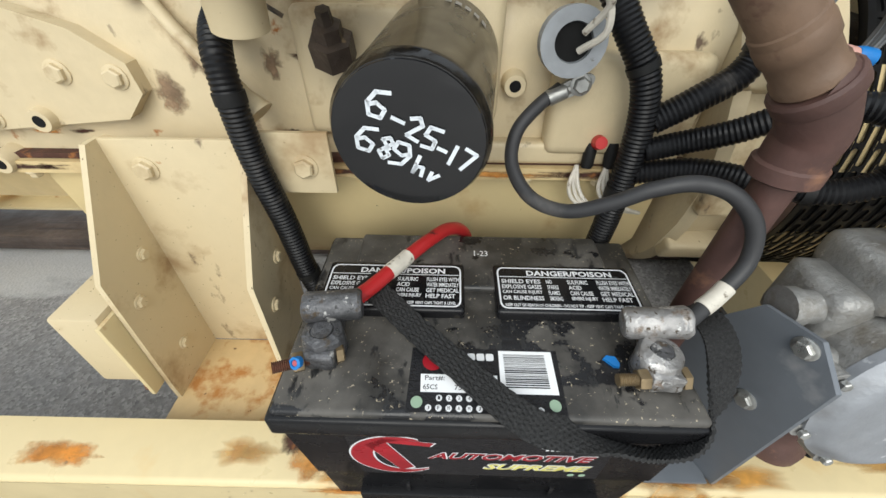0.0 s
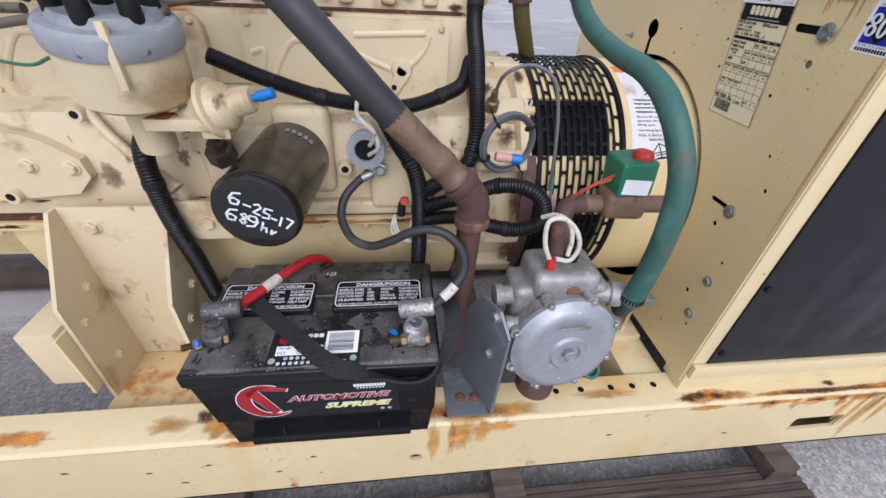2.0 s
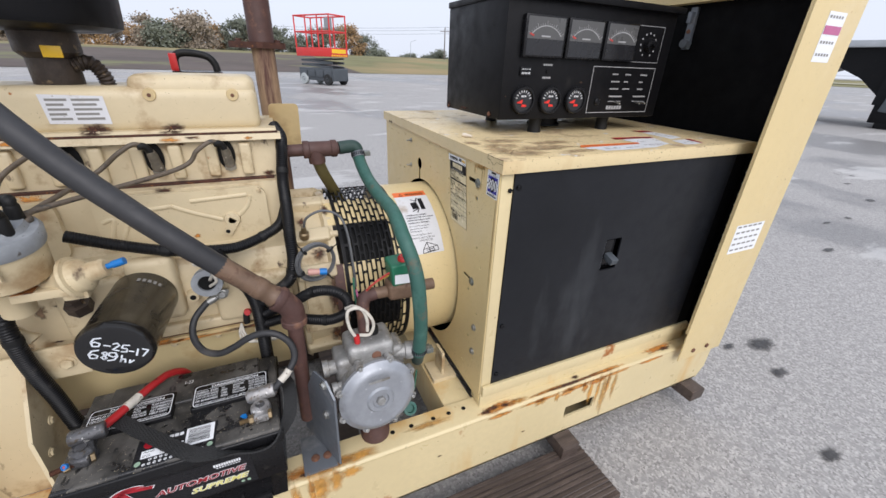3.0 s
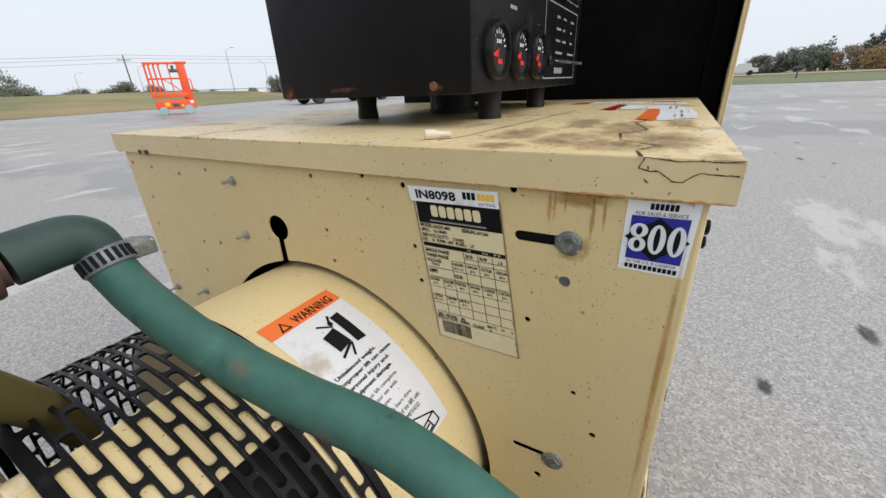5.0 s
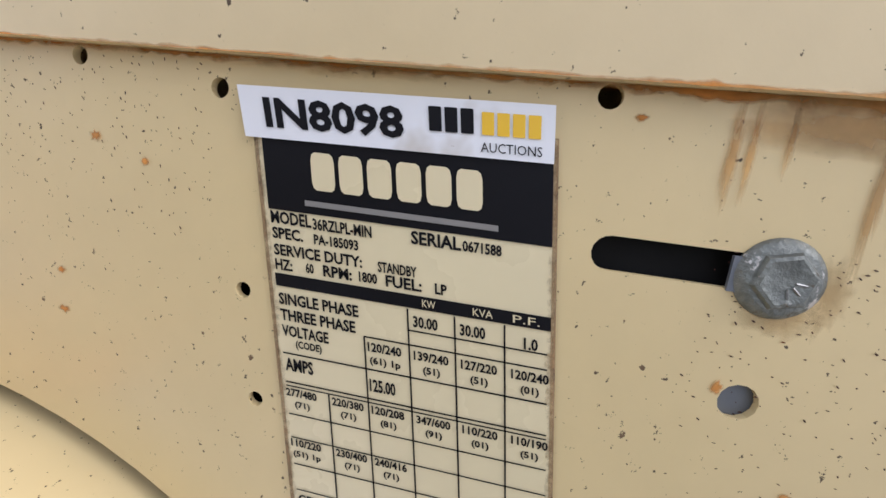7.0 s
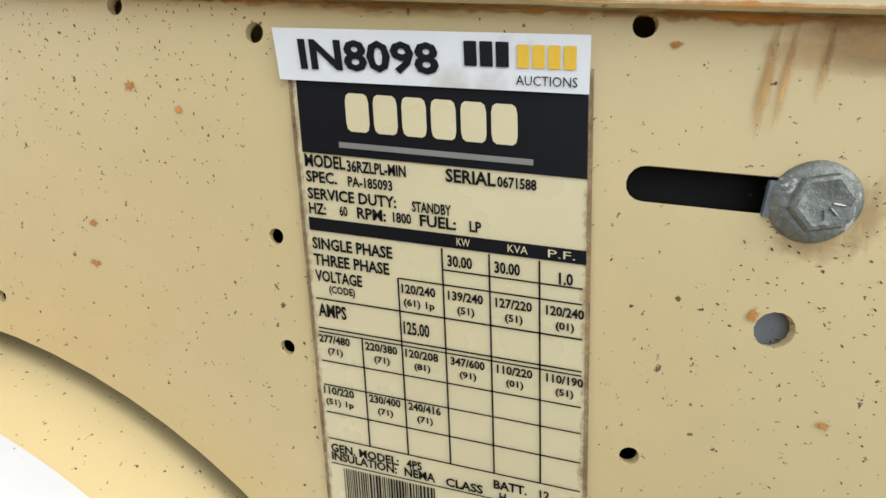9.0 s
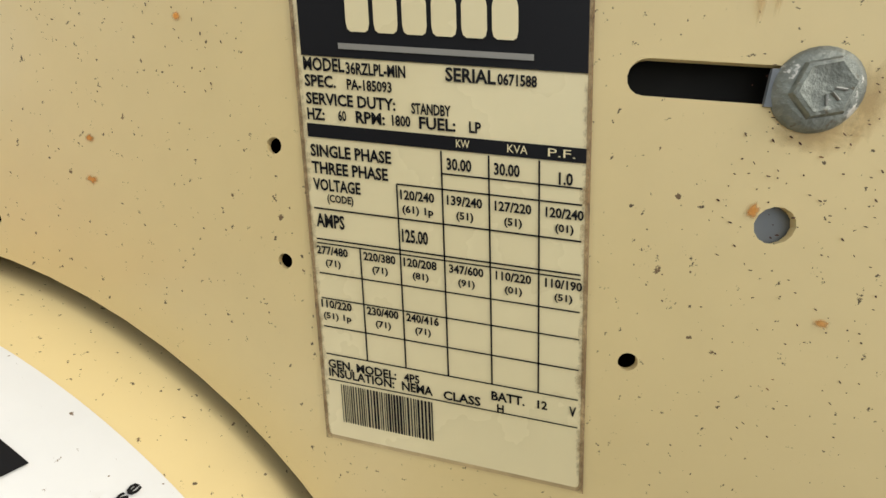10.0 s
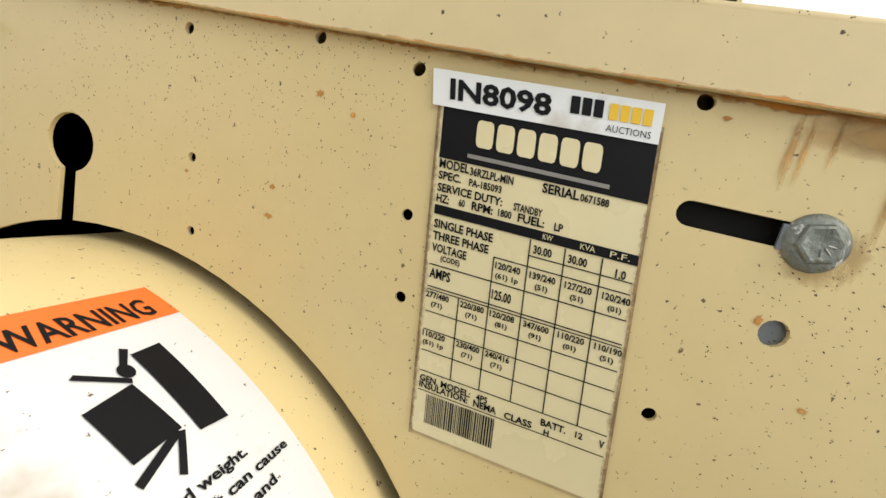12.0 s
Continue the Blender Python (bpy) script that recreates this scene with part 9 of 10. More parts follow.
add_lathe(bm, (0.425, 0.400, 0.825), (1, -0.03, 0.01), [(0.0185, 0), (0.0195, 0.002), (0.0195, 0.012), (0.0175, 0.014), (0.0175, 0.060), (0.0195, 0.062), (0.0195, 0.072), (0.0185, 0.074)], 22)
add_cyl(bm, (0.452, 0.399, 0.822), (0.454, 0.400, 0.795), 0.0185, n=20)
part("tee", bm, "pipe_brown", ip)
bm = B()
add_tube(bm, [(0.454, 0.400, 0.800), (0.464, 0.410, 0.770), (0.480, 0.427, 0.735), (0.496, 0.444, 0.70), (0.51, 0.46, 0.66)], 0.0135, 16, 6)
part("branch_pipe", bm, "olive", ip)
bp_ = B()
add_prism(bp_, rrect(0.372, 0.790, 0.440, 0.925, 0.010, 3), lambda a, b, d: Vector((a, 0.56 + d - (b - 0.8) * 0.25, b)), 0.003)
tagged(part("sheet_bracket", bp_, "cream_oily"), "plain tan sheet bracket standing behind the head", "bracket")
# exhaust stack with a flange
ex = thing("exhaust_stack", (0.384, 0.68, 0.60), "rusty exhaust stack with a bolted flange", "exhaust pipe")
bm = B()
add_cyl(bm, (0.385, 0.66, 0.60), (0.384, 0.680, 1.045), 0.0275, n=24)
part("lower_pipe", bm, "rust_streaked", ex)
bm = B()
ear = [(0.026 * math.cos(a) + (0.052 if math.cos(a) < -0.1 else (-0.030 if math.cos(a) > 0.1 else 0.0)) * -1.0, 0.030 * math.sin(a)) for a in (2 * math.pi * k / 28 for k in range(28))]
add_prism(bm, [(x, y * (1.35 if abs(x) < 0.035 else 0.8)) for x, y in ear], lambda a, b, d: Vector((0.384 + a, 0.680 + b, 1.044 + d)), 0.014)
soft_edges(bm, 0.003)
part("flange", bm, "rust_dark", ex)
for x in (-0.054, 0.036):
    bolt(ex, (0.384 + x, 0.680, 1.057), (0, 0, 1), 0.007, 0.008, "rust_dark")
bm = B()
add_cyl(bm, (0.384, 0.680, 1.056), (0.384, 0.690, 1.75), 0.0300, n=24)
part("upper_pipe", bm, "pipe_brown", ex)
# air filter pan over the carburettor
af = thing("air_filter", (0.04, 0.44, 0.96), "black air filter pan on a dirty carburettor", "air filter")
bm = B()
add_lathe(bm, (0.015, 0.45, 1.055), (0, 0, 1), [(0.05, -0.004), (0.115, 0.0), (0.130, 0.006), (0.133, 0.016), (0.136, 0.075), (0.130, 0.08), (0.05, 0.082)], 44)
part("pan", bm, "black_paint", af)
bm = B()
add_lathe(bm, (0.03, 0.45, 0.96), (0, 0, 1), [(0.032, 0), (0.036, 0.01), (0.036, 0.05), (0.046, 0.06), (0.046, 0.098)], 28)
part("carburettor", bm, "oily_dark", af)
bm = B()
add_box(bm, (0.035, 0.402, 1.012), (0.062, 0.406, 1.030), 0.001)
part("yellow_tag", bm, "print_yellow", af)
bm = B()
add_tube(bm, [(0.06, 0.44, 1.0), (0.085, 0.44, 1.005), (0.098, 0.445, 0.985), (0.10, 0.45, 0.965)], 0.012, 14, 6, ribs=0.006, depth=0.12)
part("flex_duct", bm, "oily_dark", af)
# tool case with a handle on the far side
tb = thing("grab_handle_box", (0.20, 0.75, 0.94), "dark box with a black and red grab handle behind the engine", "box")
bm = B()
add_box(bm, (0.165, 0.72, 0.955), (0.275, 0.80, 0.985), 0.004)
part("box", bm, "black_plastic", tb)
bm = B()
add_tube(bm, [(0.172, 0.75, 0.985), (0.176, 0.75, 1.018), (0.20, 0.75, 1.028), (0.245, 0.75, 1.022), (0.262, 0.75, 1.005), (0.266, 0.75, 0.985)], 0.009, 12, 6)
part("handle", bm, "rubber", tb)
bm = B()
add_box(bm, (0.163, 0.738, 0.985), (0.180, 0.762, 1.026), 0.003)
part("red_end", bm, "red_plastic", tb)
bm = B()
add_box(bm, (0.14, 0.55, 0.96), (0.215, 0.70, 0.975), 0.003)
add_box(bm, (0.14, 0.66, 0.80), (0.20, 0.72, 0.96), 0.003)
tagged(part("manifold_bracket", bm, "cream_oily"), "tan bracket on the far side of the engine", "bracket")


# settle the regulator, the valve and the distributor on their pipework
rg.location += Vector((0.010, -0.004, -0.014))
rg.scale = (0.94, 0.94, 0.94)
sv.location += Vector((-0.004, -0.022, 0.016))
ds.location += Vector((-0.038, -0.010, 0.002))
so.location += Vector((-0.014, -0.004, -0.020))
tc.location += Vector((-0.002, 0.016, -0.035))
coil.location += Vector((-0.012, 0.004, 0.002))
ip.location += Vector((0.004, 0.0, 0.014))
ds.scale = (1.05, 1.05, 1.05)
va.location += Vector((0.018, -0.020, 0.026))


# ---------------------------------------------------------------- yard vehicles
def wheel(parent, c, r, w, tyre, rim, axis=(0, 1, 0)):
    c, ax = Vector(c), Vector(axis).normalized()
    bm = B()
    add_lathe(bm, c - ax * w / 2, ax, [(r * 0.55, 0), (r * 0.92, 0), (r, w * 0.15), (r, w * 0.85), (r * 0.92, w), (r * 0.55, w)], 28)
    t = part("wheel", bm, tyre, parent)
    bm = B()
    add_lathe(bm, c - ax * (w / 2 + 0.004), ax, [(0.0, 0.03), (r * 0.2, 0.03), (r * 0.25, 0.0), (r * 0.34, 0.0), (r * 0.40, 0.03), (r * 0.52, 0.02), (r * 0.56, 0)], 24, False, False)
    part("rim", bm, rim, t)
    return t


def pipe_rail(parent, pts, r, material, name="rail"):
    bm = B()
    add_tube(bm, pts, r, 8, 1)
    return part(name, bm, material, parent)


def placed(ob, x, y, turn):
    ob.matrix_basis = Matrix.Translation((x, y, G)) @ Matrix.Rotation(radians(turn), 4, "Z")
    return ob


def scissor_lift():
    th = thing("scissor_lift", (0, 0, 0), "red scissor lift with a dark grey base, platform lowered", "scissor lift")
    L, W = 1.8, 0.8
    for x in (-0.62, 0.62):
        for y in (-0.36, 0.36):
            wheel(th, (x, y, 0.19), 0.19, 0.13, "tyre_grey" if x < 0 else "tyre_black", "machine_grey")
    bm = B()
    add_box(bm, (-L / 2, -W / 2 + 0.04, 0.14), (L / 2, W / 2 - 0.04, 0.56), 0.03)
    ch = part("chassis", bm, "machine_grey", th)
    for k in range(4):
        bm = B()
        add_box(bm, (-0.8 + k * 0.42, -W / 2 - 0.005, 0.26), (-0.45 + k * 0.42, -W / 2 + 0.05, 0.48), 0.015)
        part("tray_door", bm, "machine_grey", ch)
    for y in (-0.28, 0.28):
        for k in range(5):
            bm = B()
            z = 0.55 + 0.075 * k
            s = 1 if k % 2 else -1
            add_box(bm, (-0.80, y - 0.02, -0.028), (0.80, y + 0.02, 0.028), 0.008, Matrix.Rotation(radians(2.2 * s), 4, "Y"))
            for v in bm.verts:
                v.co.z += z - 0.0
            part("scissor_arm", bm, "machine_grey", th)
    bm = B()
    add_box(bm, (-L / 2, -W / 2, 0.94), (L / 2, W / 2, 1.22), 0.01)
    pl = part("platform", bm, "red_paint", th)
    bm = B()
    for k in range(9):
        y = -0.40 + k * 0.085
        bm.faces.new([bm.verts.new((L / 2 + 0.004, y + a, b)) for a, b in ((0, 0.95), (0.05, 0.95), (0.09, 1.01), (0.04, 1.01))])
    part("hazard_stripe", bm, "print_yellow", pl)
    bm = B()
    bm.faces.new([bm.verts.new((L / 2 + 0.004, a, b)) for a, b in ((-0.36, 1.05), (0.30, 1.05), (0.30, 1.18), (-0.36, 1.18))])
    part("yellow_sign", bm, "print_yellow", pl)
    for x in (-0.88, -0.3, 0.3, 0.88):
        for y in (-0.38, 0.38):
            pipe_rail(th, [(x, y, 1.22), (x, y, 2.22)], 0.024, "red_paint", "post")
    for z in (1.72, 2.22):
        for y in (-0.38, 0.38):
            pipe_rail(th, [(-0.90, y, z), (0.90, y, z)], 0.024, "red_paint")
        for x in (-0.88, 0.88):
            pipe_rail(th, [(x, -0.38, z), (x, 0.38, z)], 0.024, "red_paint")
    bm = B()
    add_box(bm, (0.62, -0.36, 1.80), (0.82, -0.18, 2.14), 0.02)
    part("control_station", bm, "grey_cap", th)
    placed(th, 3.20, 19.0, -56)
    th.matrix_basis = th.matrix_basis @ Matrix.Scale(1.2, 4)
    return th


scissor_lift()


def mast_lift():
    th = thing("mast_lift", (0, 0, 0), "orange one-man mast lift with pale blue wheels, parked in the yard", "mast lift")
    for x, r in ((-0.48, 0.16), (0.42, 0.18)):
        for y in (-0.33, 0.33):
            wheel(th, (x, y, r), r, 0.11, "tyre_teal", "tyre_grey")
    bm = B()
    add_box(bm, (-0.70, -0.36, 0.22), (0.70, 0.36, 0.56), 0.04, segs=3)
    base = part("chassis", bm, "orange_paint", th)
    for x0, x1, z0, z1, mt in ((-0.12, 0.12, 0.30, 0.44, "machine_grey"), (-0.38, -0.22, 0.33, 0.48, "print_yellow"), (0.18, 0.26, 0.30, 0.38, "print_yellow"), (0.52, 0.64, 0.42, 0.52, "white_label")):
        bm = B()
        add_box(bm, (x0, -0.366, z0), (x1, -0.358, z1), 0.003)
        part("decal", bm, mt, base)
    bm = B()
    add_box(bm, (-0.74, -0.34, 0.66), (0.52, 0.34, 0.84), 0.02)
    part("platform", bm, "orange_paint", th)
    bm = B()
    add_box(bm, (0.36, -0.20, 0.56), (0.66, 0.20, 1.98), 0.03)
    add_box(bm, (0.30, -0.22, 1.92), (0.74, 0.22, 2.0), 0.02)
    part("mast", bm, "orange_paint", th)
    bm = B()
    add_box(bm, (0.08, -0.26, 1.60), (0.36, -0.05, 1.72), 0.02)
    add_box(bm, (0.16, -0.22, 1.70), (0.26, -0.10, 1.86), 0.02)
    part("control_station", bm, "machine_grey", th)
    for x in (-0.72, -0.58, -0.42, -0.26, 0.06):
        for y in (-0.32, 0.32):
            pipe_rail(th, [(x, y, 0.84), (x, y, 1.86), (x + 0.05, y, 1.94)], 0.022, "orange_paint", "post")
    for z in (1.38, 1.95):
        for y in (-0.32, 0.32):
            pipe_rail(th, [(-0.74, y, z), (0.40, y, z)], 0.022, "orange_paint")
        pipe_rail(th, [(-0.73, -0.32, z), (-0.73, 0.32, z)], 0.022, "orange_paint")
    pipe_rail(th, [(-0.22, -0.32, 1.36), (0.10, -0.32, 1.12), (0.34, -0.32, 0.86)], 0.022, "orange_paint")
    pipe_rail(th, [(0.74, -0.30, 0.50), (0.74, -0.30, 1.30), (0.66, -0.30, 1.36)], 0.022, "orange_paint")
    placed(th, 13.1, 24.1, -28)
    th.matrix_basis = th.matrix_basis @ Matrix.Scale(1.32, 4)
    return th


mast_lift()


def implement():
    th = thing("loader_implement", (0, 0, 0), "black and grey steel loader implement with worn sides", "machine")
    bm = B()
    add_prism(bm, [(-0.62, 0.42), (0.30, 0.36), (0.74, 0.46), (0.78, 1.42), (-0.52, 1.45), (-0.60, 1.0)], lambda a, b, d: Vector((a, -0.5 + d, b)), 1.7)
    soft_edges(bm, 0.02)
    part("shell", bm, "black_paint", th, "black worn steel shell")
    for x0, x1, z0 in ((-0.58, -0.20, 0.10), (0.10, 0.30, 0.22), (0.52, 0.70, 0.30)):
        bm = B()
        add_box(bm, (x0, -0.46, z0), (x1, 0.9, 0.50), 0.02)
        part("under_frame", bm, "black_paint", th)
    for x, z in ((0.62, 0.70), (0.66, 1.05), (0.40, 0.62)):
        bm = B()
        add_box(bm, (x - 0.07, -0.64, z - 0.11), (x + 0.07, -0.50, z + 0.11), 0.015)
        part("hinge_block", bm, "black_paint", th)
    for x, t in ((-0.35, 8), (0.0, -6), (0.34, 10)):
        bm = B()
        add_box(bm, (x - 0.06, -0.60, 0.30), (x + 0.06, -0.505, 1.40), 0.02, Matrix.Rotation(radians(t), 4, "Y"))
        part("side_plate", bm, "machine_grey", th)
    bm = B()
    add_box(bm, (-0.64, -0.56, 1.42), (0.66, 1.25, 1.54), 0.02)
    part("top_beam", bm, "machine_grey", th)
    bm = B()
    add_tube(bm, [(0.58, -0.58, 1.2), (0.70, -0.62, 0.9), (0.64, -0.60, 0.5), (0.72, -0.60, 0.35)], 0.03, 8, 4)
    part("hydraulic_hose", bm, "rubber", th)
    bm = B()
    add_lathe(bm, (-0.3, -0.45, 1.56), (0, 0, 1), [(0.05, 0), (0.05, 0.05), (0.03, 0.07)], 12)
    part("amber_lamp", bm, "print_yellow", th)
    for x in (-0.35, 0.45):
        bm = B()
        add_box(bm, (x - 0.12, -0.45, 0.0), (x + 0.12, 1.1, 0.14), 0.02)
        part("skid_shoe", bm, "black_paint", th)
    bm = B()
    add_prism(bm, [(-0.60, 0.55), (-0.60, 1.40), (-3.30, 1.40), (-3.30, 0.25), (-2.45, 0.12), (-2.10, 0.42), (-1.75, 0.92), (-1.35, 1.06), (-0.95, 0.86)], lambda a, b, d: Vector((a, -0.35 + d, b)), 1.3)
    soft_edges(bm, 0.03)
    part("arched_neck", bm, "black_paint", th, "black arched steel neck")
    bm = B()
    add_box(bm, (-3.40, -0.50, 1.40), (-0.45, 1.10, 1.52), 0.015)
    dk = part("deck", bm, "pole_metal", th, "pale deck over the neck")
    for x in (-2.9, -1.9):
        bm = B()
        add_box(bm, (x, -0.512, 1.42), (x + 0.32, -0.502, 1.49), 0.003)
        part("red_reflector", bm, "red_paint", dk)
    for k in range(6):
        bm = B()
        add_box(bm, (-0.62 + 0.2 * k, -0.575, 1.30), (-0.42 + 0.2 * k, -0.562, 1.36), 0.001)
        part("reflective_strip", bm, "red_paint" if k % 2 else "white_label", th)
    placed(th, 13.9, 3.45, -78)
    th.matrix_basis = th.matrix_basis @ Matrix.Scale(1.2, 4)
    return th


implement()


def road_truck():
    th = thing("road_truck", (0, 0, 0), "maroon road tractor with a chrome front wheel and silver tanks", "truck")
    for x, dual in ((0.0, 0), (4.6, 1), (5.9, 1)):
        for y in (-1.05, 1.05):
            wheel(th, (x, y, 0.52), 0.52, 0.30 if not dual else 0.5, "tyre_black", "chrome")
    bm = B()
    add_box(bm, (-0.6, -0.45, 0.55), (7.0, 0.45, 0.85), 0.03)
    part("frame_rail", bm, "black_paint", th)
    bm = B()
    add_prism(bm, [(-0.95, 0.60), (-0.62, 0.60), (-0.55, 0.98), (0.0, 1.22), (0.55, 0.98), (0.66, 0.60), (1.3, 0.60), (1.3, 2.0), (-0.75, 1.65), (-0.95, 1.3)], lambda a, b, d: Vector((a, -1.15 + d, b)), 2.3)
    soft_edges(bm, 0.05)
    part("hood", bm, "maroon_car", th)
    bm = B()
    add_prism(bm, [(1.3, 0.60), (3.3, 0.60), (3.3, 3.2), (1.9, 3.2), (1.3, 2.0)], lambda a, b, d: Vector((a, -1.15 + d, b)), 2.3)
    soft_edges(bm, 0.06)
    part("cab", bm, "maroon_car", th)
    bm = B()
    add_box(bm, (-1.15, -1.2, 0.35), (-0.9, 1.2, 0.75), 0.05)
    part("bumper", bm, "chrome", th)
    for x0, x1 in ((1.35, 2.2), (2.3, 3.2)):
        bm = B()
        add_lathe(bm, (x0, -1.0, 0.68), (1, 0, 0), [(0.28, 0), (0.32, 0.03), (0.32, x1 - x0 - 0.03), (0.28, x1 - x0)], 24)
        part("fuel_tank", bm, "chrome", th)
    bm = B()
    add_box(bm, (3.6, -1.2, 1.2), (9.0, 1.2, 3.4), 0.04)
    part("load_box", bm, "white_car", th)
    return placed(th, 22.3, 23.5, -12)


M["chrome"] = make("polished_wheel_metal", (0.62, 0.63, 0.65), 0.22, metal=0.9, var=0.08, bump=0.03)
road_truck()


def white_pickup():
    th = thing("pickup_truck", (0, 0, 0), "white pickup truck on the far road", "truck")
    bm = B()
    add_prism(bm, [(-2.8, 0.45), (2.8, 0.45), (2.8, 1.05), (2.7, 1.15), (0.5, 1.15), (0.1, 1.85), (-1.6, 1.85), (-1.9, 1.2), (-2.75, 1.1)], lambda a, b, d: Vector((a, -0.95 + d, b)), 1.9)
    soft_edges(bm, 0.05)
    part("body", bm, "white_car", th)
    for a, b in ((0.35, -0.6), (-0.7, -1.55)):
        bm = B()
        add_box(bm, (b, -0.965, 1.22), (a - 0.15, -0.94, 1.72), 0.02)
        part("side_window", bm, "glass_dark", th)
    for x in (-1.75, 1.8):
        for y in (-0.85, 0.85):
            wheel(th, (x, y, 0.39), 0.39, 0.25, "tyre_black", "tyre_grey")
    th.matrix_basis = Matrix.Translation((88.5, -8.5, 0.25)) @ Matrix.Rotation(radians(88), 4, "Z")


white_pickup()

# roadside post box
pb_ = thing("post_box", (56.4, -10.5, G), "dark post box on a leaning wooden post in the verge", "post box")
bm = B()
add_box(bm, (56.33, -10.57, G), (56.47, -10.43, 0.95), 0.01)
part("post", bm, "pole_wood", pb_)
bm = B()
add_prism(bm, [(-0.14, 0.95), (0.14, 0.95), (0.14, 1.12), (0.09, 1.2), (-0.09, 1.2), (-0.14, 1.12)], lambda a, b, d: Vector((56.4 + a, -10.9 + d, b)), 0.8)
part("box", bm, "machine_grey", pb_)


# ---------------------------------------------------------------- poles and wires
def at_bearing(az, dist):
    return 0.46 + dist * math.sin(radians(az)), 0.1 + dist * math.cos(radians(az))


def utility_pole(az, dist, h):
    x, y = at_bearing(az, dist)
    th = thing("utility_pole", (x, y, G), "grey wooden utility pole with a crossarm beside the highway", "utility pole")
    bm = B()
    add_cyl(bm, (x, y, G), (x, y, h), 0.17, 0.11, 10)
    part("pole", bm, "pole_wood", th)
    bm = B()
    add_box(bm, (x - 1.2, y - 0.06, h - 1.0), (x + 1.2, y + 0.06, h - 0.85), 0.01, Matrix.Rotation(radians(-25), 4, "Z"))
    part("crossarm", bm, "pole_wood", th)
    return x, y, h


def street_lamp(az, dist, h, side):
    x, y = at_bearing(az, dist)
    th = thing("street_lamp", (x, y, G), "tall galvanised street lamp beside the highway", "street lamp", "street lamps along the highway")
    bm = B()
    add_cyl(bm, (x, y, G), (x, y, h - 0.8), 0.12, 0.07, 10)
    part("pole", bm, "pole_metal", th)
    bm = B()
    add_tube(bm, [(x, y, h - 0.85), (x + side * 0.5, y, h - 0.4), (x + side * 1.8, y, h)], 0.05, 8, 5)
    part("arm", bm, "pole_metal", th)
    bm = B()
    add_box(bm, (x + side * 1.8 - 0.35, y - 0.12, h - 0.08), (x + side * 1.8 + 0.35, y + 0.12, h + 0.08), 0.03)
    part("lamp_head", bm, "pole_metal", th)


p0 = utility_pole(24.2, 110, 9.2)
p1 = utility_pole(66.0, 150, 12.0)
p2 = utility_pole(-12.0, 150, 10.0)
for az, dist, h, side in ((34.2, 108, 10.6, 1), (38.2, 140, 9.6, -1), (25.1, 150, 9.6, 1), (19.7, 175, 9.0, 1), (-2.0, 190, 10.0, 1)):
    street_lamp(az, dist, h, side)
for k in range(3):
    bm = B()
    for a, b in ((p0, p1), (p2, p0)):
        pts = []
        for j in range(13):
            t = j / 12
            pts.append(tuple(a[i] * (1 - t) + b[i] * t - (4.0 * t * (1 - t) * 1.2 + (0.8 * k - 0.2 if k else 0) if i == 2 else 0) for i in range(3)))
        add_tube(bm, pts, 0.025, 5, 1)
    tagged(part("overhead_wire", bm, "machine_grey"), "thin overhead wires strung between the poles", "wire", "overhead wires")


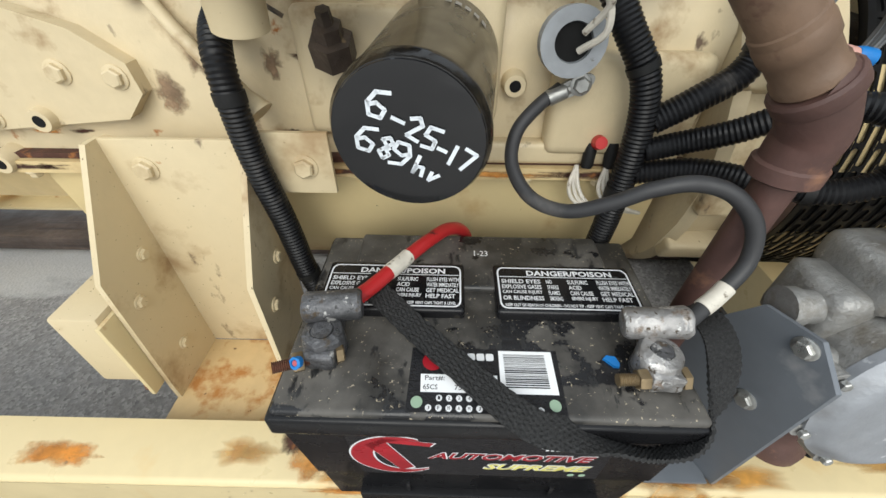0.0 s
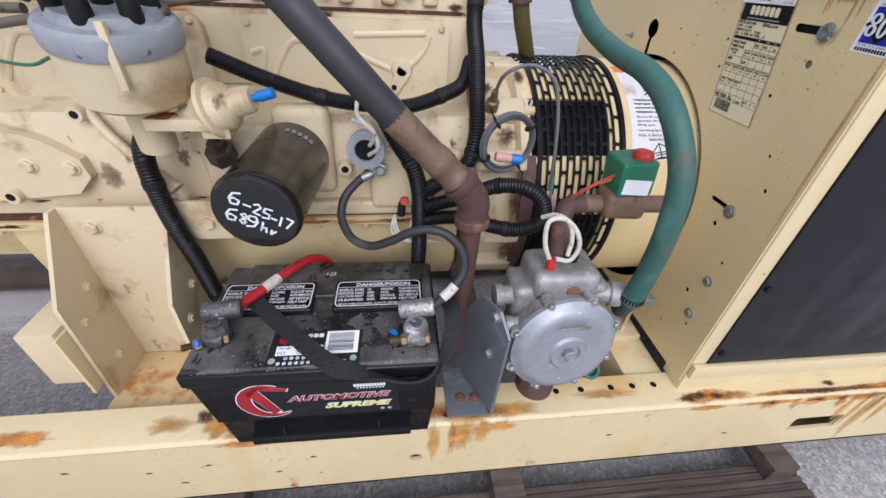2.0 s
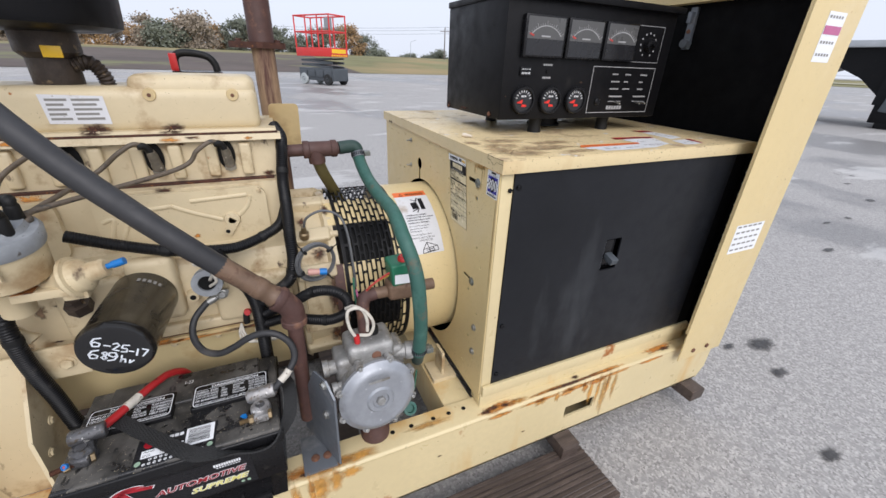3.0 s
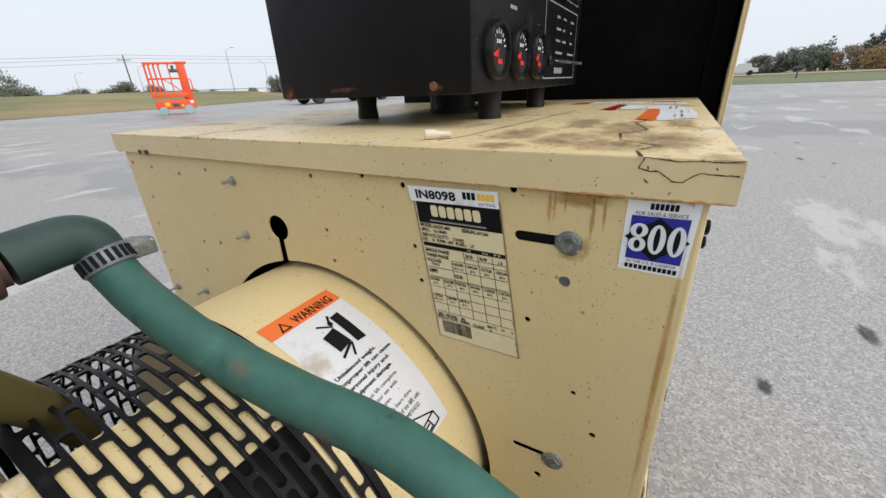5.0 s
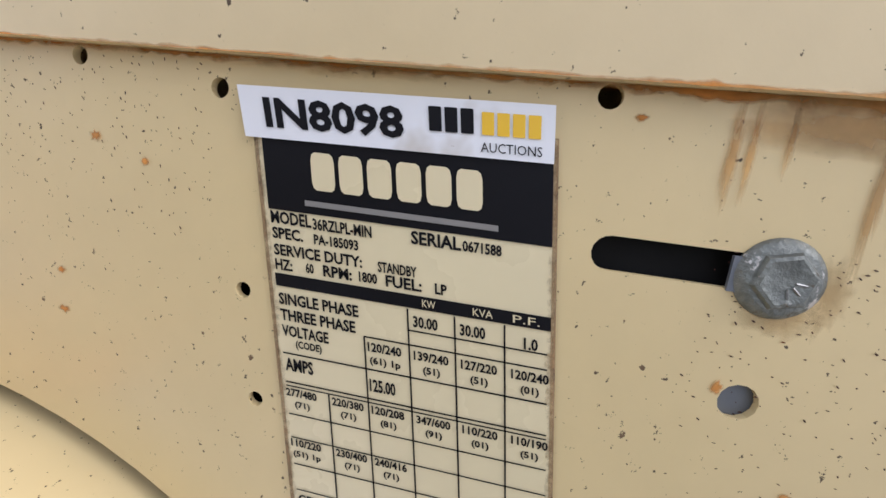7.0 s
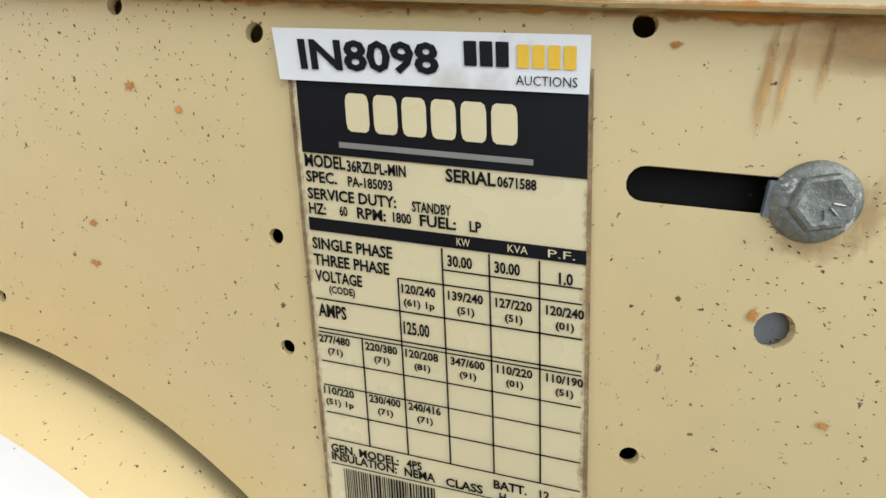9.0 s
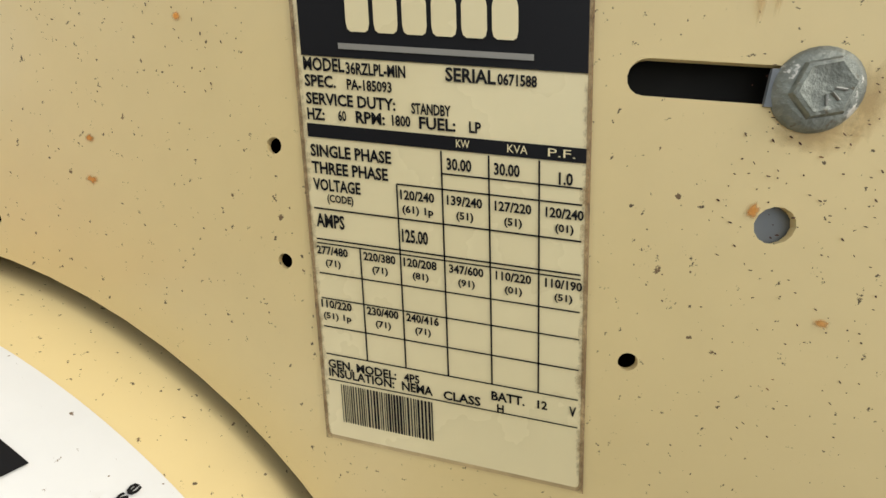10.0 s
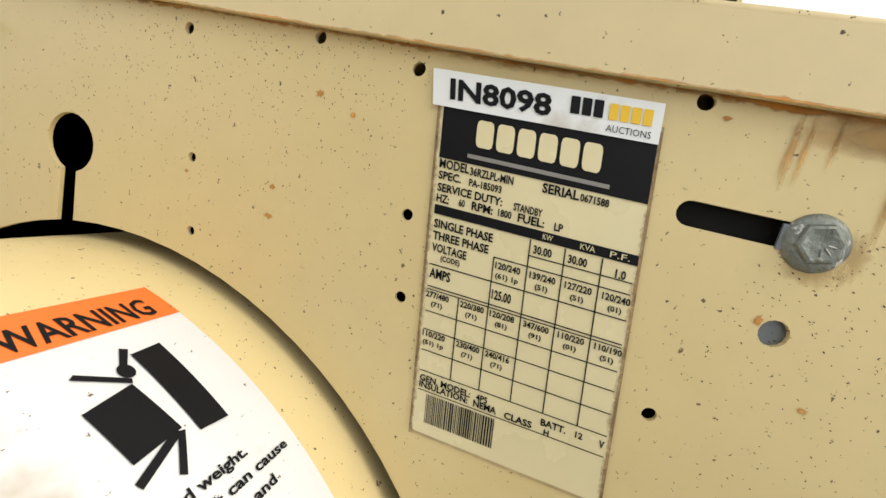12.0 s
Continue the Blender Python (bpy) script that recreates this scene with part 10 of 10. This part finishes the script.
# ---------------------------------------------------------------- trees
def tree(az, dist, h, w, leaves, seed, kind="round", base=-0.08):
    """A tapered trunk with limbs and a crown of many small clumps with gaps."""
    x, y = at_bearing(az, dist)
    rnd = random.Random(seed)
    label = {"leaf_green": "green tree at the far edge, paled by haze in its colour", "leaf_dark": "dark green conifer at the far edge", "leaf_orange": "orange autumn tree at the far edge", "leaf_tan": "tan autumn tree at the far edge, paled by haze in its colour"}[leaves]
    th = thing("tree", (x, y, G), label, "tree", "trees along the far edge")
    bm = B()
    add_tube(bm, [(x, y, G), (x + 0.02 * h * rnd.uniform(-1, 1), y, 0.4 * h), (x, y, 0.86 * h)], 0.022 * h, 7, 3)
    for v in bm.verts:
        f = 1 - 0.75 * v.co.z / h
        v.co.x, v.co.y = x + (v.co.x - x) * f, y + (v.co.y - y) * f
    for k in range(6):
        a, z = rnd.uniform(0, 6.28), rnd.uniform(0.25, 0.65) * h
        e = Vector((x + 0.42 * w * math.cos(a), y + 0.42 * w * math.sin(a), z + 0.18 * h))
        add_tube(bm, [(x, y, z), ((x + e.x) / 2, (y + e.y) / 2, z + 0.06 * h), e], 0.007 * h, 5, 3)
    part("trunk", bm, "bark", th)
    verts, faces = [], []
    blobs = []
    for k in range(40 if kind == "round" else 44):
        if kind == "round":
            z = rnd.uniform(0.06, 0.92)
            rad = 0.5 * w * math.sin(math.pi * min(0.97, (z - base) / (1.02 - base))) ** 0.55 * math.sqrt(rnd.uniform(0.1, 1.0))
            size = 0.13 * w
        else:
            z = rnd.uniform(0.10, 0.97)
            rad = 0.5 * w * (1.0 - z) ** 0.8 * math.sqrt(rnd.uniform(0.3, 1.0))
            size = w * (0.04 + 0.13 * (1 - z))
        a = rnd.uniform(0, 6.28)
        blobs.append((Vector((x + rad * math.cos(a), y + rad * math.sin(a), z * h)), size * rnd.uniform(0.7, 1.25)))
    for c, s in blobs:
        for j in range(110):
            d = Vector((rnd.gauss(0, 1), rnd.gauss(0, 1), rnd.gauss(0, 0.8)))
            p = c + d * s * 0.70
            u = Vector((rnd.uniform(-1, 1), rnd.uniform(-1, 1), rnd.uniform(-1, 1))).normalized()
            v = u.orthogonal().normalized()
            q = s * rnd.uniform(0.15, 0.30)
            i = len(verts)
            verts += [p + u * q, p + v * q * 0.8, p - u * q * 0.9, p - v * q]
            faces.append((i, i + 1, i + 2, i + 3))
    me = bpy.data.meshes.new("crown")
    me.from_pydata([tuple(v) for v in verts], [], faces)
    me.materials.append(M[leaves])
    ob = new("crown", me)
    ob.parent = th
    ob.matrix_parent_inverse = root_inverse(th)


rnd_t = random.Random(12)
# the wooded edge beyond the field
for k, az in enumerate(np.arange(-22.0, 3.0, 1.5)):
    tree(az + rnd_t.uniform(-0.5, 0.5), rnd_t.uniform(112, 132), rnd_t.uniform(6.6, 10.2), rnd_t.uniform(5.5, 8.5), ("leaf_orange", "leaf_tan", "leaf_orange", "leaf_tan", "leaf_green")[k % 5], 100 + k)
for k, (az, h, mt) in enumerate(((3.6, 8.0, "leaf_green"), (5.6, 7.0, "leaf_green"), (7.8, 8.4, "leaf_green"), (10.0, 9.2, "leaf_tan"), (12.0, 9.4, "leaf_orange"), (13.8, 7.4, "leaf_green"), (15.2, 3.4, "leaf_green"))):
    tree(az, 118 + 3 * (k % 2), h, 6.4, mt, 200 + k)
# low far bushes along the highway
for k, (az, h, d) in enumerate(((18.8, 3.4, 170), (19.6, 4.0, 180), (21.7, 3.6, 175), (23.3, 5.0, 165), (22.6, 3.6, 170), (26.2, 4.2, 175), (29.6, 3.4, 185), (31.8, 2.6, 180), (36.3, 2.6, 175), (39.2, 5.2, 150), (41.5, 3.0, 180))):
    tree(az, d, h, h * 1.5, "leaf_green", 300 + k)
# the tree line past the verge
for k, (az, h, w, mt, kind) in enumerate(((97.4, 5.0, 6.0, "leaf_green", "round"), (98.8, 5.8, 6.5, "leaf_green", "round"), (100.4, 6.6, 6.5, "leaf_green", "round"), (101.6, 7.4, 6.0, "leaf_green", "round"), (102.7, 9.4, 5.0, "leaf_dark", "cone"), (103.4, 4.4, 3.0, "leaf_orange", "round"), (104.3, 6.4, 5.5, "leaf_tan", "round"), (105.4, 9.2, 7.0, "leaf_dark", "cone"), (106.2, 11.4, 8.0, "leaf_dark", "cone"), (106.4, 5.6, 6.0, "leaf_orange", "round"), (107.6, 10.0, 8.0, "leaf_dark", "round"), (109.0, 10.6, 8.0, "leaf_tan", "round"), (110.4, 10.0, 8.0, "leaf_dark", "round"), (112.0, 9.0, 8.0, "leaf_green", "round"), (114.0, 9.5, 8.0, "leaf_orange", "round"))):
    tree(az, 165 + 4 * (k % 3) - (8 if mt == "leaf_orange" else 0), h, w, mt, 400 + k, kind)
for k, (az, h, mt) in enumerate(((75.5, 6.0, "leaf_tan"), (77.6, 7.0, "leaf_tan"), (79.6, 8.6, "leaf_orange"), (81.4, 9.0, "leaf_tan"), (83.2, 8.2, "leaf_orange"), (85.2, 7.4, "leaf_tan"), (88.0, 6.4, "leaf_green"))):
    tree(az, 160 + 3 * (k % 2), h, 7.0, mt, 500 + k)
